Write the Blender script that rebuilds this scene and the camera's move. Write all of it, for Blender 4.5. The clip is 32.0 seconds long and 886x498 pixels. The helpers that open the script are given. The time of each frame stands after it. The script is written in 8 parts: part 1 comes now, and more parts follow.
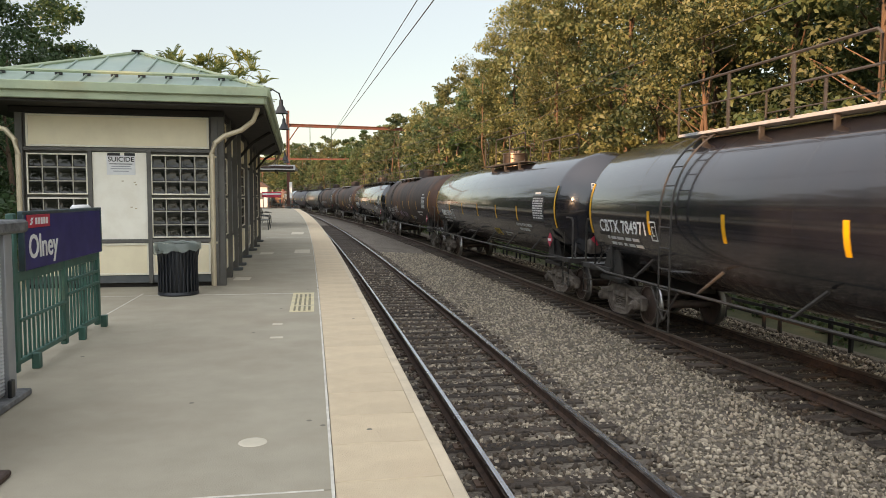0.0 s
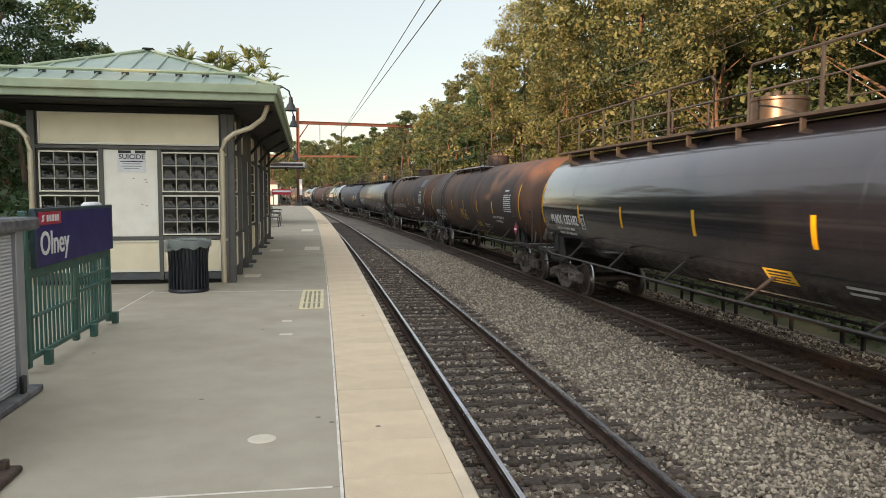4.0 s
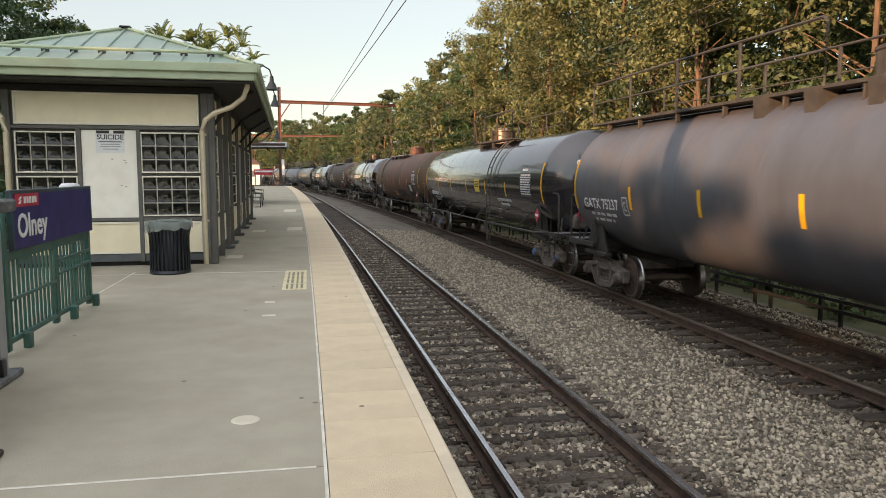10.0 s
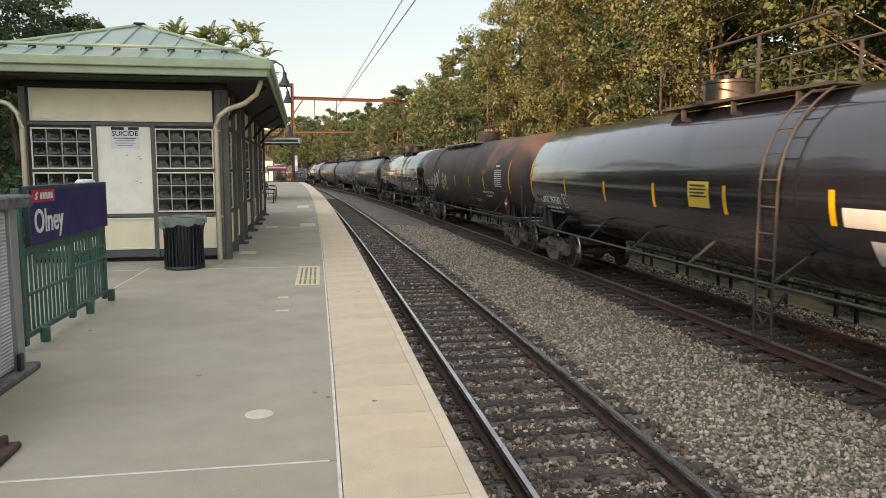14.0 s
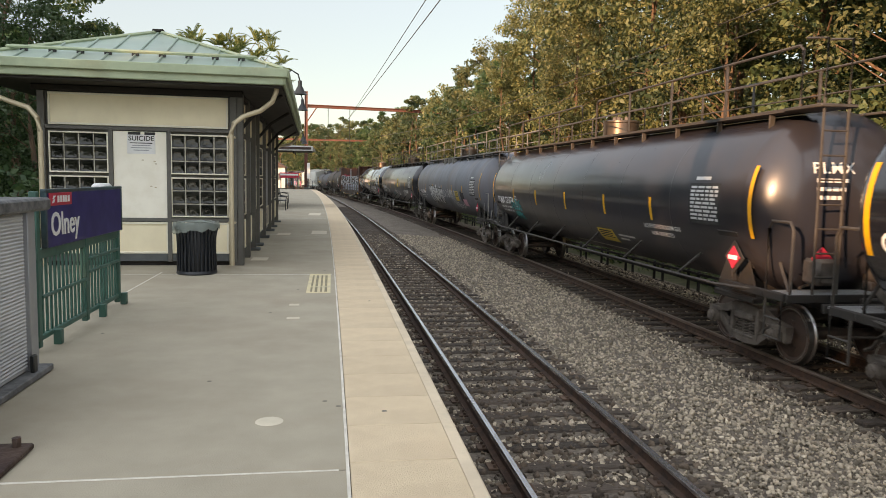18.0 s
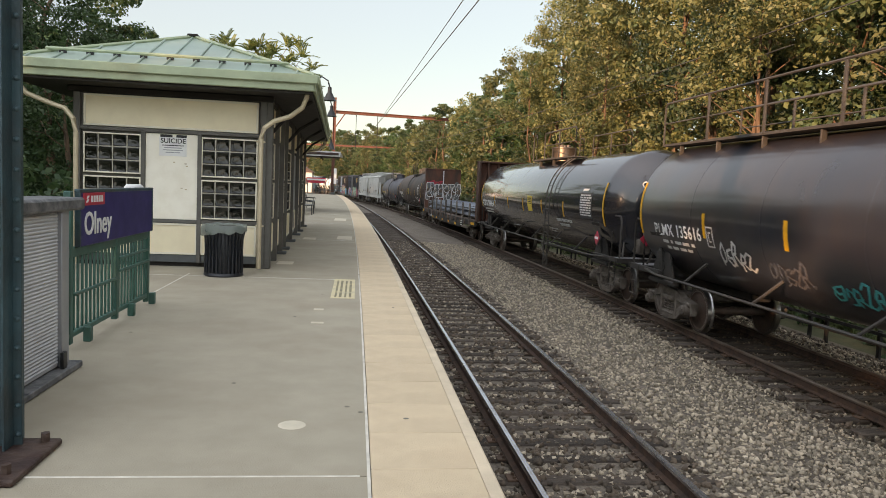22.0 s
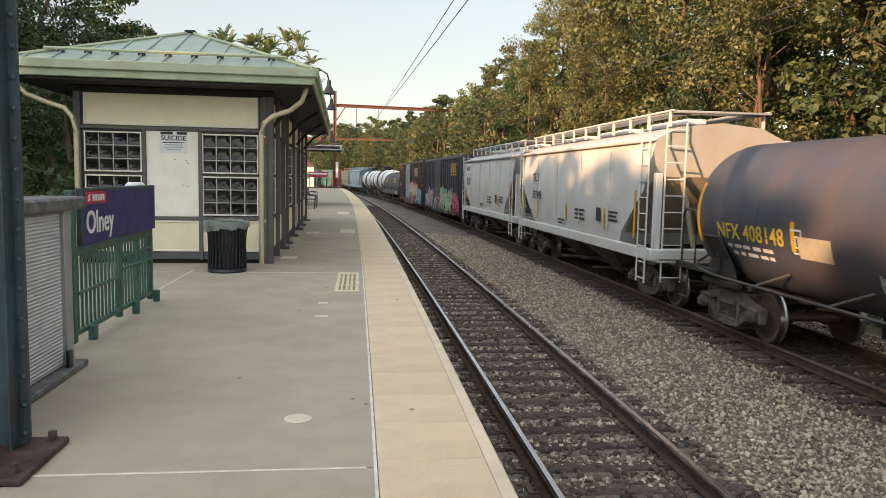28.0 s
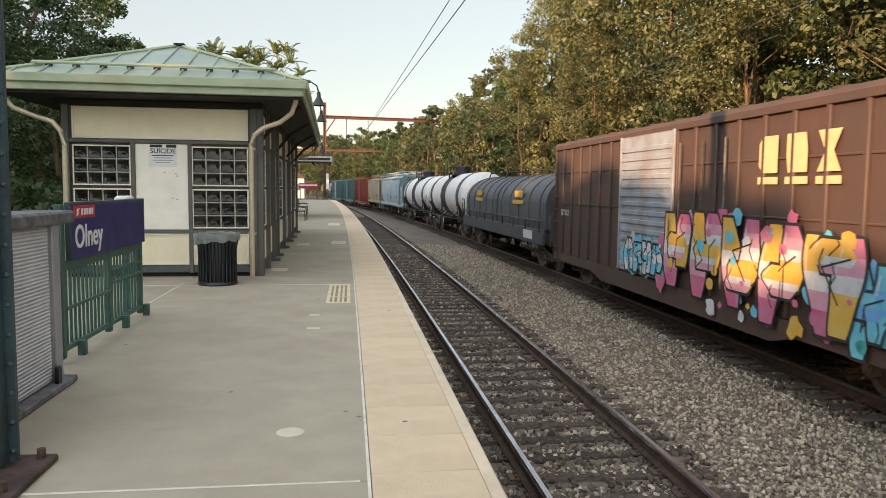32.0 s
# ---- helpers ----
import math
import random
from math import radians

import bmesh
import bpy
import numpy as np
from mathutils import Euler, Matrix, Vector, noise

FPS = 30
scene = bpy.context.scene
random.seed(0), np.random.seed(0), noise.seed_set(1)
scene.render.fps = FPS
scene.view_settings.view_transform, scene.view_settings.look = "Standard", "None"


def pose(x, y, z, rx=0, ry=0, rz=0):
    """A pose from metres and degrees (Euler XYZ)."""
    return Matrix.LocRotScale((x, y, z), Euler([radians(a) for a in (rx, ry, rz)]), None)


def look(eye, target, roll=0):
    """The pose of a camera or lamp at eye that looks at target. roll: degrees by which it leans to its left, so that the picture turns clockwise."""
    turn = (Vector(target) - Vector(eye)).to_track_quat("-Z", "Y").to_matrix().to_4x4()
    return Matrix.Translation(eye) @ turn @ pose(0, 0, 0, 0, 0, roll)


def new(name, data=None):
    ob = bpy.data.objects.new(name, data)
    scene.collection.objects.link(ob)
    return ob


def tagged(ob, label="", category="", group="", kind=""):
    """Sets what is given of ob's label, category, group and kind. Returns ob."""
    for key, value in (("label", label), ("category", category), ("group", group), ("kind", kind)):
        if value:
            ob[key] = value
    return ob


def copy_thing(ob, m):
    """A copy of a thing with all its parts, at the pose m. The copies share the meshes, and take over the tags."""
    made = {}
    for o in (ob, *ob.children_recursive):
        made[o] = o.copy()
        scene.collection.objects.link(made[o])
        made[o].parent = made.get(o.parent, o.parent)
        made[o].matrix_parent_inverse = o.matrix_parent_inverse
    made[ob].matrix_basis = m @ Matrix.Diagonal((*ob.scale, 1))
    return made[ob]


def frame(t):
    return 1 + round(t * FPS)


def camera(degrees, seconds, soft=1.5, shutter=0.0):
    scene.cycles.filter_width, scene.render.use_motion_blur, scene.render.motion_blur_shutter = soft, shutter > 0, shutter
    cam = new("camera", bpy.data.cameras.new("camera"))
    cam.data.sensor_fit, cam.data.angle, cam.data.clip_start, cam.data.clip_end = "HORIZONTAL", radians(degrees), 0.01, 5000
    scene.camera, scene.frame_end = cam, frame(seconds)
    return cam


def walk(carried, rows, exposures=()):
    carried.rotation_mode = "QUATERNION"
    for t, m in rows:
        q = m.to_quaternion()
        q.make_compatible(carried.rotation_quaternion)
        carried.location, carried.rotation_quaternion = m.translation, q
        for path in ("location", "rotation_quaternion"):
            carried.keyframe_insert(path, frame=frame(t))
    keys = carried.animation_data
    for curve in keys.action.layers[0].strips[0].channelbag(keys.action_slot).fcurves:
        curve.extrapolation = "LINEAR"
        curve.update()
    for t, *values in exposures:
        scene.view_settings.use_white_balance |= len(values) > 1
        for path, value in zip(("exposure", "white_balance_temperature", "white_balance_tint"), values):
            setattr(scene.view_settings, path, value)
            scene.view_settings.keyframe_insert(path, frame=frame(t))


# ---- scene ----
# ---------------------------------------------------------------- camera
cam = camera(62.42, 32.0, soft=0.8, shutter=0.1)
PATH = [
    (0, (0.008, 0.015, 1.555), (1.731, 9.840, 0.849), 0.28),
    (0.5, (0.010, 0.010, 1.555), (1.745, 9.832, 0.839), 0.16),
    (1, (0.010, 0.014, 1.557), (1.757, 9.836, 0.867), 0.17),
    (1.5, (0.014, 0.009, 1.556), (1.774, 9.831, 0.909), 0.14),
    (2, (0.024, 0.004, 1.559), (1.768, 9.832, 0.947), 0.06),
    (2.5, (0.024, 0.004, 1.558), (1.729, 9.839, 0.952), 0.01),
    (3, (0.015, 0.009, 1.557), (1.700, 9.846, 0.921), 0.15),
    (3.5, (0.018, 0.024, 1.553), (1.633, 9.868, 0.858), 0.09),
    (5.5, (0.001, 0.005, 1.564), (1.567, 9.847, 0.740), 0.43),
    (6, (0.001, 0.003, 1.565), (1.567, 9.845, 0.734), 0.43),
    (6.5, (0.009, -0.001, 1.563), (1.621, 9.830, 0.694), 0.31),
    (7, (0.014, 0.003, 1.562), (1.705, 9.815, 0.636), 0.48),
    (7.5, (0.024, 0.006, 1.560), (1.752, 9.808, 0.591), 0.55),
    (8, (0.035, 0.009, 1.564), (1.790, 9.803, 0.568), 0.48),
    (8.5, (0.039, 0.008, 1.557), (1.822, 9.795, 0.545), 0.47),
    (9, (0.034, 0.006, 1.555), (1.843, 9.785, 0.507), 0.37),
    (9.5, (0.027, 0.003, 1.561), (1.836, 9.782, 0.513), 0.26),
    (10, (0.025, 0.017, 1.559), (1.832, 9.799, 0.538), 0.06),
    (10.5, (0.032, 0.013, 1.560), (1.863, 9.793, 0.558), -0.08),
    (11, (0.039, 0.027, 1.558), (1.915, 9.798, 0.552), -0.23),
    (11.5, (0.041, 0.034, 1.553), (1.937, 9.798, 0.518), -0.28),
    (12, (0.045, 0.025, 1.558), (1.969, 9.784, 0.530), -0.38),
    (12.5, (0.040, 0.009, 1.556), (1.991, 9.765, 0.549), -0.29),
    (13, (0.035, 0.002, 1.558), (1.912, 9.772, 0.546), -0.11),
    (13.5, (0.028, 0.018, 1.557), (1.797, 9.800, 0.467), -0.06),
    (14, (0.025, 0.014, 1.554), (1.662, 9.820, 0.478), -0.04),
    (14.5, (0.017, 0.015, 1.555), (1.584, 9.836, 0.508), 0.07),
    (16.5, (0.013, 0.014, 1.561), (1.606, 9.836, 0.570), 0.39),
    (17, (0.012, 0.014, 1.561), (1.622, 9.834, 0.576), 0.59),
    (17.5, (0.008, 0.012, 1.562), (1.588, 9.839, 0.587), 0.75),
    (18, (-0.000, 0.009, 1.565), (1.506, 9.850, 0.625), 1.13),
    (18.5, (-0.002, 0.007, 1.560), (1.432, 9.859, 0.622), 1.35),
    (19, (-0.008, -0.004, 1.563), (1.406, 9.848, 0.588), 1.37),
    (19.5, (-0.010, -0.010, 1.563), (1.442, 9.834, 0.566), 1.57),
    (20, (-0.015, -0.011, 1.565), (1.448, 9.835, 0.613), 1.94),
    (20.5, (-0.027, -0.012, 1.580), (1.354, 9.852, 0.683), 2.29),
    (21, (-0.023, -0.011, 1.577), (1.254, 9.870, 0.714), 2.55),
    (21.5, (-0.026, -0.003, 1.576), (1.200, 9.884, 0.717), 2.55),
    (22, (-0.018, -0.001, 1.573), (1.165, 9.893, 0.734), 2.52),
    (22.5, (-0.019, -0.001, 1.574), (1.195, 9.891, 0.751), 2.50),
    (23, (-0.017, -0.004, 1.572), (1.272, 9.882, 0.791), 2.78),
    (23.5, (-0.010, -0.003, 1.570), (1.333, 9.879, 0.830), 2.82),
    (24, (-0.008, 0.004, 1.567), (1.371, 9.881, 0.838), 2.67),
    (24.5, (-0.014, 0.000, 1.570), (1.356, 9.877, 0.820), 2.41),
    (25, (-0.022, -0.009, 1.571), (1.353, 9.864, 0.780), 2.17),
    (25.5, (-0.023, -0.011, 1.570), (1.360, 9.857, 0.718), 1.98),
    (27.5, (-0.005, 0.014, 1.562), (1.154, 9.903, 0.624), 1.45),
    (28, (-0.003, 0.006, 1.565), (1.130, 9.895, 0.605), 1.14),
    (28.5, (-0.007, 0.000, 1.571), (1.117, 9.889, 0.593), 0.84),
    (29, (-0.008, 0.005, 1.562), (1.118, 9.893, 0.590), 0.65),
    (29.5, (-0.009, 0.012, 1.567), (1.149, 9.896, 0.580), 0.50),
    (30, (-0.008, 0.015, 1.566), (1.206, 9.895, 0.613), 0.53),
    (30.5, (-0.009, 0.010, 1.564), (1.229, 9.891, 0.652), 0.55),
    (31, (-0.006, 0.012, 1.561), (1.244, 9.895, 0.686), 0.54),
    (31.5, (-0.007, 0.021, 1.561), (1.221, 9.909, 0.715), 0.49),
    (32, (-0.005, 0.018, 1.567), (1.247, 9.905, 0.748), 0.59),
]
walk(cam, [(t, look(eye, target, roll)) for t, eye, target, roll in PATH], [(0, 1.94, 10400, 10), (27.5, 1.94, 10400, 10), (29, 1.78, 10400, 10), (30, 1.72, 10400, 10), (31, 1.86, 10400, 10), (32, 1.92, 10400, 10)])

# ---------------------------------------------------------------- light
SUN_AZ = (-0.72, -0.69)
SUN_EL = 12.5
world = bpy.data.worlds.new("sky")
scene.world = world
world.use_nodes = True
wn = world.node_tree
sky = wn.nodes.new("ShaderNodeTexSky")
sky.sky_type = "NISHITA"
sky.sun_disc = False
sky.sun_elevation = radians(SUN_EL)
sky.sun_rotation = math.atan2(SUN_AZ[0], SUN_AZ[1])
sky.air_density = 1.0
sky.dust_density = 0.2
sky.ozone_density = 2.0
haze = wn.nodes.new("ShaderNodeMix")
haze.data_type = "RGBA"
haze.inputs[0].default_value = 0.88
wn.links.new(sky.outputs[0], haze.inputs[6])
# a thin evening haze: its brightness rises from the horizon to the zenith (a thin overcast)
way = wn.nodes.new("ShaderNodeTexCoord")
split = wn.nodes.new("ShaderNodeSeparateXYZ")
wn.links.new(way.outputs["Generated"], split.inputs[0])
lift = wn.nodes.new("ShaderNodeMapRange")
lift.inputs[1].default_value, lift.inputs[2].default_value = 0.0, 1.0
lift.inputs[3].default_value, lift.inputs[4].default_value = 0.55, 1.0
wn.links.new(split.outputs["Z"], lift.inputs[0])
veil = wn.nodes.new("ShaderNodeMix")
veil.data_type = "RGBA"
wn.links.new(lift.outputs[0], veil.inputs[0])
veil.inputs[6].default_value = (0, 0, 0, 1)
veil.inputs[7].default_value = (0.78, 1.0, 1.5, 1)
# the western glow: the haze brightens smoothly towards the low sun
toward = wn.nodes.new("ShaderNodeVectorMath")
toward.operation = "DOT_PRODUCT"
wn.links.new(way.outputs["Generated"], toward.inputs[0])
toward.inputs[1].default_value = (SUN_AZ[0], SUN_AZ[1], 0.22)
glow = wn.nodes.new("ShaderNodeMapRange")
glow.interpolation_type = "SMOOTHSTEP"
glow.inputs[1].default_value, glow.inputs[2].default_value = -0.35, 1.0
glow.inputs[3].default_value, glow.inputs[4].default_value = 1.0, 2.6
wn.links.new(toward.outputs["Value"], glow.inputs[0])
west = wn.nodes.new("ShaderNodeVectorMath")
west.operation = "SCALE"
wn.links.new(veil.outputs[2], west.inputs[0])
wn.links.new(glow.outputs[0], west.inputs["Scale"])
wn.links.new(west.outputs[0], haze.inputs[7])
wn.links.new(haze.outputs[2], wn.nodes["Background"].inputs[0])
wn.nodes["Background"].inputs[1].default_value = 0.24
lamp = bpy.data.lights.new("sun", "SUN")
lamp.energy = 2.3
lamp.angle = radians(0.6)
lamp.color = (1.0, 0.71, 0.58)
sun = new("sun", lamp)
sun.matrix_world = look((SUN_AZ[0] * 50, SUN_AZ[1] * 50, 50 * math.tan(radians(SUN_EL))), (0, 0, 0))


# ---------------------------------------------------------------- materials
def mat(name, c1, c2=None, scale=3.0, rough=0.6, metal=0.0, bump=0.0, bscale=40.0, stain=None, sscale=0.7, samt=0.5,
        coat=0.0, vary=0.0, island=0.0, stretch=(1, 1, 1), rvar=0.1):
    """A surface with grain (c1 to c2), broad stains, fine relief and a spread of roughness."""
    m = bpy.data.materials.new(name)
    m.use_nodes = True
    nt = m.node_tree
    N, L = nt.nodes, nt.links
    b = N["Principled BSDF"]
    tc = N.new("ShaderNodeTexCoord")
    mp = N.new("ShaderNodeMapping")
    mp.inputs["Scale"].default_value = stretch
    L.new(tc.outputs["Object"], mp.inputs[0])

    def noise_at(sc, detail, rgh=0.6):
        n = N.new("ShaderNodeTexNoise")
        n.inputs["Scale"].default_value = sc
        n.inputs["Detail"].default_value = detail
        n.inputs["Roughness"].default_value = rgh
        L.new(mp.outputs[0], n.inputs["Vector"])
        return n

    def mix(fac, a, bcol, mode="MIX"):
        x = N.new("ShaderNodeMix")
        x.data_type = "RGBA"
        x.blend_type = mode
        for sock, v in ((x.inputs[0], fac), (x.inputs[6], a), (x.inputs[7], bcol)):
            if hasattr(v, "links"):
                L.new(v, sock)
            elif isinstance(v, (int, float)):
                sock.default_value = v
            else:
                sock.default_value = (*v, 1)
        return x.outputs[2]

    def ramp(src, lo, hi):
        r = N.new("ShaderNodeMapRange")
        r.inputs[1].default_value, r.inputs[2].default_value = lo, hi
        L.new(src, r.inputs[0])
        return r.outputs[0]

    c2 = c2 or tuple(v * 0.75 for v in c1)
    n1 = noise_at(scale, 6)
    col = mix(ramp(n1.outputs[0], 0.35, 0.65), c1, c2)
    if stain:
        n2 = noise_at(sscale, 5, 0.65)
        f = N.new("ShaderNodeMath")
        f.operation = "MULTIPLY"
        f.inputs[1].default_value = samt
        L.new(ramp(n2.outputs[0], 0.46, 0.62), f.inputs[0])
        col = mix(f.outputs[0], col, stain)
    if vary or island:
        src = N.new("ShaderNodeObjectInfo").outputs["Random"] if vary else N.new("ShaderNodeNewGeometry").outputs["Random Per Island"]
        amt = vary or island
        v = N.new("ShaderNodeMapRange")
        v.inputs[3].default_value, v.inputs[4].default_value = 1 - amt, 1 + amt
        L.new(src, v.inputs[0])
        h = N.new("ShaderNodeHueSaturation")
        L.new(v.outputs[0], h.inputs["Value"])
        L.new(col, h.inputs["Color"])
        col = h.outputs[0]
    L.new(col, b.inputs["Base Color"])
    r = N.new("ShaderNodeMapRange")
    r.inputs[3].default_value, r.inputs[4].default_value = max(0.03, rough - rvar), min(1, rough + rvar)
    L.new(n1.outputs[0], r.inputs[0])
    L.new(r.outputs[0], b.inputs["Roughness"])
    b.inputs["Metallic"].default_value = metal
    if coat:
        b.inputs["Coat Weight"].default_value = coat
        b.inputs["Coat Roughness"].default_value = 0.07
    if bump:
        nb = noise_at(bscale, 4)
        bp = N.new("ShaderNodeBump")
        bp.inputs["Strength"].default_value = bump
        bp.inputs["Distance"].default_value = 0.02
        L.new(nb.outputs[0], bp.inputs["Height"])
        L.new(bp.outputs[0], b.inputs["Normal"])
    return m


def leafmat(name, c1, c2, spread=0.35):
    """Leaves: two greens mixed leaf by leaf, light passes through them."""
    m = bpy.data.materials.new(name)
    m.use_nodes = True
    N, L = m.node_tree.nodes, m.node_tree.links
    b = N["Principled BSDF"]
    g = N.new("ShaderNodeNewGeometry")
    tc = N.new("ShaderNodeTexCoord")
    n = N.new("ShaderNodeTexNoise")
    n.inputs["Scale"].default_value = 0.45
    L.new(tc.outputs["Object"], n.inputs["Vector"])
    oi = N.new("ShaderNodeObjectInfo")
    a = N.new("ShaderNodeMath")
    a.operation = "MULTIPLY_ADD"
    a.inputs[1].default_value = 0.75
    L.new(g.outputs["Random Per Island"], a.inputs[0])
    L.new(n.outputs[0], a.inputs[2])
    s = N.new("ShaderNodeMapRange")
    s.inputs[1].default_value, s.inputs[2].default_value = 0.45, 1.2
    L.new(a.outputs[0], s.inputs[0])
    x = N.new("ShaderNodeMix")
    x.data_type = "RGBA"
    L.new(s.outputs[0], x.inputs[0])
    x.inputs[6].default_value, x.inputs[7].default_value = (*c1, 1), (*c2, 1)
    v = N.new("ShaderNodeMapRange")
    v.inputs[3].default_value, v.inputs[4].default_value = 1 - spread, 1 + spread
    L.new(oi.outputs["Random"], v.inputs[0])
    h = N.new("ShaderNodeHueSaturation")
    L.new(v.outputs[0], h.inputs["Value"])
    L.new(x.outputs[2], h.inputs["Color"])
    L.new(h.outputs[0], b.inputs["Base Color"])
    b.inputs["Roughness"].default_value = 0.55
    t = N.new("ShaderNodeBsdfTranslucent")
    L.new(h.outputs[0], t.inputs[0])
    ms = N.new("ShaderNodeMixShader")
    ms.inputs[0].default_value = 0.4
    L.new(b.outputs[0], ms.inputs[1])
    L.new(t.outputs[0], ms.inputs[2])
    L.new(ms.outputs[0], N["Material Output"].inputs[0])
    return m


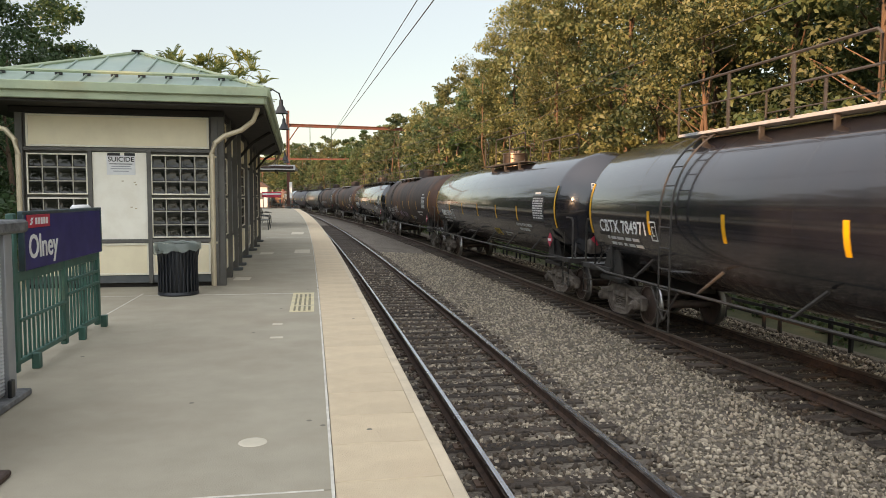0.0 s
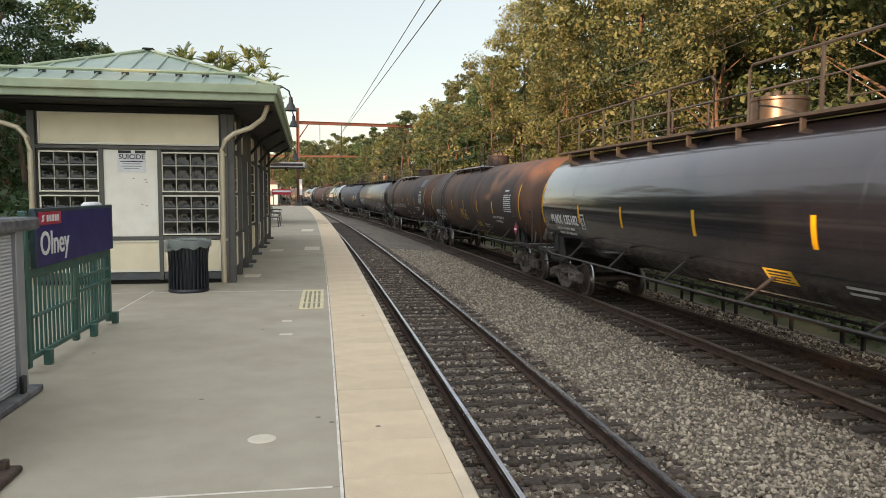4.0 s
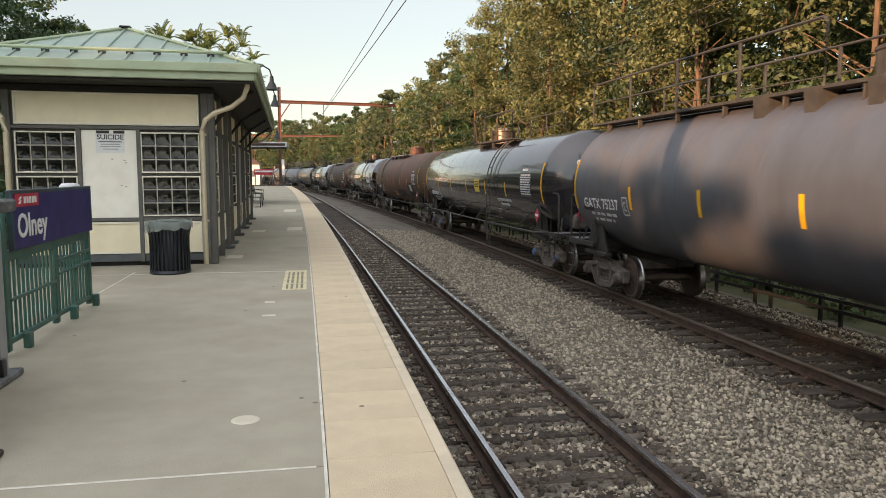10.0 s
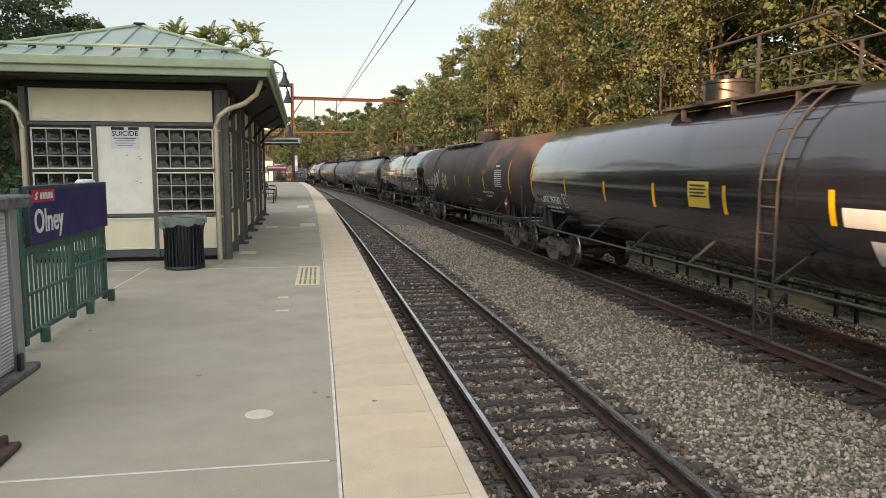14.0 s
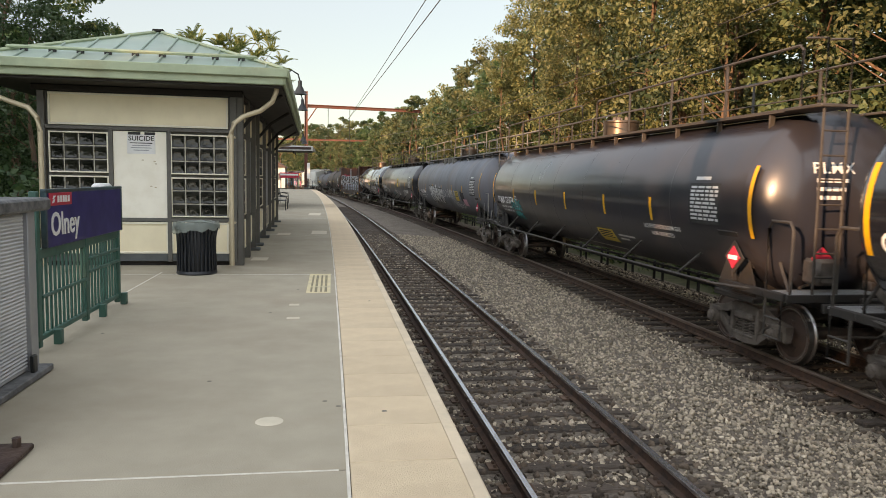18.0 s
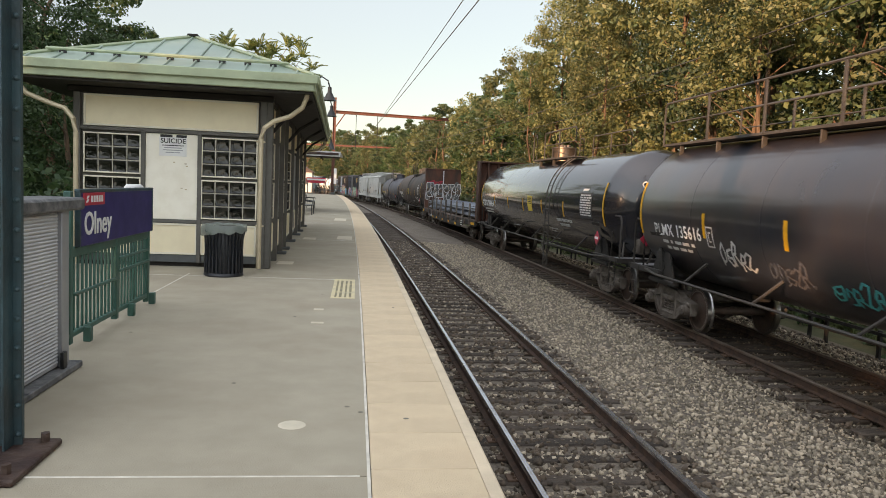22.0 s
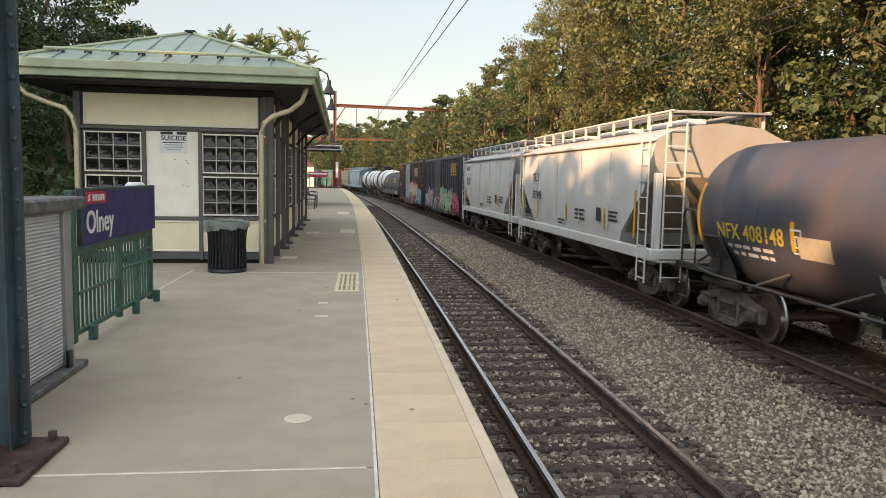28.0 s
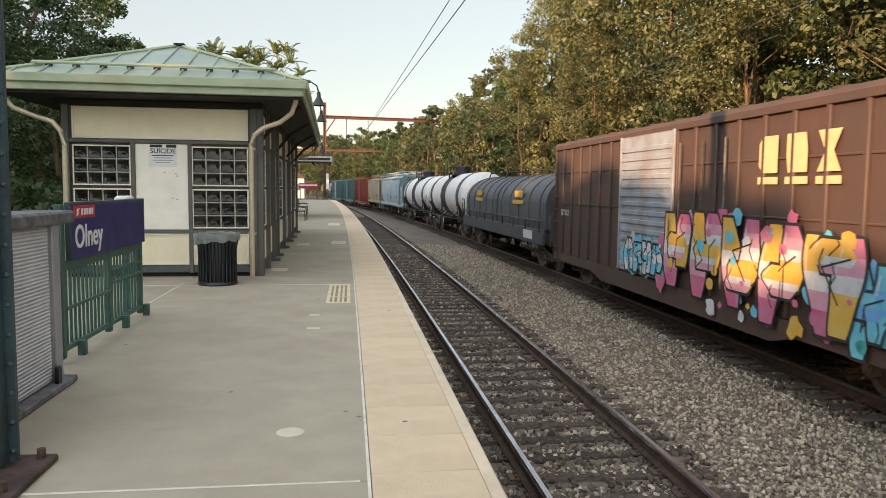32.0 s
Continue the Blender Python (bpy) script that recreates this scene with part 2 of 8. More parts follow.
M = dict(
    concrete=mat("concrete", (0.39, 0.344, 0.262), (0.348, 0.306, 0.231), 2.2, 0.85, bump=0.25, bscale=90, stain=(0.3, 0.25, 0.182), sscale=0.5, samt=0.5),
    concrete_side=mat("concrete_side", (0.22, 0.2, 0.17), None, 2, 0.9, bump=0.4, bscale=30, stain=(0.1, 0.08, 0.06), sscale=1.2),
    tactile=mat("tactile", (0.68, 0.536, 0.364), (0.64, 0.496, 0.336), 5, 0.75, bump=0.5, bscale=120, stain=(0.57, 0.44, 0.3), sscale=1.1, samt=0.5, vary=0.03),
    coping=mat("coping", (0.7, 0.575, 0.42), (0.64, 0.52, 0.376), 5, 0.8, bump=0.3, bscale=60, stain=(0.48, 0.384, 0.28), sscale=1.5),
    whiteline=mat("white_line", (0.7, 0.66, 0.57), (0.52, 0.48, 0.41), 7, 0.8),
    patch=mat("patch", (0.62, 0.55, 0.43), (0.56, 0.5, 0.39), 8, 0.85),
    boxyellow=mat("box_yellow", (0.7, 0.6, 0.36), (0.62, 0.53, 0.34), 6, 0.8, stain=(0.45, 0.41, 0.32), sscale=4),
    darkpaint=mat("dark_paint", (0.16, 0.14, 0.09), (0.3, 0.26, 0.17), 9, 0.8),
    ballast=mat("ballast", (0.2, 0.164, 0.127), (0.09, 0.071, 0.054), 22, 0.9, bump=1.0, bscale=26, stain=(0.06, 0.045, 0.035), sscale=0.8, samt=0.5),
    stones=mat("stones", (0.385, 0.322, 0.243), (0.27, 0.22, 0.163), 9, 0.85, bump=0.4, bscale=60, island=0.62),
    stones_dark=mat("stones_dark", (0.12, 0.088, 0.062), (0.06, 0.043, 0.031), 9, 0.9, bump=0.4, bscale=60, island=0.55),
    earth=mat("earth", (0.09, 0.085, 0.04), (0.05, 0.055, 0.025), 1.5, 0.95, bump=0.8, bscale=8, stain=(0.06, 0.07, 0.03), sscale=0.2),
    tie=mat("tie", (0.085, 0.063, 0.048), (0.035, 0.026, 0.02), 6, 0.9, bump=0.7, bscale=18, stretch=(1, 8, 8), vary=0.4),
    rail_rust=mat("rail_rust", (0.07, 0.034, 0.02), (0.03, 0.017, 0.012), 8, 0.85, bump=0.3, bscale=50),
    rail_head=mat("rail_head", (0.62, 0.62, 0.66), (0.48, 0.47, 0.5), 3, 0.24, metal=1.0),
    plate=mat("tie_plate", (0.085, 0.05, 0.033), None, 10, 0.9, vary=0.3),
    cream=mat("cream", (0.86, 0.76, 0.54), (0.82, 0.72, 0.51), 2, 0.7, stain=(0.76, 0.66, 0.46), sscale=2, samt=0.35, bump=0.08),
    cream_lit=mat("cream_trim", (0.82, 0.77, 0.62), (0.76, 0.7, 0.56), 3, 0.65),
    whiteboard=mat("board", (0.9, 0.86, 0.74), (0.86, 0.82, 0.7), 3, 0.6, stain=(0.8, 0.74, 0.6), sscale=3, samt=0.3),
    frame=mat("frame", (0.12, 0.115, 0.1), (0.09, 0.085, 0.075), 4, 0.6, bump=0.08),
    mortar=mat("mortar", (0.52, 0.48, 0.4), (0.42, 0.39, 0.32), 14, 0.8),
    plinth=mat("plinth", (0.10, 0.11, 0.11), None, 4, 0.7),
    # near-black: the shade under eaves and walls is put into this colour
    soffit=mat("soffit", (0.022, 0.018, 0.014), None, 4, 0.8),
    roof=mat("roof", (0.36, 0.46, 0.39), (0.31, 0.41, 0.35), 1.6, 0.42, metal=0.25, stain=(0.3, 0.33, 0.26), sscale=0.9, samt=0.4),
    fascia=mat("fascia", (0.4, 0.47, 0.31), (0.35, 0.42, 0.28), 3, 0.55, stain=(0.24, 0.27, 0.18), sscale=1.4),
    pipe=mat("pipe", (0.58, 0.49, 0.34), (0.5, 0.42, 0.29), 5, 0.4, metal=0.2),
    green=mat("green_paint", (0.035, 0.13, 0.1), (0.028, 0.1, 0.08), 5, 0.5, stain=(0.05, 0.1, 0.08), sscale=3),
    column=mat("column_paint", (0.035, 0.08, 0.092), (0.025, 0.055, 0.065), 4, 0.45, bump=0.3, bscale=14, stain=(0.03, 0.025, 0.02), sscale=2.2),
    rustplate=mat("rust_plate", (0.05, 0.022, 0.016), (0.03, 0.014, 0.012), 7, 0.6, bump=0.8, bscale=18, stain=(0.12, 0.08, 0.06), sscale=5, samt=0.4),
    signblue=mat("sign_blue", (0.016, 0.012, 0.13), (0.014, 0.01, 0.105), 4, 0.45, stain=(0.02, 0.02, 0.1), sscale=2),
    signred=mat("sign_red", (0.55, 0.03, 0.06), (0.45, 0.025, 0.05), 5, 0.5),
    white=mat("white", (0.78, 0.78, 0.76), (0.7, 0.7, 0.68), 6, 0.6),
    offwhite=mat("offwhite", (0.6, 0.6, 0.58), (0.5, 0.5, 0.48), 8, 0.7),
    ink=mat("ink", (0.03, 0.03, 0.03), None, 6, 0.7),
    cabinet=mat("cabinet_grey", (0.6, 0.61, 0.61), (0.52, 0.53, 0.54), 3, 0.5, stain=(0.42, 0.43, 0.45), sscale=1.2),
    spot=mat("spot", (0.2, 0.18, 0.14), None, 6, 0.8),
    greymetal=mat("grey_metal", (0.36, 0.37, 0.37), (0.31, 0.32, 0.33), 3, 0.5, metal=0.3, stain=(0.25, 0.26, 0.28), sscale=1.2),
    slate=mat("slate", (0.05, 0.055, 0.06), (0.2, 0.2, 0.2), 9, 0.6, bump=0.4, bscale=16),
    can=mat("can_black", (0.014, 0.017, 0.022), None, 5, 0.4),
    bag=mat("bag", (0.35, 0.4, 0.36), (0.28, 0.33, 0.3), 5, 0.35),
    gantry=mat("gantry", (0.16, 0.055, 0.038), (0.11, 0.042, 0.03), 3, 0.75, stain=(0.07, 0.05, 0.04), sscale=1.0),
    wire=mat("wire", (0.06, 0.06, 0.06), None, 3, 0.6),
    lampblack=mat("lamp_black", (0.012, 0.014, 0.014), None, 4, 0.4),
    bark=mat("bark", (0.17, 0.1, 0.06), (0.09, 0.06, 0.04), 5, 0.9, bump=0.9, bscale=12, stretch=(1, 1, 0.25)),
    leaf_sun=leafmat("leaf_olive", (0.07, 0.095, 0.036), (0.2, 0.2, 0.085)),
    leaf_mid=leafmat("leaf_green", (0.044, 0.084, 0.034), (0.14, 0.165, 0.07)),
    leaf_dark=leafmat("leaf_dark", (0.035, 0.08, 0.03), (0.07, 0.115, 0.04)),
    leaf_yellow=leafmat("leaf_yellow", (0.07, 0.11, 0.035), (0.17, 0.19, 0.06)),
    # rolling stock
    gloss=mat("tank_black_gloss", (0.01, 0.011, 0.016), (0.014, 0.0145, 0.02), 1.5, 0.24, coat=1.0, stain=(0.014, 0.012, 0.012), sscale=0.8, rvar=0.05, bump=0.015, bscale=5, stretch=(1, 1, 0.38)),
    satin=mat("tank_black_satin", (0.018, 0.02, 0.028), (0.024, 0.025, 0.032), 1.3, 0.3, coat=0.35, stain=(0.036, 0.028, 0.026), sscale=0.5, samt=0.6, rvar=0.07, bump=0.025, bscale=5, stretch=(1, 1, 0.38)),
    dirty=mat("tank_brown_black", (0.05, 0.034, 0.027), (0.034, 0.026, 0.022), 1.2, 0.62, stain=(0.11, 0.052, 0.03), sscale=0.42, samt=0.7, bump=0.05, stretch=(1, 1, 0.38)),
    brown=mat("tank_brown", (0.06, 0.038, 0.03), (0.038, 0.028, 0.025), 1.1, 0.65, stain=(0.17, 0.07, 0.034), sscale=0.36, samt=0.85, bump=0.05, stretch=(1, 1, 0.38)),
    rust=mat("tank_rust", (0.16, 0.06, 0.036), (0.105, 0.045, 0.031), 1.1, 0.62, stain=(0.085, 0.062, 0.032), sscale=0.5, samt=0.7, bump=0.06, stretch=(1, 1, 0.38)),
    steellight=mat("tank_pale_grey", (0.14, 0.155, 0.185), (0.11, 0.12, 0.14), 1.2, 0.5, stain=(0.15, 0.12, 0.105), sscale=0.45, samt=0.6, bump=0.035, bscale=5, stretch=(1, 1, 0.38)),
    steelgrey=mat("tank_grey", (0.075, 0.085, 0.105), (0.055, 0.06, 0.072), 1.2, 0.5, stain=(0.1, 0.08, 0.075), sscale=0.45, samt=0.6, bump=0.035, bscale=5, stretch=(1, 1, 0.38)),
    nfx=mat("tank_slate", (0.06, 0.066, 0.085), (0.05, 0.053, 0.066), 1.2, 0.55, stain=(0.15, 0.075, 0.045), sscale=0.4, samt=0.35, bump=0.035, bscale=5, stretch=(1, 1, 0.38)),
    black=mat("underframe", (0.018, 0.017, 0.016), (0.03, 0.024, 0.02), 4, 0.7, bump=0.15),
    truckm=mat("truck_iron", (0.15, 0.125, 0.105), (0.07, 0.056, 0.047), 5, 0.75, bump=0.4, bscale=25, vary=0.35),
    wheelm=mat("wheel_iron", (0.1, 0.062, 0.047), (0.06, 0.042, 0.034), 6, 0.6, metal=0.2),
    capblue=mat("bearing_cap_blue", (0.07, 0.16, 0.36), (0.1, 0.18, 0.33), 9, 0.5, stain=(0.1, 0.09, 0.08), sscale=6, samt=0.5),
    tread=mat("tread", (0.45, 0.44, 0.43), None, 6, 0.3, metal=1.0),
    yellow=mat("strip_yellow", (0.72, 0.36, 0.02), (0.62, 0.31, 0.02), 8, 0.55),
    yellowsign=mat("yellow_panel", (0.62, 0.43, 0.06), (0.55, 0.38, 0.06), 8, 0.6),
    placard=mat("placard_red", (0.55, 0.035, 0.07), None, 5, 0.5),
    alu=mat("aluminium_grating", (0.55, 0.55, 0.54), (0.45, 0.45, 0.45), 5, 0.5, metal=0.3),
    steelrail=mat("handrail", (0.055, 0.048, 0.04), (0.035, 0.03, 0.027), 5, 0.6),
    greyrail=mat("handrail_grey", (0.2, 0.19, 0.17), None, 5, 0.6),
    brass=mat("manway_steel", (0.16, 0.12, 0.09), (0.1, 0.075, 0.06), 5, 0.35, metal=0.7),
    hopper=mat("hopper_white", (0.55, 0.555, 0.53), (0.5, 0.505, 0.48), 1.3, 0.6, stain=(0.48, 0.43, 0.35), sscale=0.6, samt=0.4, bump=0.04),
    hopperend=mat("hopper_tan", (0.42, 0.35, 0.25), (0.36, 0.3, 0.21), 1.3, 0.65, stain=(0.3, 0.22, 0.14), sscale=0.8),
    bluehopper=mat("hopper_blue", (0.36, 0.48, 0.53), None, 1.3, 0.6),
    boxblack=mat("box_black", (0.028, 0.034, 0.048), (0.036, 0.041, 0.054), 1.2, 0.55, stain=(0.055, 0.052, 0.055), sscale=0.6, samt=0.5, bump=0.035, bscale=5, stretch=(1, 1, 0.38)),
    boxbrown=mat("box_brown", (0.092, 0.052, 0.04), (0.07, 0.045, 0.038), 1.2, 0.65, stain=(0.07, 0.05, 0.042), sscale=0.5, samt=0.6, bump=0.035, bscale=5, stretch=(1, 1, 0.38)),
    boxred=mat("box_red", (0.3, 0.05, 0.03), None, 1.2, 0.65),
    boxteal=mat("box_teal", (0.06, 0.17, 0.17), None, 1.2, 0.6),
    doorgrey=mat("door_grey", (0.3, 0.34, 0.38), (0.24, 0.27, 0.3), 2, 0.55, stain=(0.2, 0.16, 0.14), sscale=1.4),
    bulkhead=mat("bulkhead_rust", (0.12, 0.042, 0.024), (0.06, 0.03, 0.021), 1.6, 0.75, stain=(0.035, 0.026, 0.022), sscale=0.8, samt=0.65, bump=0.15, stretch=(1, 1, 0.38)),
    deck=mat("deck_wood", (0.11, 0.075, 0.055), (0.07, 0.05, 0.04), 4, 0.85, bump=0.4),
    rods=mat("steel_rods", (0.2, 0.24, 0.31), (0.13, 0.15, 0.2), 6, 0.4, metal=0.5, vary=0.3),
    markcream=mat("mark_cream", (0.72, 0.5, 0.27), (0.62, 0.42, 0.22), 5, 0.6),
    coilcover=mat("coil_cover", (0.05, 0.065, 0.08), (0.065, 0.07, 0.08), 1.5, 0.55, stain=(0.1, 0.08, 0.06), sscale=0.8),
    pink=mat("spray_pink", (0.6, 0.09, 0.2), (0.5, 0.2, 0.28), 4, 0.6),
    cyan=mat("spray_cyan", (0.06, 0.4, 0.55), (0.12, 0.5, 0.58), 4, 0.6),
    lime=mat("spray_lime", (0.34, 0.46, 0.2), (0.24, 0.44, 0.36), 4, 0.6),
    red=mat("spray_red", (0.5, 0.03, 0.06), None, 4, 0.6),
    gold=mat("spray_gold", (0.62, 0.33, 0.05), (0.64, 0.42, 0.12), 4, 0.6),
    lilac=mat("spray_lilac", (0.42, 0.34, 0.52), (0.55, 0.4, 0.5), 4, 0.6),
    spraywhite=mat("spray_white", (0.62, 0.62, 0.62), (0.45, 0.45, 0.46), 3, 0.6),
    palepink=mat("spray_pale_pink", (0.62, 0.32, 0.38), (0.55, 0.26, 0.33), 4, 0.6),
    palelime=mat("spray_pale_lime", (0.4, 0.52, 0.3), (0.32, 0.5, 0.42), 4, 0.6),
    skyblue=mat("spray_sky_blue", (0.08, 0.3, 0.6), (0.12, 0.36, 0.6), 4, 0.6),
    sprayteal=mat("spray_teal", (0.03, 0.4, 0.4), None, 4, 0.6),
)


M["bag"].node_tree.nodes["Principled BSDF"].inputs["Alpha"].default_value = 0.5
for key, amount in (("gloss", 0.5), ("satin", 0.5)):
    M[key].node_tree.nodes["Principled BSDF"].inputs["Specular IOR Level"].default_value = amount


# ---------------------------------------------------------------- mesh helpers
class MB:
    """A mesh under construction: lists of vertices and faces."""

    def __init__(self):
        self.v, self.f = [], []

    def add(self, vs, fs):
        n = len(self.v)
        self.v += [tuple(p) for p in vs]
        self.f += [tuple(i + n for i in f) for f in fs]
        return self

    def box(self, c, s, b=0.0, m=None):
        """A box with chamfered edges; c: centre, s: sizes, b: chamfer, m: a turn about the centre."""
        h = [v / 2 for v in s]
        if b <= 0:
            vs = [(x * h[0], y * h[1], z * h[2]) for x in (-1, 1) for y in (-1, 1) for z in (-1, 1)]
            fs = [(0, 1, 3, 2), (4, 6, 7, 5), (0, 4, 5, 1), (2, 3, 7, 6), (0, 2, 6, 4), (1, 5, 7, 3)]
        else:
            b = min(b, *[v * 0.49 for v in h])
            vs, at = [], {}
            for x in (-1, 1):
                for y in (-1, 1):
                    for z in (-1, 1):
                        for k in range(3):
                            p = [x * h[0], y * h[1], z * h[2]]
                            for j in range(3):
                                if j != k:
                                    p[j] -= (x, y, z)[j] * b
                            at[x, y, z, k] = len(vs)
                            vs.append(tuple(p))
            fs = []
            for k in range(3):
                i, j = (k + 1) % 3, (k + 2) % 3
                for s1 in (-1, 1):
                    q = []
                    for a, c2 in ((-1, -1), (1, -1), (1, 1), (-1, 1)):
                        t = [0, 0, 0]
                        t[k], t[i], t[j] = s1, a, c2
                        q.append(at[(*t, k)])
                    fs.append(tuple(q if s1 > 0 else q[::-1]))
                for a in (-1, 1):
                    for c2 in (-1, 1):
                        lo, hi = [0, 0, 0], [0, 0, 0]
                        lo[k], hi[k] = -1, 1
                        lo[i] = hi[i] = a
                        lo[j] = hi[j] = c2
                        q = (at[(*lo, i)], at[(*hi, i)], at[(*hi, j)], at[(*lo, j)])
                        fs.append(q if a * c2 < 0 else q[::-1])
            for x in (-1, 1):
                for y in (-1, 1):
                    for z in (-1, 1):
                        q = tuple(at[x, y, z, k] for k in range(3))
                        fs.append(q if x * y * z > 0 else q[::-1])
        if m is not None:
            vs = [m @ Vector(p) for p in vs]
        return self.add([(p[0] + c[0], p[1] + c[1], p[2] + c[2]) for p in vs], fs)

    def cyl(self, a, b, r, n=10, r2=None, cap=True):
        a, b = Vector(a), Vector(b)
        q = (b - a).to_track_quat("Z", "Y")
        r2 = r if r2 is None else r2
        ring = [(math.cos(2 * math.pi * i / n), math.sin(2 * math.pi * i / n)) for i in range(n)]
        vs = [a + q @ Vector((c * r, s * r, 0)) for c, s in ring] + [b + q @ Vector((c * r2, s * r2, 0)) for c, s in ring]
        fs = [(i, (i + 1) % n, n + (i + 1) % n, n + i) for i in range(n)]
        if cap:
            fs += [tuple(range(n))[::-1], tuple(range(n, 2 * n))]
        return self.add(vs, fs)

    def tube(self, pts, r, n=8, close=False):
        pts = [Vector(p) for p in pts]
        vs, fs = [], []
        for k, p in enumerate(pts):
            d = (pts[min(k + 1, len(pts) - 1)] - pts[max(k - 1, 0)]).normalized()
            side = d.cross(Vector((0, 0, 1)))
            if side.length < 0.05:
                side = d.cross(Vector((0, 1, 0)))
            side.normalize()
            up = side.cross(d)
            rr = r[k] if isinstance(r, (list, tuple)) else r
            vs += [p + rr * (math.cos(2 * math.pi * i / n) * side + math.sin(2 * math.pi * i / n) * up) for i in range(n)]
        for k in range(len(pts) - 1):
            fs += [(k * n + i, (k + 1) * n + i, (k + 1) * n + (i + 1) % n, k * n + (i + 1) % n) for i in range(n)]
        fs += [tuple(range(n)), tuple(range((len(pts) - 1) * n, len(pts) * n))[::-1]]
        return self.add(vs, fs)

    def sweep(self, prof, path, close=True):
        """prof: (across, up) points; path: (x, y, z, heading) stations, heading 0 along +y, to the left."""
        n, vs, fs = len(prof), [], []
        for x, y, z, h in path:
            vs += [(x + u * math.cos(h), y + u * math.sin(h), z + w) for u, w in prof]
        for k in range(len(path) - 1):
            for i in range(n if close else n - 1):
                j = (i + 1) % n
                fs.append((k * n + i, k * n + j, (k + 1) * n + j, (k + 1) * n + i))
        if close:
            fs += [tuple(range(n))[::-1], tuple(range((len(path) - 1) * n, len(path) * n))]
        return self.add(vs, fs)

    def lathe(self, prof, n=24, c=(0, 0, 0), axis="z"):
        """prof: (radius, along) points turned about an axis through c."""
        vs, fs = [], []
        for r, h in prof:
            for i in range(n):
                a = 2 * math.pi * i / n
                p = (r * math.cos(a), r * math.sin(a), h)
                p = {"z": p, "y": (p[0], h, p[1]), "x": (h, p[0], p[1])}[axis]
                vs.append((p[0] + c[0], p[1] + c[1], p[2] + c[2]))
        for k in range(len(prof) - 1):
            for i in range(n):
                q = (k * n + i, k * n + (i + 1) % n, (k + 1) * n + (i + 1) % n, (k + 1) * n + i)
                fs.append(q if axis != "y" else q[::-1])
        return self.add(vs, fs)

    def prism(self, outline, axis, lo, hi):
        """A flat outline drawn out along an axis. outline: the two other coordinates, in cyclic order of axes."""
        n = len(outline)

        def at(u, w, d):
            return {"x": (d, u, w), "y": (u, d, w), "z": (u, w, d)}[axis]

        vs = [at(u, w, lo) for u, w in outline] + [at(u, w, hi) for u, w in outline]
        fs = [(i, (i + 1) % n, n + (i + 1) % n, n + i) for i in range(n)] + [tuple(range(n))[::-1], tuple(range(n, 2 * n))]
        return self.add(vs, fs)

    def mesh(self, name, material, smooth=True):
        me = bpy.data.meshes.new(name)
        me.from_pydata(self.v, [], self.f)
        b = bmesh.new()
        b.from_mesh(me)
        bmesh.ops.recalc_face_normals(b, faces=b.faces)
        b.to_mesh(me)
        b.free()
        if smooth:
            me.shade_smooth()
            me.set_sharp_from_angle(angle=radians(38))
        for m in material if isinstance(material, (list, tuple)) else [material]:
            me.materials.append(m)
        return me


def part(name, shape, material, parent=None, label="", m=None):
    """One mesh object under a thing or a part. shape: an MB or a mesh."""
    me = shape.mesh(name, material) if isinstance(shape, MB) else shape
    ob = new(name, me)
    if parent is not None:
        ob.parent = parent
    if m is not None:
        ob.matrix_basis = m
    if label:
        ob["label"] = label
    return ob


def thing(name, label, category, group="", m=None, kind=""):
    ob = new(name)
    ob.empty_display_size = 0.2
    if m is not None:
        ob.matrix_basis = m
    return tagged(ob, label, category, group, kind)


TEXTS = {}


def text_mesh(words, size, material, thick=0.004, spacing=1.0):
    """The mesh of a line of text in the built-in font, its left end at the origin, in the xy plane."""
    key = (words, size, material.name, spacing)
    if key not in TEXTS:
        cu = bpy.data.curves.new("text", "FONT")
        cu.body, cu.size, cu.extrude, cu.space_character, cu.resolution_u = words, size, thick, spacing, 3
        cu.offset = size * 0.012
        ob = bpy.data.objects.new("text", cu)
        scene.collection.objects.link(ob)
        me = bpy.data.meshes.new_from_object(ob.evaluated_get(bpy.context.evaluated_depsgraph_get()))
        bpy.data.objects.remove(ob)
        bpy.data.curves.remove(cu)
        me.materials.clear()
        me.materials.append(material)
        TEXTS[key] = me
    return TEXTS[key]


# ---------------------------------------------------------------- plan of the lines
RAIL1, RAIL2 = -1.16, -1.22
GAUGE = 0.7525


def edge_x(y):
    return 0.80 - 0.00031 * y * abs(y) if y > 0 else 0.80


def line1(y):
    return edge_x(y) + 0.966 + GAUGE


def line2(y):
    return 7.23 + GAUGE + 0.004 * y - (0.000478 * y * y if y > 0 else 0)


def heading(f, y):
    return math.atan2(-(f(y + 0.5) - f(y - 0.5)), 1.0)


def stations(f, z, y0, y1, step, off=0.0):
    out, y = [], y0
    while y <= y1 + 1e-6:
        h = heading(f, y)
        out.append((f(y) + off * math.cos(h), y + off * math.sin(h), z, h))
        y += step if y < 60 else step * 2
    return out


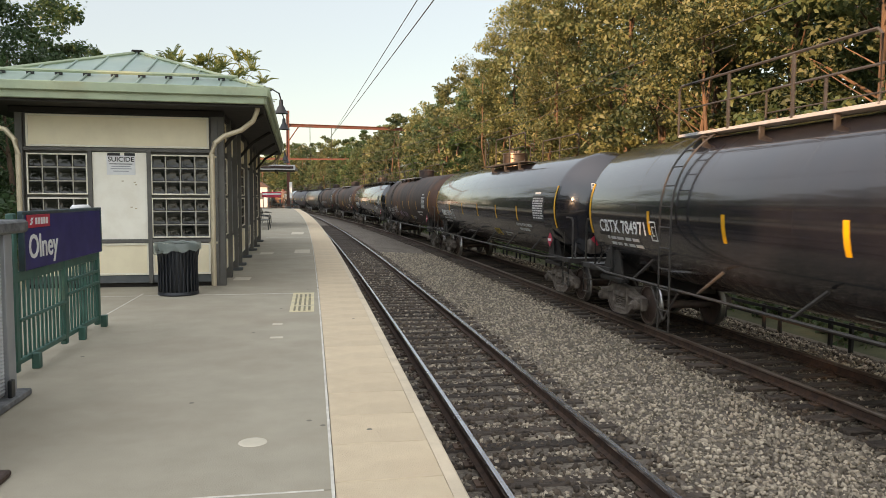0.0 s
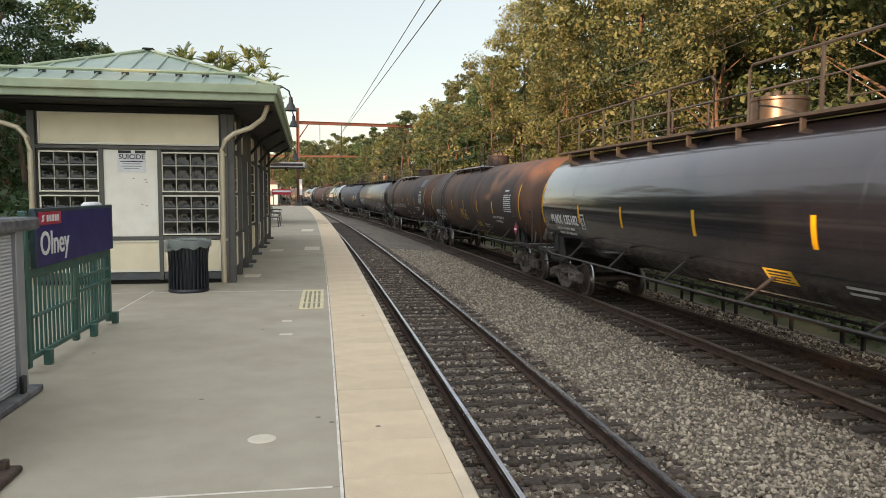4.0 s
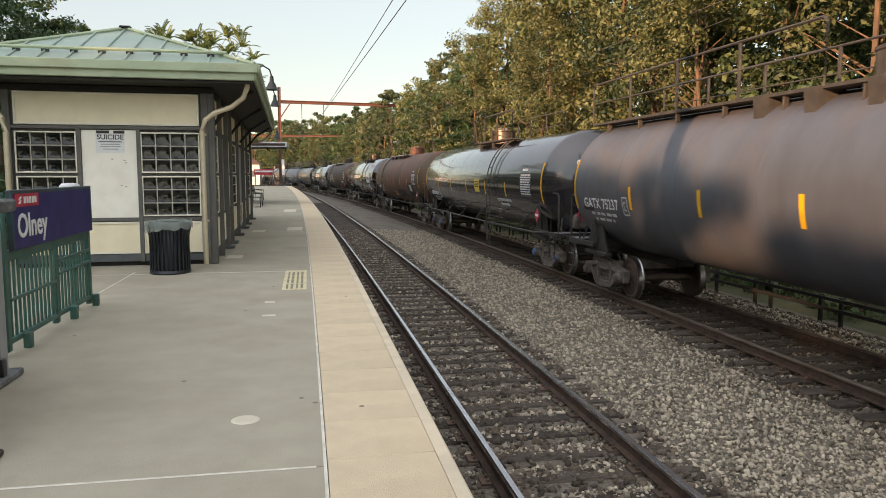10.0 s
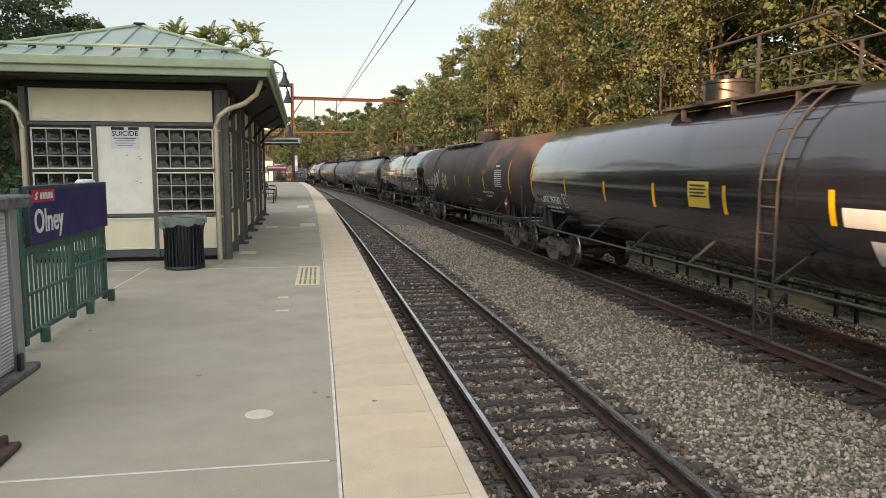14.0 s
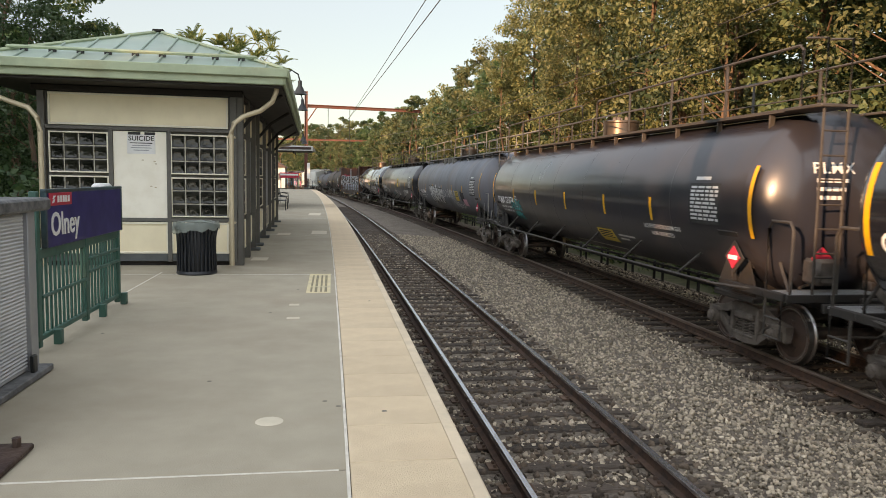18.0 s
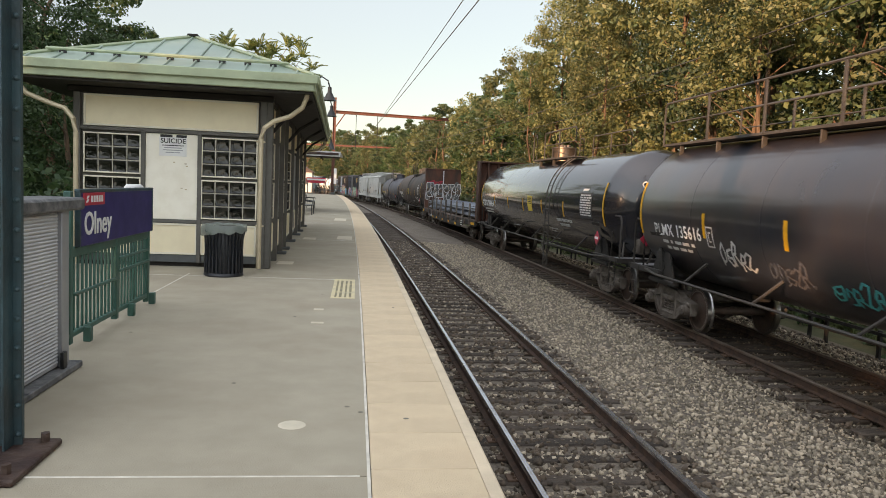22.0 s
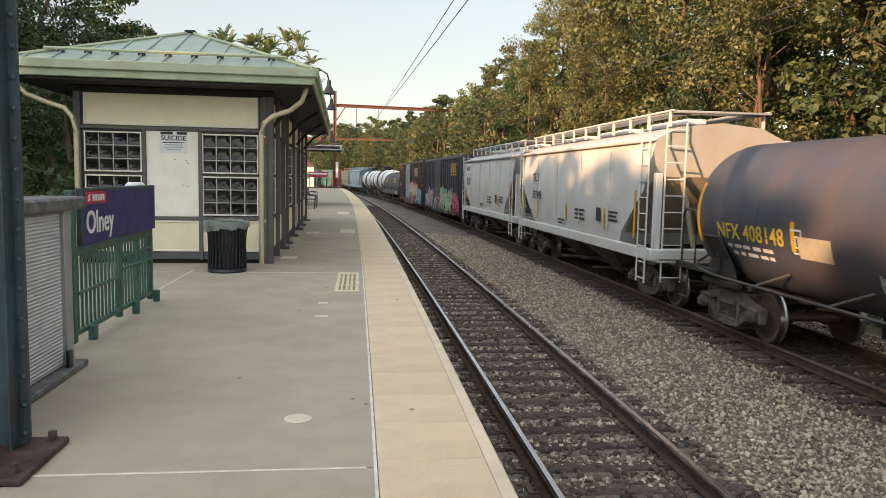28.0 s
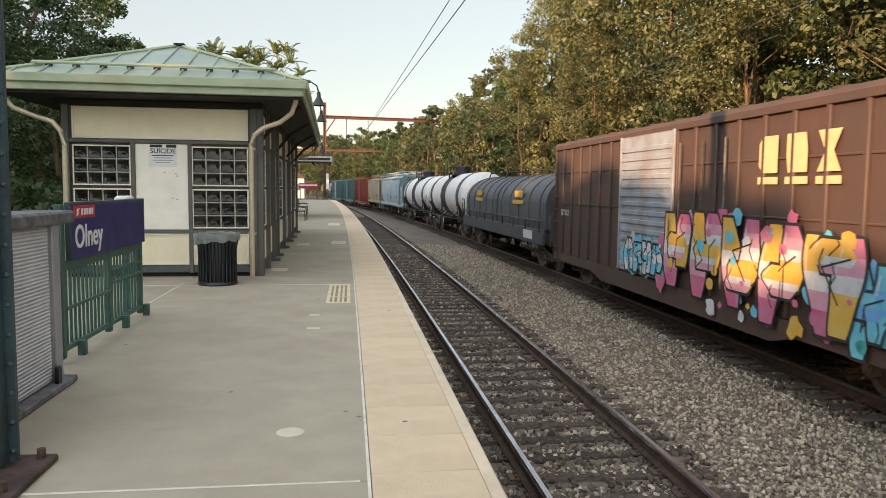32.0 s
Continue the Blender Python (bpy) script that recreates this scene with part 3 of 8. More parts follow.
# ---------------------------------------------------------------- ground
def ground_z(x, y):
    yc = max(-60, min(y, 260))
    d1, d2 = x - line1(yc), x - line2(yc)
    if d2 > 1.9:
        if d2 < 4.2:
            return -1.43 - (d2 - 1.9) * 0.2
        if d2 < 9:
            return -1.89 + (d2 - 4.2) * 0.12
        return -1.31 + min(d2 - 9, 30) * 0.07
    if d2 > -1.9:
        return -1.47
    if abs(d1) < 1.36:
        return -1.372
    if d1 < 1.7:
        return -1.37 if x > edge_x(yc) - 1 else -1.5
    w = (d1 - 1.7) / max(0.2, (x - d2 - 1.9) - (x - d1 + 1.7))
    return -1.37 - 0.08 * max(0, min(1, w))


def build_ground():
    mb = MB()
    ys = [-600, -300, -150, -80, -50] + list(np.arange(-40, 80, 2.0)) + list(np.arange(80, 260, 6.0)) + [280, 330, 400, 520, 700, 1000, 1500]
    us = [-900, -400, -200, -100, -60, -40, -25, -15, -9, -6, -3, 0.3, 1.0, 1.6, 2.2, 2.8, 3.4, 4.0, 4.6, 5.0, 5.4, 5.8, 6.2, 6.6,
          7.0, 7.4, 8, 8.6, 9.2, 9.6, 10.2, 11, 12, 14, 16, 18, 21, 25, 30, 40, 60, 100, 200, 400, 900]
    rng = random.Random(4)
    vs, fs = [], []
    for y in ys:
        s = -0.0004 * max(0, min(y, 260)) ** 2
        for u in us:
            x = u + s
            z = ground_z(x, y)
            if u > 12 or u < -4:
                z += rng.uniform(-0.08, 0.08)
            vs.append((x, y, z))
    n = len(us)
    for j in range(len(ys) - 1):
        for i in range(n - 1):
            fs.append((j * n + i, j * n + i + 1, (j + 1) * n + i + 1, (j + 1) * n + i))
    mb.add(vs, fs)
    me = mb.mesh("ground", [M["ballast"], M["earth"]])
    mats = []
    for f in me.polygons:
        c = sum((me.vertices[i].co.x for i in f.vertices)) / 4
        cy = sum((me.vertices[i].co.y for i in f.vertices)) / 4
        yc = max(-60, min(cy, 260))
        mats.append(0 if -0.5 < c - edge_x(yc) and c - line2(yc) < 3.6 and -60 < cy < 330 else 1)
    me.polygons.foreach_set("material_index", mats)
    tagged(new("ground", me), "grey crushed-stone trackbed between earth verges with undergrowth", "ground", kind="structure")


build_ground()


def build_stones(name, label, material, count, seed, size, place):
    """Many small broken stones in one mesh. place(rng) gives x, y, z of each."""
    rng = np.random.default_rng(seed)
    base = np.array([(x, y, z) for x in (-1, 1) for y in (-1, 1) for z in (-1, 1)], float) * 0.5
    faces = np.array([(0, 1, 3, 2), (4, 6, 7, 5), (0, 4, 5, 1), (2, 3, 7, 6), (0, 2, 6, 4), (1, 5, 7, 3)])
    pos = place(rng, count)
    count = len(pos)
    shape = base[None] * rng.uniform(0.55, 1.35, (count, 8, 1)) * rng.uniform(0.6, 1.3, (count, 1, 3))
    shape *= (size[0] + (size[1] - size[0]) * rng.random((count, 1, 1)) ** 1.6)
    q = rng.normal(size=(count, 4))
    q /= np.linalg.norm(q, axis=1)[:, None]
    w, x, y, z = q.T
    rot = np.stack([1 - 2 * (y * y + z * z), 2 * (x * y - z * w), 2 * (x * z + y * w), 2 * (x * y + z * w), 1 - 2 * (x * x + z * z),
                    2 * (y * z - x * w), 2 * (x * z - y * w), 2 * (y * z + x * w), 1 - 2 * (x * x + y * y)], 1).reshape(-1, 3, 3)
    v = np.einsum("nij,nkj->nki", rot, shape) + pos[:, None]
    f = faces[None] + 8 * np.arange(count)[:, None, None]
    me = bpy.data.meshes.new(name)
    me.vertices.add(count * 8)
    me.vertices.foreach_set("co", v.reshape(-1))
    me.loops.add(count * 24)
    me.loops.foreach_set("vertex_index", f.reshape(-1))
    me.polygons.add(count * 6)
    me.polygons.foreach_set("loop_start", np.arange(0, count * 24, 4))
    me.update(calc_edges=True)
    me.materials.append(material)
    return tagged(new(name, me), label, "ballast", kind="stuff")


VL1, VL2, VEDGE, VGZ = (np.vectorize(f) for f in (line1, line2, edge_x, ground_z))


def stones_between(rng, n):
    y = np.where(rng.random(n) < 0.1, rng.uniform(-6, 5, n), 4.5 + 34 * rng.random(n) ** 2.0)
    lo, hi = VEDGE(y) + 0.1, VL2(y) + 2.6
    x = lo + (hi - lo) * rng.random(n)
    d1, d2 = x - VL1(y), x - VL2(y)
    # the cribs between the ties of the near line are filled a little lower
    keep = ~((np.abs(d2) < 1.35) & (rng.random(n) < 0.85)) & (np.abs(np.abs(d1) - GAUGE) > 0.09) & (np.abs(np.abs(d2) - GAUGE) > 0.09)
    x, y, d1 = x[keep], y[keep], d1[keep]
    z = VGZ(x, y) + rng.uniform(-0.012, 0.02, len(x)) + np.where(np.abs(d1) < 1.36, -0.004, 0)
    # none on the ties of the near line
    k = (y - 0.2) / 0.56
    on_tie = (np.abs(d1) < 1.3) & (np.abs(k - np.round(k)) < 0.26) & (rng.random(len(x)) < 0.985)
    return np.stack([x, y, z], 1)[~on_tie]


build_stones("ballast_stones", "grey and tan broken ballast stones", M["stones"], 105000, 3, (0.017, 0.05), stones_between)


def dirt_stones(rng, n):
    y = 5 + 35 * rng.random(n) ** 1.7
    side = rng.random(n)
    x = np.where(side < 0.6, VL2(y) + rng.uniform(-1.5, 3.0, n), VL1(y) + rng.uniform(-1.6, 1.3, n))
    return np.stack([x, y, VGZ(x, y) + 0.008], 1)


build_stones("dark_stones", "dark oily stones along the rails", M["stones_dark"], 16000, 8, (0.03, 0.07), dirt_stones)

# ---------------------------------------------------------------- lines
RAIL_PROFILE = [(-0.07, 0), (0.07, 0), (0.07, 0.012), (0.014, 0.03), (0.01, 0.115), (0.034, 0.128), (-0.034, 0.128), (-0.01, 0.115), (-0.014, 0.03), (-0.07, 0.012)]
HEAD_PROFILE = [(-0.035, 0), (0.035, 0), (0.036, 0.03), (0.026, 0.042), (-0.026, 0.042), (-0.036, 0.03)]
DULL_HEAD = mat("dull_head", (0.13, 0.085, 0.06), (0.2, 0.16, 0.13), 3, 0.45, metal=0.6)


def build_line(name, f, z, bright, step, y1, label):
    line = thing(name, label, "railway track", kind="structure")
    for off in (-GAUGE, GAUGE):
        st = stations(f, z - 0.17, -45, y1, 2.0, off)
        rail = part("rail", MB().sweep(RAIL_PROFILE, st), M["rail_rust"], line, "rusty steel rail")
        part("rail_head", MB().sweep(HEAD_PROFILE, [(x, y, zz + 0.128, h) for x, y, zz, h in st]), M["rail_head"] if bright else DULL_HEAD, rail,
             "bright worn rail head" if bright else "dull brown rail head")
    rng = random.Random(len(name) + int(z * 100))
    ties = [MB().box((0, 0, 0), (2.55, 0.2, 0.16), 0.02, None).mesh("tie", M["tie"]) for _ in range(1)]
    wide = MB().box((0, 0, 0), (2.62, 0.24, 0.16), 0.02).mesh("tie", M["tie"])
    plate = MB().box((0, 0, 0), (0.34, 0.18, 0.022), 0.004)
    for sx in (-0.1, 0.1):
        for sy in (-0.05, 0.05):
            plate.box((sx, sy, 0.02), (0.03, 0.025, 0.035))
    plate = plate.mesh("tie_plate", M["plate"])
    y = -6.0 + 0.2
    while y < min(y1, 75):
        h = heading(f, y) + rng.uniform(-0.012, 0.012)
        x = f(y) + rng.uniform(-0.05, 0.05)
        m = Matrix.Translation((x, y + rng.uniform(-0.02, 0.02), z - 0.17 - 0.022 - 0.08)) @ Matrix.Rotation(h, 4, "Z")
        part("tie", ties[0] if rng.random() < 0.6 else wide, None, line, m=m)
        if y < 24:
            for off in (-GAUGE, GAUGE):
                part("tie_plate", plate, None, line, m=Matrix.Translation((f(y) + off, y, z - 0.17 - 0.011)) @ Matrix.Rotation(heading(f, y), 4, "Z"))
        y += step
    return line


build_line("track_near", line1, RAIL1, True, 0.56, 250, "single line of bright-topped rails on weathered wooden ties")
build_line("track_far", line2, RAIL2, False, 0.54, 280, "freight line of brown rails on dark wooden ties")

# ---------------------------------------------------------------- platform
PLAT_END = 97.0


def strip_path(off, y0, y1, z, step=1.22):
    n = max(1, round((y1 - y0) / step))
    out = []
    for k in range(n + 1):
        y = y0 + (y1 - y0) * k / n
        h = heading(edge_x, y)
        out.append((edge_x(y) + off * math.cos(h), y + off * math.sin(h), z, h))
    return out


def build_platform():
    plat = thing("platform", "grey concrete high-level platform with a pale yellow edge", "platform", kind="structure")
    joints = [-12.0, -4.2, 3.85, 11.95, 20.2, 28.4, 36.6, 45, 55, 66, 80, PLAT_END]
    for a, b in zip(joints, joints[1:]):
        mb = MB().sweep([(-5.6, -0.25), (-0.70, -0.25), (-0.70, 0), (-2.66 - 0.80, 0), (-5.6, 0)], strip_path(0, a + 0.006, b - 0.006, 0, 2))
        part("slab", mb, M["concrete"], plat)
        part("joint_filler", MB().box(((edge_x(b) - 2.8), b, -0.012), (4.1, 0.02, 0.028), 0.003), M["whiteline"], plat, "white joint filler")
    part("edge_line", MB().sweep([(-0.711, -0.01), (-0.693, -0.01), (-0.693, 0.0025), (-0.711, 0.0025)], strip_path(0, -12, PLAT_END, 0, 2)), M["whiteline"], plat, "thin white line")
    part("coping", MB().sweep([(-0.085, -0.24), (0.0, -0.24), (0.0, -0.012), (-0.012, 0.0), (-0.085, 0.0)], strip_path(0, -12, PLAT_END, 0, 2)), M["coping"], plat, "worn yellow coping")
    part("platform_wall", MB().sweep([(-5.5, -1.6), (-0.35, -1.6), (-0.35, -0.25), (-5.5, -0.25)], strip_path(0, -12, PLAT_END, 0, 4)), M["concrete_side"], plat, "darker stained concrete wall under the edge")
    # warning tiles, one mesh for all
    tile = MB().box((0, 0, 0), (0.602, 0.604, 0.03), 0.004)
    for i in range(13):
        for j in range(13):
            tile.add([(-0.27 + 0.045 * i + dx, -0.27 + 0.045 * j + dy, 0.015 + dz * 0.45) for dx, dy, dz in
                      ((-0.012, -0.012, 0), (0.012, -0.012, 0), (0.012, 0.012, 0), (-0.012, 0.012, 0), (0, 0, 0.005))],
                     [(0, 1, 4), (1, 2, 4), (2, 3, 4), (3, 0, 4)])
    tile = tile.mesh("warning_tile", M["tactile"])
    flat = MB().box((0, 0, 0), (0.602, 0.604, 0.03), 0.004).mesh("warning_tile", M["tactile"])
    y = 3.03 - 24 * 0.61
    k = 0
    while y < PLAT_END - 0.3:
        h = heading(edge_x, y)
        part("warning_tile", tile if 2 < y < 12 else flat, None, plat, m=Matrix.Translation((edge_x(y) - 0.388, y, -0.0125)) @ Matrix.Rotation(h, 4, "Z"))
        y += 0.61
        k += 1
    # painted marks and repairs
    box = part("painted_notice", MB().box((edge_x(11) - 0.94, 11.0, 0.001), (0.33, 2.0, 0.004)), M["boxyellow"], plat, "faded yellow painted notice")
    for k, (yy, ln) in enumerate(((10.3, 0.5), (10.75, 0.35), (11.15, 0.5), (11.6, 0.45))):
        for dx, w in ((-0.1, 0.028), (-0.035, 0.035), (0.035, 0.028), (0.1, 0.035)):
            part("bar", MB().box((edge_x(11) - 0.94 + dx, yy, 0.004), (w, ln * 0.85, 0.003)), M["darkpaint"], box, "dark painted lettering worn to bars")
    for x, y, w, d in ((-0.45, 9.07, 0.12, 0.12), (-0.42, 8.2, 0.14, 0.1), (-0.35, 21.2, 0.42, 1.3), (-0.72, 31.8, 0.5, 2.0), (-1.35, 14.2, 0.3, 0.5), (-1.3, 20.5, 0.35, 0.7)):
        part("repair_patch", MB().box((x, y, 0.0012), (w, d, 0.003)), M["patch"], plat, "pale cement repair")
    mb = MB().lathe([(0.0, 0.0035), (0.06, 0.0035), (0.085, 0.003), (0.09, 0.0)], 18, (-0.39, 4.69, 0))
    part("spill", mb, M["patch"], plat, "pale dried spill")
    part("seam", MB().box((-2.69, 8.2, 0.001), (0.022, 8.0, 0.003)), M["whiteline"], plat, "white seam")
    rng = random.Random(5)
    for _ in range(12):
        x, y = rng.uniform(-2.3, 0.65), 4.4 + 9 * rng.random() ** 1.4
        part("gum_spot", MB().lathe([(0.0, 0.003), (0.012, 0.003), (0.02, 0.0)], 8, (x, y, 0.003 if x > 0.1 else 0.0015)), M["spot"], plat, "dark spot")


build_platform()


# ---------------------------------------------------------------- trees
def leaf_cloud(rng, clumps, per, leaf, spread):
    """Leaves as folded rhombi round clump centres: vertices and faces as arrays."""
    c = np.repeat(clumps[:, :3], per, 0)
    r = np.repeat(clumps[:, 3], per)
    n = len(c)
    d = rng.normal(size=(n, 3))
    d /= np.linalg.norm(d, axis=1)[:, None]
    p = c + d * (r * (0.45 + 0.6 * rng.random(n)))[:, None] * np.array([1, 1, 0.62])
    nrm = d * 0.6 + rng.normal(size=(n, 3)) * spread + np.array([0, 0, 0.45])
    nrm /= np.linalg.norm(nrm, axis=1)[:, None]
    t = np.cross(nrm, rng.normal(size=(n, 3)))
    t /= np.linalg.norm(t, axis=1)[:, None]
    b = np.cross(nrm, t)
    s = leaf * (0.6 + 0.8 * rng.random(n))[:, None]
    v = np.stack([p - t * s * 0.5, p - b * s * 0.28 + nrm * s * 0.06, p + t * s * 0.55 - nrm * s * 0.1, p + b * s * 0.28 + nrm * s * 0.06], 1)
    return v.reshape(-1, 3)


def leaf_mesh(name, v, material):
    n = len(v) // 4
    me = bpy.data.meshes.new(name)
    me.vertices.add(n * 4)
    me.vertices.foreach_set("co", np.ascontiguousarray(v, dtype=np.float32).reshape(-1))
    me.loops.add(n * 4)
    me.loops.foreach_set("vertex_index", np.arange(n * 4))
    me.polygons.add(n)
    me.polygons.foreach_set("loop_start", np.arange(0, n * 4, 4))
    me.update(calc_edges=True)
    me.materials.append(material)
    return me


def make_tree(seed, height, spread, material, leaf=0.3, per=95, nclump=95, base=0.18, lean=0.0, label="", trunk_r=0.2, name="tree"):
    """A tapered trunk with limbs and a crown of leaf clumps, at the origin."""
    rng = np.random.default_rng(seed)
    rr = random.Random(seed)
    tree = thing(name, label, "tree", "trees along the line")
    mb = MB()
    pts = [Vector((0, 0, -0.4))]
    for k in range(1, 8):
        h = height * 0.82 * k / 7
        pts.append(Vector((lean * h + rr.uniform(-0.16, 0.16) * k * 0.4, rr.uniform(-0.16, 0.16) * k * 0.4, h)))
    mb.tube(pts, [trunk_r * (1.15 - 0.135 * k) for k in range(8)], 8)
    ends = []
    for k in range(11):
        t = 0.28 + 0.68 * k / 10
        i = min(6, int(t * 7))
        p = pts[i].lerp(pts[i + 1], t * 7 - i)
        a = rr.uniform(0, 2 * math.pi)
        ln = spread * (1.0 - 0.55 * t) * rr.uniform(0.6, 1.0)
        q = p + Vector((math.cos(a) * ln * 0.5, math.sin(a) * ln * 0.5, ln * 0.35))
        e = p + Vector((math.cos(a) * ln, math.sin(a) * ln, ln * rr.uniform(0.4, 0.8)))
        mb.tube([p, q, e], [trunk_r * 0.3 * (1.1 - 0.6 * t), trunk_r * 0.18 * (1.1 - 0.6 * t), 0.012], 6)
        ends.append(e)
    part("trunk", mb, M["bark"], tree)
    cl = []
    for k in range(nclump):
        u = rng.random()
        z = height * (base + (1 - base) * u)
        w = math.sin(math.pi * min(1, 0.18 + 0.82 * u)) ** 0.6
        a = rng.random() * 2 * math.pi
        r = spread * w * math.sqrt(rng.uniform(0.25, 1.0)) * rng.uniform(0.75, 1.1)
        cl.append((lean * z + r * math.cos(a), r * math.sin(a), z, rng.uniform(0.4, 1.05)))
    cl += [(e.x, e.y, e.z, 0.8) for e in ends]
    part("crown", leaf_mesh("crown", leaf_cloud(rng, np.array(cl), per, leaf, 0.55), material), None, tree)
    return tree


NEAR = dict(leaf=0.2, per=150, nclump=82)
FAR = dict(leaf=0.38, per=58, nclump=64)
KINDS = [
    make_tree(11, 16.5, 4.2, M["leaf_mid"], label="tall broadleaf tree in olive-green leaf", base=0.08, **NEAR),
    make_tree(12, 17.5, 4.6, M["leaf_sun"], label="tall tree with yellowing olive leaves", base=0.1, **NEAR),
    make_tree(13, 15.0, 4.0, M["leaf_mid"], label="broadleaf tree in dense green leaf", base=0.06, **NEAR),
    make_tree(14, 18.0, 4.3, M["leaf_sun"], label="tall tree with golden-green leaves and bare lower trunk", base=0.2, **NEAR),
    make_tree(15, 15.5, 4.4, M["leaf_dark"], label="dark green broadleaf tree", base=0.1, **NEAR),
    make_tree(16, 16.0, 4.3, M["leaf_mid"], label="broadleaf tree in green leaf deep in the wood", base=0.05, **FAR),
    make_tree(17, 16.0, 4.5, M["leaf_sun"], label="olive-leaved tree deep in the wood", base=0.05, **FAR),
    make_tree(18, 16.0, 4.4, M["leaf_dark"], label="dark green tree in a dense row", base=0.04, **FAR),
    make_tree(19, 15.5, 2.6, M["leaf_sun"], label="slender tree with a bare reddish trunk", base=0.52, trunk_r=0.095, leaf=0.14, per=220, nclump=34),
]


def place_trees():
    rr = random.Random(21)
    used = set()

    def put(kind, x, y, s, h=1.0):
        z = ground_z(x, y)
        m = Matrix.Translation((x, y, z)) @ Matrix.Rotation(rr.uniform(0, 6.28), 4, "Z")
        if kind not in used:
            used.add(kind)
            ob = KINDS[kind]
            ob.matrix_basis = m @ Matrix.Diagonal((s, s, s * h, 1))
        else:
            ob = copy_thing(KINDS[kind], m)
            ob.scale = (s, s, s * h)
        return ob

    def tall(y):
        return float(np.interp(y, (0, 46, 58, 76, 110, 190, 240), (1.14, 1.14, 0.96, 0.9, 0.92, 0.98, 1.15)))

    # the wood beyond the freight line
    y = 4.0
    while y < 330:
        off = 8.6 + (3.5 if y > 120 else 0)
        k = rr.choice((0, 1, 2, 3, 1)) if y < 56 else rr.choice((5, 6, 7, 5))
        put(k, line2(y) + off + rr.uniform(-0.7, 0.9), y, tall(y) * rr.uniform(0.92, 1.03), rr.uniform(0.95, 1.05))
        y += rr.uniform(3.8, 5.6) * (1 if y < 90 else 1.5)
    y = 2.0
    while y < 330:
        put(rr.choice((5, 7, 6, 7)), line2(y) + 15.5 + rr.uniform(-1.5, 2), y, tall(y) * rr.uniform(1.0, 1.1), rr.uniform(0.98, 1.08))
        y += rr.uniform(4.6, 6.5) * (1 if y < 90 else 1.5)
    y = 8.0
    while y < 150:
        put(rr.choice((5, 7)), line2(y) + 23 + rr.uniform(-2, 3), y, tall(y) * rr.uniform(1.05, 1.15), rr.uniform(0.95, 1.08))
        y += rr.uniform(6, 9)
    for y, off in ((37.5, 5.0), (38.6, 5.3), (22.6, 5.0), (23.4, 5.5), (15.5, 5.4), (52, 5.2)):
        put(8, line2(y) + off, y, rr.uniform(0.9, 1.05))
    # closing the view at the bend
    for x, y, s, k in ((1, 235, 0.95, 6), (8, 225, 1.0, 7), (-8, 250, 0.9, 5), (14, 215, 1.05, 7), (-16, 240, 0.9, 5), (-24, 225, 0.95, 5), (-34, 230, 1, 6), (20, 200, 1.1, 7)):
        put(k, x, y, s)
    # the dark trees behind the shelter and along the station's back
    for x, y, s, k in ((-12.6, 32, 0.98, 4), (-17.5, 36, 0.95, 4), (-10.6, 28, 0.62, 4), (-10.4, 34, 0.6, 4), (-12.5, 39, 0.8, 4), (-11, 40, 0.6, 7), (-10, 54, 0.55, 7), (-9.5, 68, 0.55, 7), (-16, 48, 0.7, 5), (-11, 84, 0.6, 5), (-12, 100, 0.6, 7)):
        put(k, x, y, s)
    # an added row, out of view, that shades the platform in the evening
    y = -75.0
    while y < 48:
        put(rr.choice((7, 5, 7)), -23 + rr.uniform(-1.5, 1.5), y, rr.uniform(0.66, 0.76), rr.uniform(0.95, 1.05))
        y += rr.uniform(4.4, 6.2)
    y = -95.0
    while y < 20:
        put(rr.choice((7, 5)), -31 + rr.uniform(-1.5, 1.5), y, rr.uniform(0.68, 0.78), rr.uniform(0.95, 1.02))
        y += rr.uniform(8, 11)


place_trees()


def build_sun_screen():
    """An added, unseen wood edge behind the station: it keeps the low sun off the platform and the lines."""
    rng = np.random.default_rng(23)
    cl, top_cl = [], []

    def skyline(y):
        """Height of the leafy tops along the edge, set to place the shade line on the cars."""
        low = float(np.interp(y, (-60, -27, -24, -21.5, -18, -6, -3, 4, 30), (9.6, 9.6, 10.0, 10.9, 11.5, 11.7, 12.6, 14.0, 14.3)))
        return low + 0.22 * math.sin(y * 2.3) + 0.18 * math.sin(y * 3.9 + 1)

    for y in np.arange(-100, 140, 1.5):
        for _ in range(20):
            x = -27 - 0.0003 * y * abs(y) + rng.uniform(-2, 2)
            cl.append((x, y + rng.uniform(-0.8, 0.8), -1.2 + rng.uniform(0.3, skyline(y) - 0.3), rng.uniform(0.8, 1.4)))
    for y in np.arange(-48, 6, 0.4):
        for _ in range(3):
            top_cl.append((-27 + rng.uniform(-1.2, 1.2), y, skyline(y) - rng.uniform(-0.55, 1.6), rng.uniform(0.25, 0.6)))
    me = leaf_mesh("thicket", np.concatenate([leaf_cloud(rng, np.array(cl), 30, 1.4, 0.6), leaf_cloud(rng, np.array(top_cl), 55, 0.34, 0.6)]), M["leaf_dark"])
    tagged(new("thicket", me), "added wall of dark leaves behind the station that blocks the low sun", "thicket", kind="stuff")


build_sun_screen()


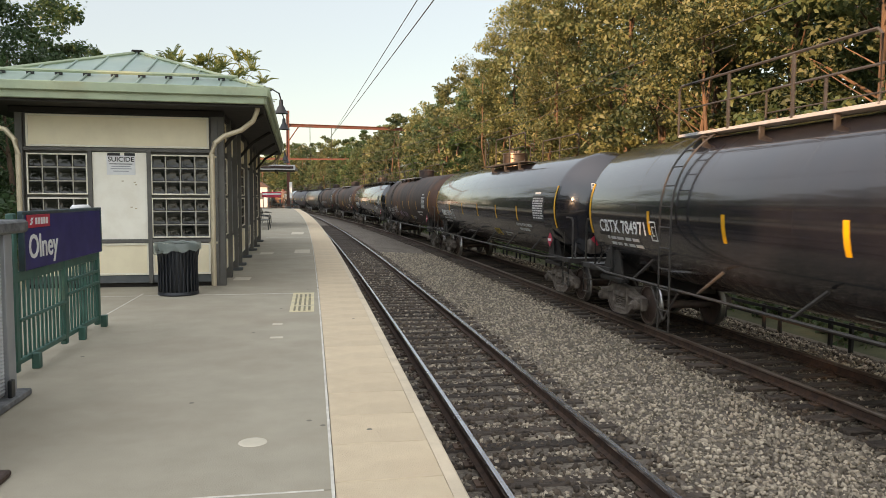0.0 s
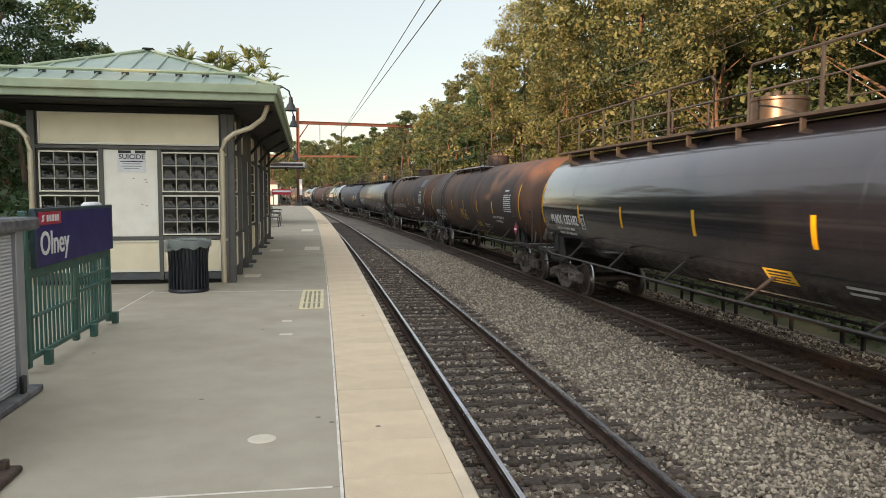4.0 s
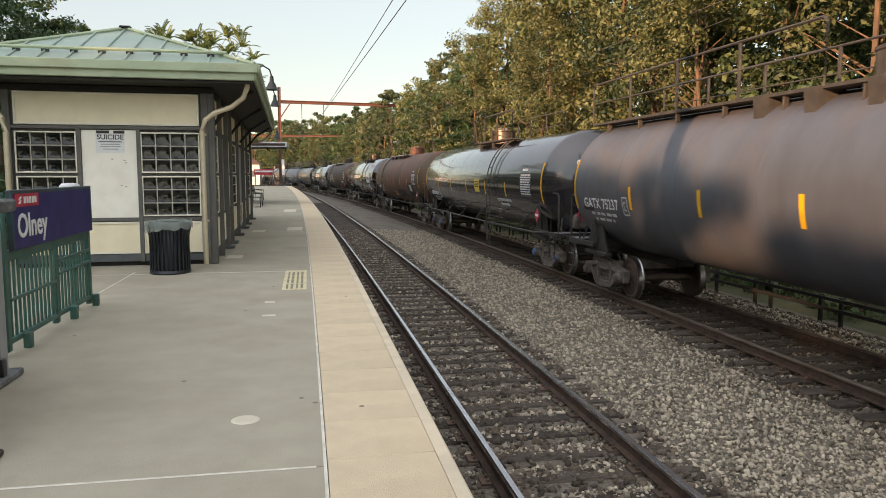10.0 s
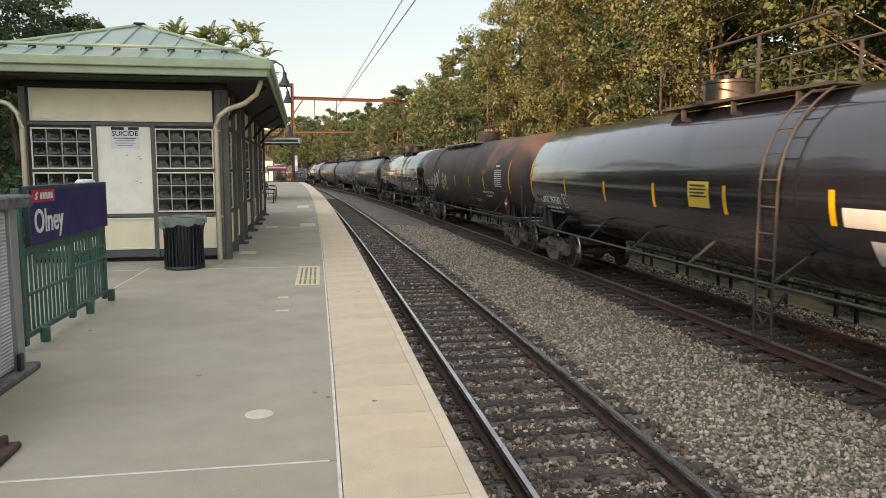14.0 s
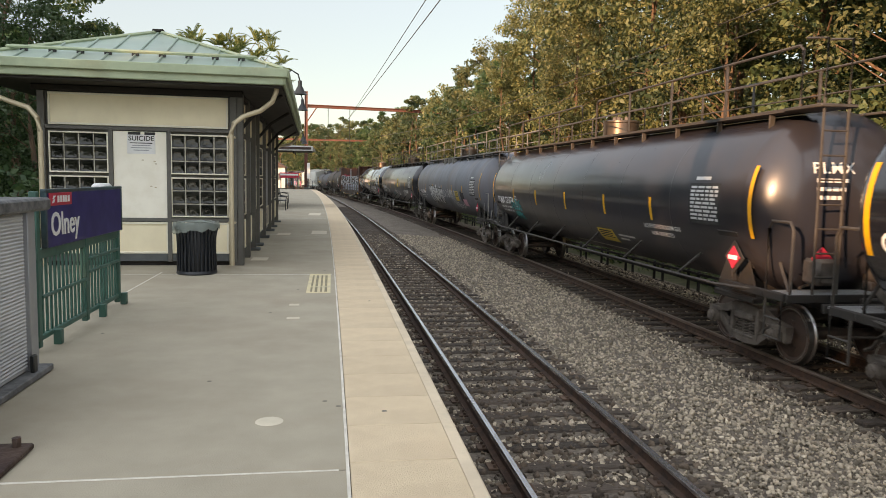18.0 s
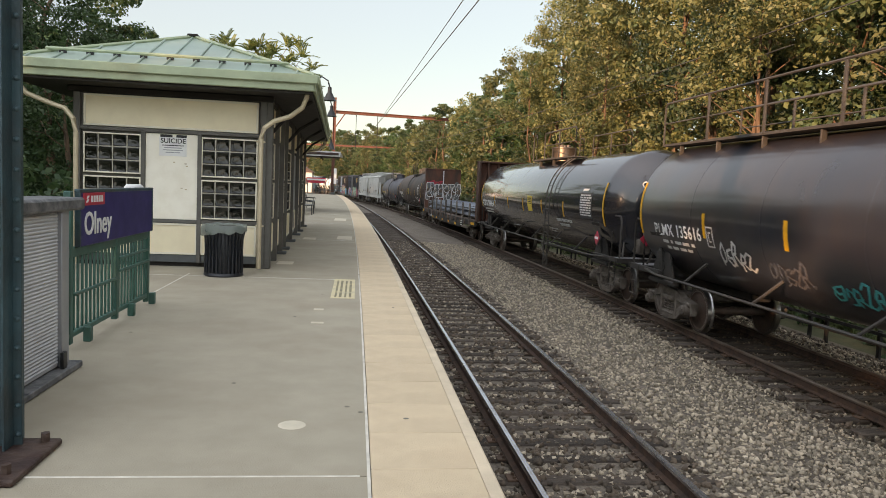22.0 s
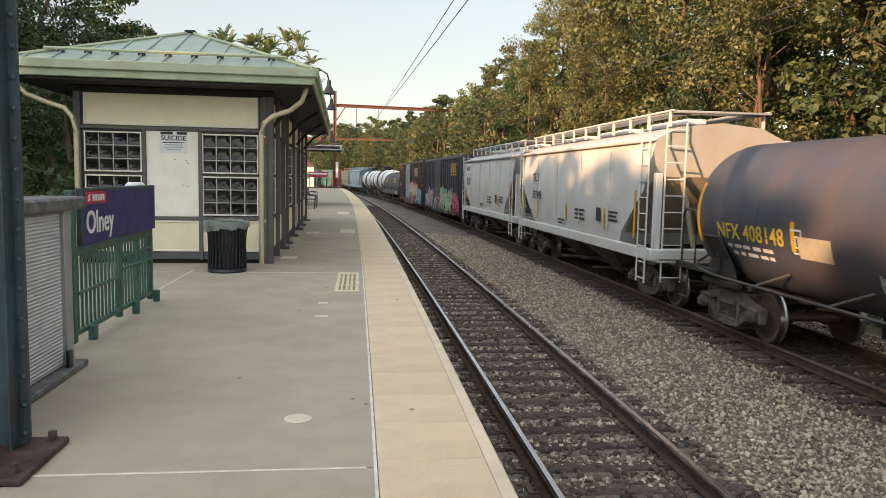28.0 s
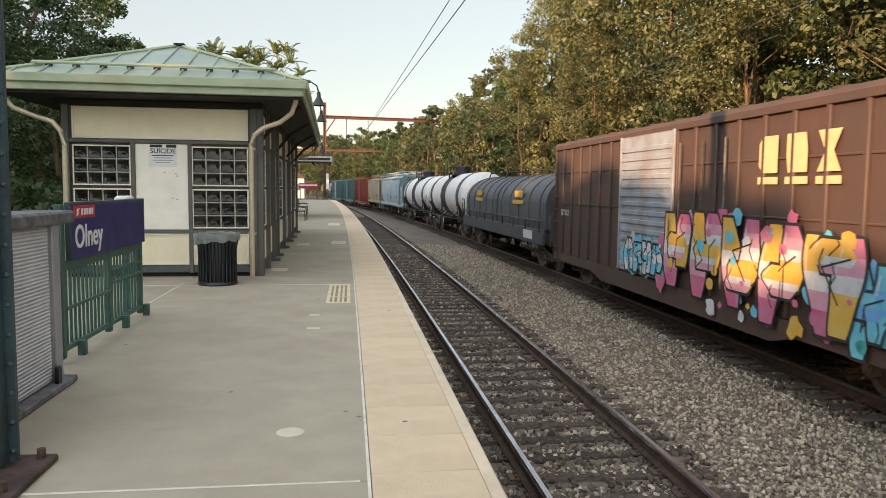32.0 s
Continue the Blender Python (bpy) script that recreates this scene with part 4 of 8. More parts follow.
def build_bushes():
    rng = np.random.default_rng(31)
    cl = []
    for y in np.arange(4, 120, 0.55):
        for _ in range(3):
            x = float(line2(y)) + 4.4 + 3.6 * rng.random() ** 1.2
            cl.append((x, y + rng.uniform(-0.4, 0.4), float(ground_z(x, y)) + rng.uniform(0.1, 1.0) * (0.4 + 0.3 * (x - line2(y) - 4.4)), rng.uniform(0.35, 0.75)))
    me = leaf_mesh("undergrowth", leaf_cloud(rng, np.array(cl), 70, 0.2, 0.6), M["leaf_mid"])
    tagged(new("undergrowth", me), "green bushes and weeds along the far side of the line", "undergrowth", kind="stuff")
    cl = []
    for y in np.arange(10, 90, 1.0):
        for _ in range(2):
            x = -7.0 - 1.8 * rng.random() - 0.0003 * y * y
            cl.append((x, y, -1.0 + rng.uniform(0.2, 2.6), rng.uniform(0.5, 0.9)))
    me = leaf_mesh("hedge", leaf_cloud(rng, np.array(cl), 90, 0.22, 0.6), M["leaf_dark"])
    tagged(new("hedge", me), "dark overgrown hedge behind the platform", "hedge", kind="stuff")


build_bushes()


def build_sapling():
    """The yellow-green tree with long feathered leaves that shows over the shelter's roof."""
    rng = np.random.default_rng(77)
    rr = random.Random(77)
    tree = thing("tree", "yellow-green tree with long feathered leaves behind the shelter", "tree", m=Matrix.Translation((-7.0, 44, -1.3)))
    mb = MB().tube([(0, 0, -0.3), (0.1, 0, 3), (0.2, 0.1, 7)], [0.2, 0.15, 0.06], 8)
    quads = []
    for k in range(54):
        a = rr.uniform(0, 6.28)
        r = 3.9 * math.sqrt(rr.uniform(0.02, 1.0))
        top = 11.0 - 0.07 * r * r - rr.uniform(0, 3.2) * (0.4 + 0.15 * r)
        q = Vector((0.7 + math.cos(a) * r, math.sin(a) * r, top))
        if k % 3 == 0:
            mb.tube([(0.1, 0, 3 + 3 * rr.random()), (q.x * 0.6, q.y * 0.6, top - 1.8), q], [0.05, 0.03, 0.012], 5)
        for f in range(11):
            b = rr.uniform(0, 6.28)
            d = Vector((math.cos(b) * 0.8 + 0.25 * math.cos(a), math.sin(b) * 0.8 + 0.25 * math.sin(a), rr.uniform(0.4, 2.2))).normalized()
            ln = rr.uniform(0.7, 1.5)
            side = d.cross(Vector((0, 0, 1))).normalized()
            for j in range(12):
                t = (j + 1) / 12
                p = q + d * (ln * t) + Vector((0, 0, -0.4 * ln * t * t))
                lw = 0.15 * (1 - 0.5 * t)
                for sg in (-1, 1):
                    tip = p + side * (sg * lw) + d * 0.1 + Vector((0, 0, -0.06))
                    mid = (p + tip) / 2
                    quads += [p, mid - d * 0.032, tip, mid + d * 0.032 + Vector((0, 0, 0.02))]
    part("trunk", mb, M["bark"], tree)
    part("crown", leaf_mesh("crown", np.array([tuple(v) for v in quads]), M["leaf_yellow"]), None, tree)


build_sapling()


# ---------------------------------------------------------------- shelter
def glass_mat():
    m = bpy.data.materials.new("glass_block")
    m.use_nodes = True
    N, L = m.node_tree.nodes, m.node_tree.links
    b = N["Principled BSDF"]
    tc = N.new("ShaderNodeTexCoord")
    n = N.new("ShaderNodeTexNoise")
    n.inputs["Scale"].default_value = 9
    n.inputs["Detail"].default_value = 3
    L.new(tc.outputs["Object"], n.inputs["Vector"])
    bp = N.new("ShaderNodeBump")
    bp.inputs["Strength"].default_value = 0.35
    bp.inputs["Distance"].default_value = 0.02
    L.new(n.outputs[0], bp.inputs["Height"])
    L.new(bp.outputs[0], b.inputs["Normal"])
    oi = N.new("ShaderNodeObjectInfo")
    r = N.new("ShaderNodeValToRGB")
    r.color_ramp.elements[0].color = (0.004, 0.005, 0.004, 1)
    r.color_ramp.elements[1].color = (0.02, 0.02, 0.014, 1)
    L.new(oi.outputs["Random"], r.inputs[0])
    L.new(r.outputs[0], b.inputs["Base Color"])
    b.inputs["Roughness"].default_value = 0.1
    b.inputs["Coat Weight"].default_value = 0.0
    b.inputs["Specular IOR Level"].default_value = 0.5
    return m


GLASS = glass_mat()
BLOCKS = {}


def block_window(parent, x, z, w, h, nx, nz, turn=None):
    """A window of glass blocks in pale mortar: x, z its lower left corner on the wall plane y = 0."""
    key = (round(w / nx, 3), round(h / nz, 3))
    if key not in BLOCKS:
        bw, bh = key[0] - 0.018, key[1] - 0.018
        # a pressed glass face: a bevelled rim with a slightly dished middle
        mb = MB()
        rings = ((1.0, 0.0), (0.97, -0.01), (0.9, -0.012), (0.84, -0.009), (0.4, -0.008))
        vs = []
        for s, d in rings:
            vs += [(sx * bw / 2 * s, d, sz * bh / 2 * s) for sx, sz in ((-1, -1), (0, -1.0), (1, -1), (1, 0), (1, 1), (0, 1), (-1, 1), (-1, 0))]
        fs = [(8 * k + i, 8 * k + (i + 1) % 8, 8 * k + 8 + (i + 1) % 8, 8 * k + 8 + i) for k in range(4) for i in range(8)] + [tuple(range(32, 40))]
        fs += [tuple(range(8))[::-1]]
        mb.add(vs, fs)
        BLOCKS[key] = mb.mesh("glass_block", GLASS)
    t = turn or Matrix()
    win = part("window", MB().box((x + w / 2, 0.015, z + h / 2), (w, 0.05, h), 0.003), M["mortar"], parent, "window of dark glass blocks in pale mortar", m=t)
    for i in range(nx):
        for j in range(nz):
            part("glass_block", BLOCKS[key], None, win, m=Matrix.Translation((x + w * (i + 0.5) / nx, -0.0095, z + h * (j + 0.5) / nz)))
    mb = MB()
    for a, b, c, d in ((x, x + w, z + h - 0.025, z + h), (x, x + w, z, z + 0.025), (x, x + 0.025, z + 0.025, z + h - 0.025), (x + w - 0.025, x + w, z + 0.025, z + h - 0.025)):
        mb.box(((a + b) / 2, -0.02, (c + d) / 2), (b - a, 0.035, d - c), 0.004)
    part("window_frame", mb, M["cream_lit"], win, "pale window bead")
    return win


def panel(parent, name, x0, x1, z0, z1, mat_in, label="", trim=True, turn=None):
    t = turn or Matrix()
    p = part(name, MB().box(((x0 + x1) / 2, 0.012, (z0 + z1) / 2), (x1 - x0, 0.04, z1 - z0), 0.004), mat_in, parent, label, m=t)
    if trim:
        mb = MB()
        for a, b, c, d in ((x0, x1, z1 - 0.035, z1), (x0, x1, z0, z0 + 0.035), (x0, x0 + 0.035, z0 + 0.035, z1 - 0.035), (x1 - 0.035, x1, z0 + 0.035, z1 - 0.035)):
            mb.box(((a + b) / 2, -0.018, (c + d) / 2), (b - a, 0.02, d - c), 0.004)
        part("trim", mb, M["cream_lit"], p, "paler raised trim")
    return p


def build_shelter():
    sh = thing("shelter", "cream panelled station shelter with glass-block windows and green metal hip roof", "station shelter",
               m=pose(-1.62, 13.15, 0, 0, 0, 1.4))
    W, D = 3.16, 12.85
    # cores of the walls
    part("wall", MB().box((-W / 2, 0.09, 1.55), (W, 0.12, 2.9), 0.004), M["frame"], sh, "dark framed end wall")
    part("wall", MB().box((-0.09, D / 2, 1.55), (0.12, D - 0.3, 2.9), 0.004), M["frame"], sh, "dark framed side wall")
    part("wall", MB().box((-W + 0.09, D / 2, 1.55), (0.12, D - 0.3, 2.9), 0.004), M["frame"], sh, "dark framed back wall")
    part("wall", MB().box((-W / 2, D - 0.09, 1.55), (W, 0.12, 2.9), 0.004), M["frame"], sh, "dark framed far wall")
    part("plinth", MB().box((-W / 2, 0.02, 0.14), (W - 0.02, 0.06, 0.13), 0.005), M["plinth"], sh, "grey base board")
    # dark box stands in for the shaded gap below the walls
    part("base", MB().box((-W / 2, D / 2, 0.04), (W - 0.1, D - 0.1, 0.08), 0.0), M["soffit"], sh, "dark filler for the shaded gap under the walls")
    # end wall facing the platform's near part
    panel(sh, "panel", -3.02, -0.15, 2.36, 2.89, M["cream"], "wide cream panel")
    block_window(sh, -3.02, 1.57, 0.93, 0.68, 4, 3)
    block_window(sh, -3.02, 0.84, 0.93, 0.68, 4, 3)
    block_window(sh, -1.10, 1.57, 0.95, 0.68, 4, 3)
    block_window(sh, -1.10, 0.84, 0.95, 0.68, 4, 3)
    board = panel(sh, "board", -2.02, -1.15, 0.82, 2.28, M["whiteboard"], "scuffed off-white board", False)
    poster = part("poster", MB().box((-1.57, -0.012, 2.07), (0.45, 0.008, 0.33), 0.001), M["white"], sh, "crisis helpline notice")
    part("head_bar", MB().box((-1.68, -0.018, 2.245), (0.2, 0.004, 0.045)), M["ink"], poster)
    part("head_bar", MB().box((-1.43, -0.018, 2.245), (0.17, 0.004, 0.045)), M["ink"], poster)
    part("headline", text_mesh("SUICIDE", 0.115, M["ink"], 0.003), None, poster, "black headline", m=pose(-1.775, -0.019, 2.125, 90, 0, 0))
    for k, w in enumerate((0.36, 0.3, 0.33, 0.24)):
        part("bar", MB().box((-1.57, -0.018, 2.085 - 0.04 * k), (w, 0.003, 0.014)), M["ink"] if k == 0 else M["greymetal"], poster)
    for x, z in ((-1.36, 1.78), (-1.34, 1.74), (-1.42, 1.36), (-1.35, 1.34), (-1.55, 1.8)):
        part("scuff", MB().box((x, -0.011, z), (0.035, 0.004, 0.018)), M["pipe"], board)
    for x0, x1 in ((-3.02, -2.09), (-2.02, -1.15), (-1.10, -0.15)):
        panel(sh, "panel", x0, x1, 0.21, 0.75, M["cream"], "low cream panel")
    for x in (-3.12, -2.055, -1.125, -0.06):
        corner = x in (-3.12, -0.06)
        part("post", MB().box((x, -0.018, 1.5 if corner else 1.19), (0.11 if corner else 0.07, 0.06, 2.86 if corner else 2.24), 0.006), M["frame"], sh, "dark upright")
    for z in (2.32, 0.79):
        part("rail", MB().box((-W / 2, -0.014, z), (W - 0.1, 0.05, 0.06), 0.005), M["frame"], sh, "dark cross rail")
    # side towards the trains
    side = Matrix.Rotation(radians(90), 4, "Z")
    ys = [0.06, 1.35, 2.75, 3.85, 6.05, 8.45, 10.15, 12.7]
    for k, y in enumerate(ys):
        part("post", MB().box((0.02, y, 1.5), (0.16, 0.14, 3.0), 0.01), M["frame"], sh, "dark upright")
        if k > 1:
            part("foot", MB().box((0.06, y, 0.03), (0.26, 0.22, 0.06), 0.012), M["plinth"], sh, "dark post foot")
    for k, (a, b) in enumerate(zip(ys, ys[1:])):
        a, b = a + 0.08, b - 0.08
        # the side wall's plane: x along +y, outward to +x
        panel(sh, "panel", a, b, 2.36, 2.89, M["cream"], "cream panel", True, side)
        panel(sh, "panel", a, b, 0.21, 0.75, M["cream"], "low cream panel", True, side)
        if k in (1, 4):
            d = panel(sh, "door", a, b, 0.12 if k == 4 else 0.8, 2.28, M["greymetal"], "grey metal door", False, side)
            part("notice", MB().box(((a + b) / 2, -0.012, 1.6), (0.5, 0.01, 0.7)), M["offwhite"], d, "pale notice")
        else:
            n = max(3, round((b - a) / 0.24))
            block_window(sh, a, 1.57, b - a, 0.68, n, 3, side)
            block_window(sh, a, 0.84, b - a, 0.68, n, 3, side)
    # roof
    x0, x1, y0, y1, ze, zr = -W - 0.82, 0.82, -0.76, 13.5, 3.3, 4.22
    cx, ya, yb = (x0 + x1) / 2, 1.65, 11.1
    mb = MB()
    A, B, C, Dd, R1, R2 = (x0, y0, ze), (x1, y0, ze), (x1, y1, ze), (x0, y1, ze), (cx, ya, zr), (cx, yb, zr)
    low = [(p[0], p[1], p[2] - 0.07) for p in (A, B, C, Dd)]
    mb.add([A, B, C, Dd, R1, R2, *low], [(0, 1, 4), (1, 2, 5, 4), (2, 3, 5), (3, 0, 4, 5), (6, 7, 1, 0), (7, 8, 2, 1), (8, 9, 3, 2), (9, 6, 0, 3), (9, 8, 7, 6)])
    roof = part("roof", mb, M["roof"], sh, "pale green standing-seam metal roof")

    def seam(p, q):
        part("seam", MB().tube([(p[0], p[1], p[2] + 0.015), (q[0], q[1], q[2] + 0.015)], 0.018, 5), M["roof"], roof)

    k = -5
    slope = (zr - ze) / (ya - y0)
    while k <= 5:
        x = cx + k * 0.42
        t = 1 - abs(x - cx) / (x1 - cx)
        seam((x, y0, ze), (x, y0 + (ya - y0) * t, ze + (zr - ze) * t))
        k += 1
    y = y0 + 0.42
    while y < y1 - 0.2:
        t = min(1, (y - y0) / (ya - y0), (y1 - y) / (y1 - yb))
        for xe in (x0, x1):
            seam((xe, y, ze), (xe + (cx - xe) * t, y, ze + (zr - ze) * t))
        y += 0.42
    for p, q in ((A, R1), (B, R1), (R1, R2), (C, R2), (Dd, R2)):
        part("hip_cap", MB().tube([(p[0], p[1], p[2] + 0.02), (q[0], q[1], q[2] + 0.02)], 0.035, 6), M["fascia"], roof, "rounded hip capping")
    for t in (0.2,):
        zz = ze + (zr - ze) * t + 0.07
        xa, xb, yy, y2 = x0 + (cx - x0) * t, x1 + (cx - x1) * t, y0 + (ya - y0) * t, y1 + (yb - y1) * t
        for p, q in (((xa, yy, zz), (xb, yy, zz)), ((xb, yy, zz), (xb, y2, zz)), ((xa, yy, zz), (xa, y2, zz))):
            part("snow_rail", MB().cyl(p, q, 0.03, 6), M["fascia"], roof, "pale green snow rail")
        k = -4
        while k <= 4:
            part("clamp", MB().box((cx + k * 0.42, yy + 0.02, zz - 0.04), (0.11, 0.05, 0.06), 0.006), M["lampblack"], roof)
            k += 1
    part("ridge_cap", MB().box((cx, (ya + yb) / 2, zr + 0.03), (0.2, yb - ya + 0.2, 0.05), 0.015), M["soffit"], roof, "dark ridge vent")
    # gutter and fascia, soffit
    for nm, lo, hi, out, mt in (("fascia", 3.05, 3.2, 0.0, M["fascia"]), ("gutter", 3.17, 3.315, 0.055, M["fascia"])):
        part(nm, MB().box((cx, y0 - out, (lo + hi) / 2), (x1 - x0 + 2 * out, 0.05, hi - lo), 0.012), mt, sh, "pale green " + nm)
        part(nm, MB().box((x1 + out, (y0 + y1) / 2, (lo + hi) / 2), (0.05, y1 - y0, hi - lo), 0.012), mt, sh, "pale green " + nm)
        part(nm, MB().box((x0 - out, (y0 + y1) / 2, (lo + hi) / 2), (0.05, y1 - y0, hi - lo), 0.012), mt, sh, "pale green " + nm)
        part(nm, MB().box((cx, y1 + out, (lo + hi) / 2), (x1 - x0, 0.05, hi - lo), 0.012), mt, sh, "pale green " + nm)
    # soffit and beams carry the eave's shade in their colour
    part("soffit", MB().box((cx, (y0 + y1) / 2, 3.03), (x1 - x0 - 0.06, y1 - y0 - 0.06, 0.04), 0.0), M["soffit"], sh, "soffit with the eave shade in its colour")
    part("beam", MB().box((-W / 2, -0.02, 2.955), (W + 0.2, 0.1, 0.1), 0.01), M["soffit"], sh, "head beam with the eave shade in its colour")
    part("beam", MB().box((0.0, D / 2, 2.955), (0.14, D, 0.1), 0.01), M["soffit"], sh, "head beam with the eave shade in its colour")
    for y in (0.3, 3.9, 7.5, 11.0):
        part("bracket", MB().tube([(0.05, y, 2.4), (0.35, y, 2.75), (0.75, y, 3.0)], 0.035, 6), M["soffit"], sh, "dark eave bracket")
    # rainwater pipes
    part("downpipe", MB().tube([(0.70, -0.62, 3.1), (0.69, -0.6, 2.97), (0.62, -0.55, 2.8), (0.42, -0.48, 2.65), (0.15, -0.5, 2.55), (-0.0, -0.5, 2.43), (-0.05, -0.5, 2.25), (-0.05, -0.5, 1.2), (-0.05, -0.5, 0.06)], 0.042, 10), M["pipe"], sh, "tan rainwater pipe")
    part("downpipe", MB().tube([(-3.86, -0.6, 3.1), (-3.84, -0.58, 2.95), (-3.7, -0.55, 2.78), (-3.4, -0.5, 2.66), (-3.15, -0.5, 2.58), (-3.02, -0.5, 2.42), (-2.98, -0.5, 2.2), (-2.98, -0.5, 1.1), (-2.98, -0.5, 0.06)], 0.042, 10), M["pipe"], sh, "tan rainwater pipe")
    part("downpipe", MB().tube([(0.74, 13.2, 3.1), (0.72, 13.2, 2.9), (0.5, 13.2, 2.7), (0.1, 13.2, 2.62), (0.0, 13.2, 2.4), (0.0, 13.2, 0.06)], 0.045, 8), M["pipe"], sh, "tan rainwater pipe")
    for z in (2.2, 0.78):
        part("strap", MB().box((-0.05, -0.46, z), (0.13, 0.1, 0.03), 0.004), M["pipe"], sh)


build_shelter()


def build_lamps():
    """Gooseneck lamps along the roof edges."""
    proto = thing("gooseneck_lamp", "black gooseneck lamp with a bell shade", "lamp", "gooseneck lamps", m=pose(-0.88, 20.7, 3.68))
    part("arm", MB().tube([(-0.5, 0, -0.5), (-0.5, 0, 0.45), (-0.42, 0, 0.68), (-0.22, 0, 0.78), (-0.05, 0, 0.68), (0, 0, 0.5)], 0.02, 8), M["lampblack"], proto)
    part("shade", MB().lathe([(0.03, 0.52), (0.05, 0.5), (0.06, 0.36), (0.1, 0.3), (0.14, 0.2), (0.2, 0.14), (0.19, 0.14), (0.12, 0.2), (0.0, 0.3)], 16), M["lampblack"], proto)
    part("collar", MB().cyl((-0.5, 0, -0.5), (-0.5, 0, -0.38), 0.05, 8), M["lampblack"], proto)
    for x, y in ((-1.0, 25.6), (-1.5, 39.5), (-1.55, 42.4)):
        copy_thing(proto, pose(x, y, 3.68 if y < 30 else 3.3))


build_lamps()


def build_canopy():
    c = thing("canopy", "low platform canopy with a white and dark red fascia", "canopy")
    y0, y1 = 38.0, 43.0
    x0, x1 = -4.2, -0.95
    part("roof", MB().box(((x0 + x1) / 2, (y0 + y1) / 2, 3.08), (x1 - x0, y1 - y0, 0.12), 0.02), M["offwhite"], c, "white flat roof")
    part("fascia", MB().box(((x0 + x1) / 2, y0 - 0.03, 3.02), (x1 - x0, 0.08, 0.26), 0.01), M["offwhite"], c, "white fascia")
    part("stripe", MB().box(((x0 + x1) / 2, y0 - 0.08, 3.02), (x1 - x0 - 0.2, 0.03, 0.12), 0.004), M["rustplate"], c, "dark red stripe")
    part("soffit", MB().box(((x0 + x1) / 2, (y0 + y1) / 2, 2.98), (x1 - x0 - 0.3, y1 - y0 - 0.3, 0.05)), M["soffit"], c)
    for y in (39, 42.4):
        part("post", MB().box((-2.9 - 0.0003 * y * y, y, 1.45), (0.16, 0.16, 2.9), 0.01), M["frame"], c, "dark post")
    for y in (39.2,):
        part("back_panel", MB().box((-3.9, y + 1.5, 1.4), (0.08, 3.2, 2.6), 0.01), M["column"], c, "dark green back panel")


build_canopy()


def build_bench(x, y):
    b = thing("bench", "dark metal platform bench with curved arms", "bench", "platform benches", m=pose(x, y, 0, 0, 0, 0))
    for k in range(5):
        part("seat_slat", MB().box((-0.18 + 0.09 * k, 0, 0.45), (0.07, 1.6, 0.03), 0.006), M["lampblack"], b)
    for k in range(4):
        part("back_slat", MB().box((-0.27 - 0.02 * k, 0, 0.55 + 0.1 * k), (0.03, 1.6, 0.07), 0.006), M["lampblack"], b)
    for yy in (-0.75, 0.75):
        part("leg", MB().tube([(0.22, yy, 0.0), (0.2, yy, 0.42), (0.24, yy, 0.62), (-0.1, yy, 0.66), (-0.3, yy, 0.6)], 0.022, 6), M["lampblack"], b)
        part("leg", MB().tube([(-0.28, yy, 0.0), (-0.22, yy, 0.42), (-0.34, yy, 0.9)], 0.022, 6), M["lampblack"], b)


build_bench(-2.35, 35.7)
build_bench(-2.75, 43.5)
build_bench(-2.5, 30.0)


# ---------------------------------------------------------------- trash can
def build_can():
    can = thing("trash_can", "black slatted steel trash can with a clear liner bag", "trash can", m=pose(-2.13, 12.09, 0, 0, 0, 12))
    part("barrel", MB().lathe([(0.0, 0.05), (0.25, 0.05), (0.262, 0.08), (0.27, 0.7), (0.262, 0.72), (0.25, 0.7), (0.24, 0.1), (0, 0.1)], 28), M["can"], can)
    n = 28
    slat = MB()
    slat.tube([(0.288, 0, 0.03), (0.285, 0, 0.3), (0.29, 0, 0.6), (0.325, 0, 0.76)], 0.017, 6)
    slat = slat.mesh("slat", M["can"])
    for k in range(n):
        part("slat", slat, None, can, m=Matrix.Rotation(2 * math.pi * k / n, 4, "Z"))
    part("ring", MB().lathe([(0.3, 0.0), (0.315, 0.02), (0.3, 0.06), (0.27, 0.04), (0.3, 0.0)], 28), M["can"], can)
    part("ring", MB().lathe([(0.315, 0.74), (0.338, 0.755), (0.332, 0.79), (0.31, 0.78), (0.315, 0.74)], 28), M["can"], can)
    rng = random.Random(2)
    mb = MB()
    n, vs, fs = 40, [], []
    for r, z, j in ((0.30, 0.8, 0.0), (0.335, 0.83, 0.012), (0.352, 0.79, 0.012), (0.35, 0.74, 0.02), (0.347, 0.68, 0.03)):
        for i in range(n):
            a = 2 * math.pi * i / n
            sag = 0.035 * math.cos(a * 1 + 0.6) if z < 0.73 else 0
            rr = r + rng.uniform(-j, j)
            vs.append((rr * math.cos(a), rr * math.sin(a), z + rng.uniform(-j, j) + sag))
    for k in range(4):
        fs += [(k * n + i, k * n + (i + 1) % n, (k + 1) * n + (i + 1) % n, (k + 1) * n + i) for i in range(n)]
    mb.add(vs, fs)
    part("liner", mb, M["bag"], can, "clear plastic liner folded over the rim")


build_can()


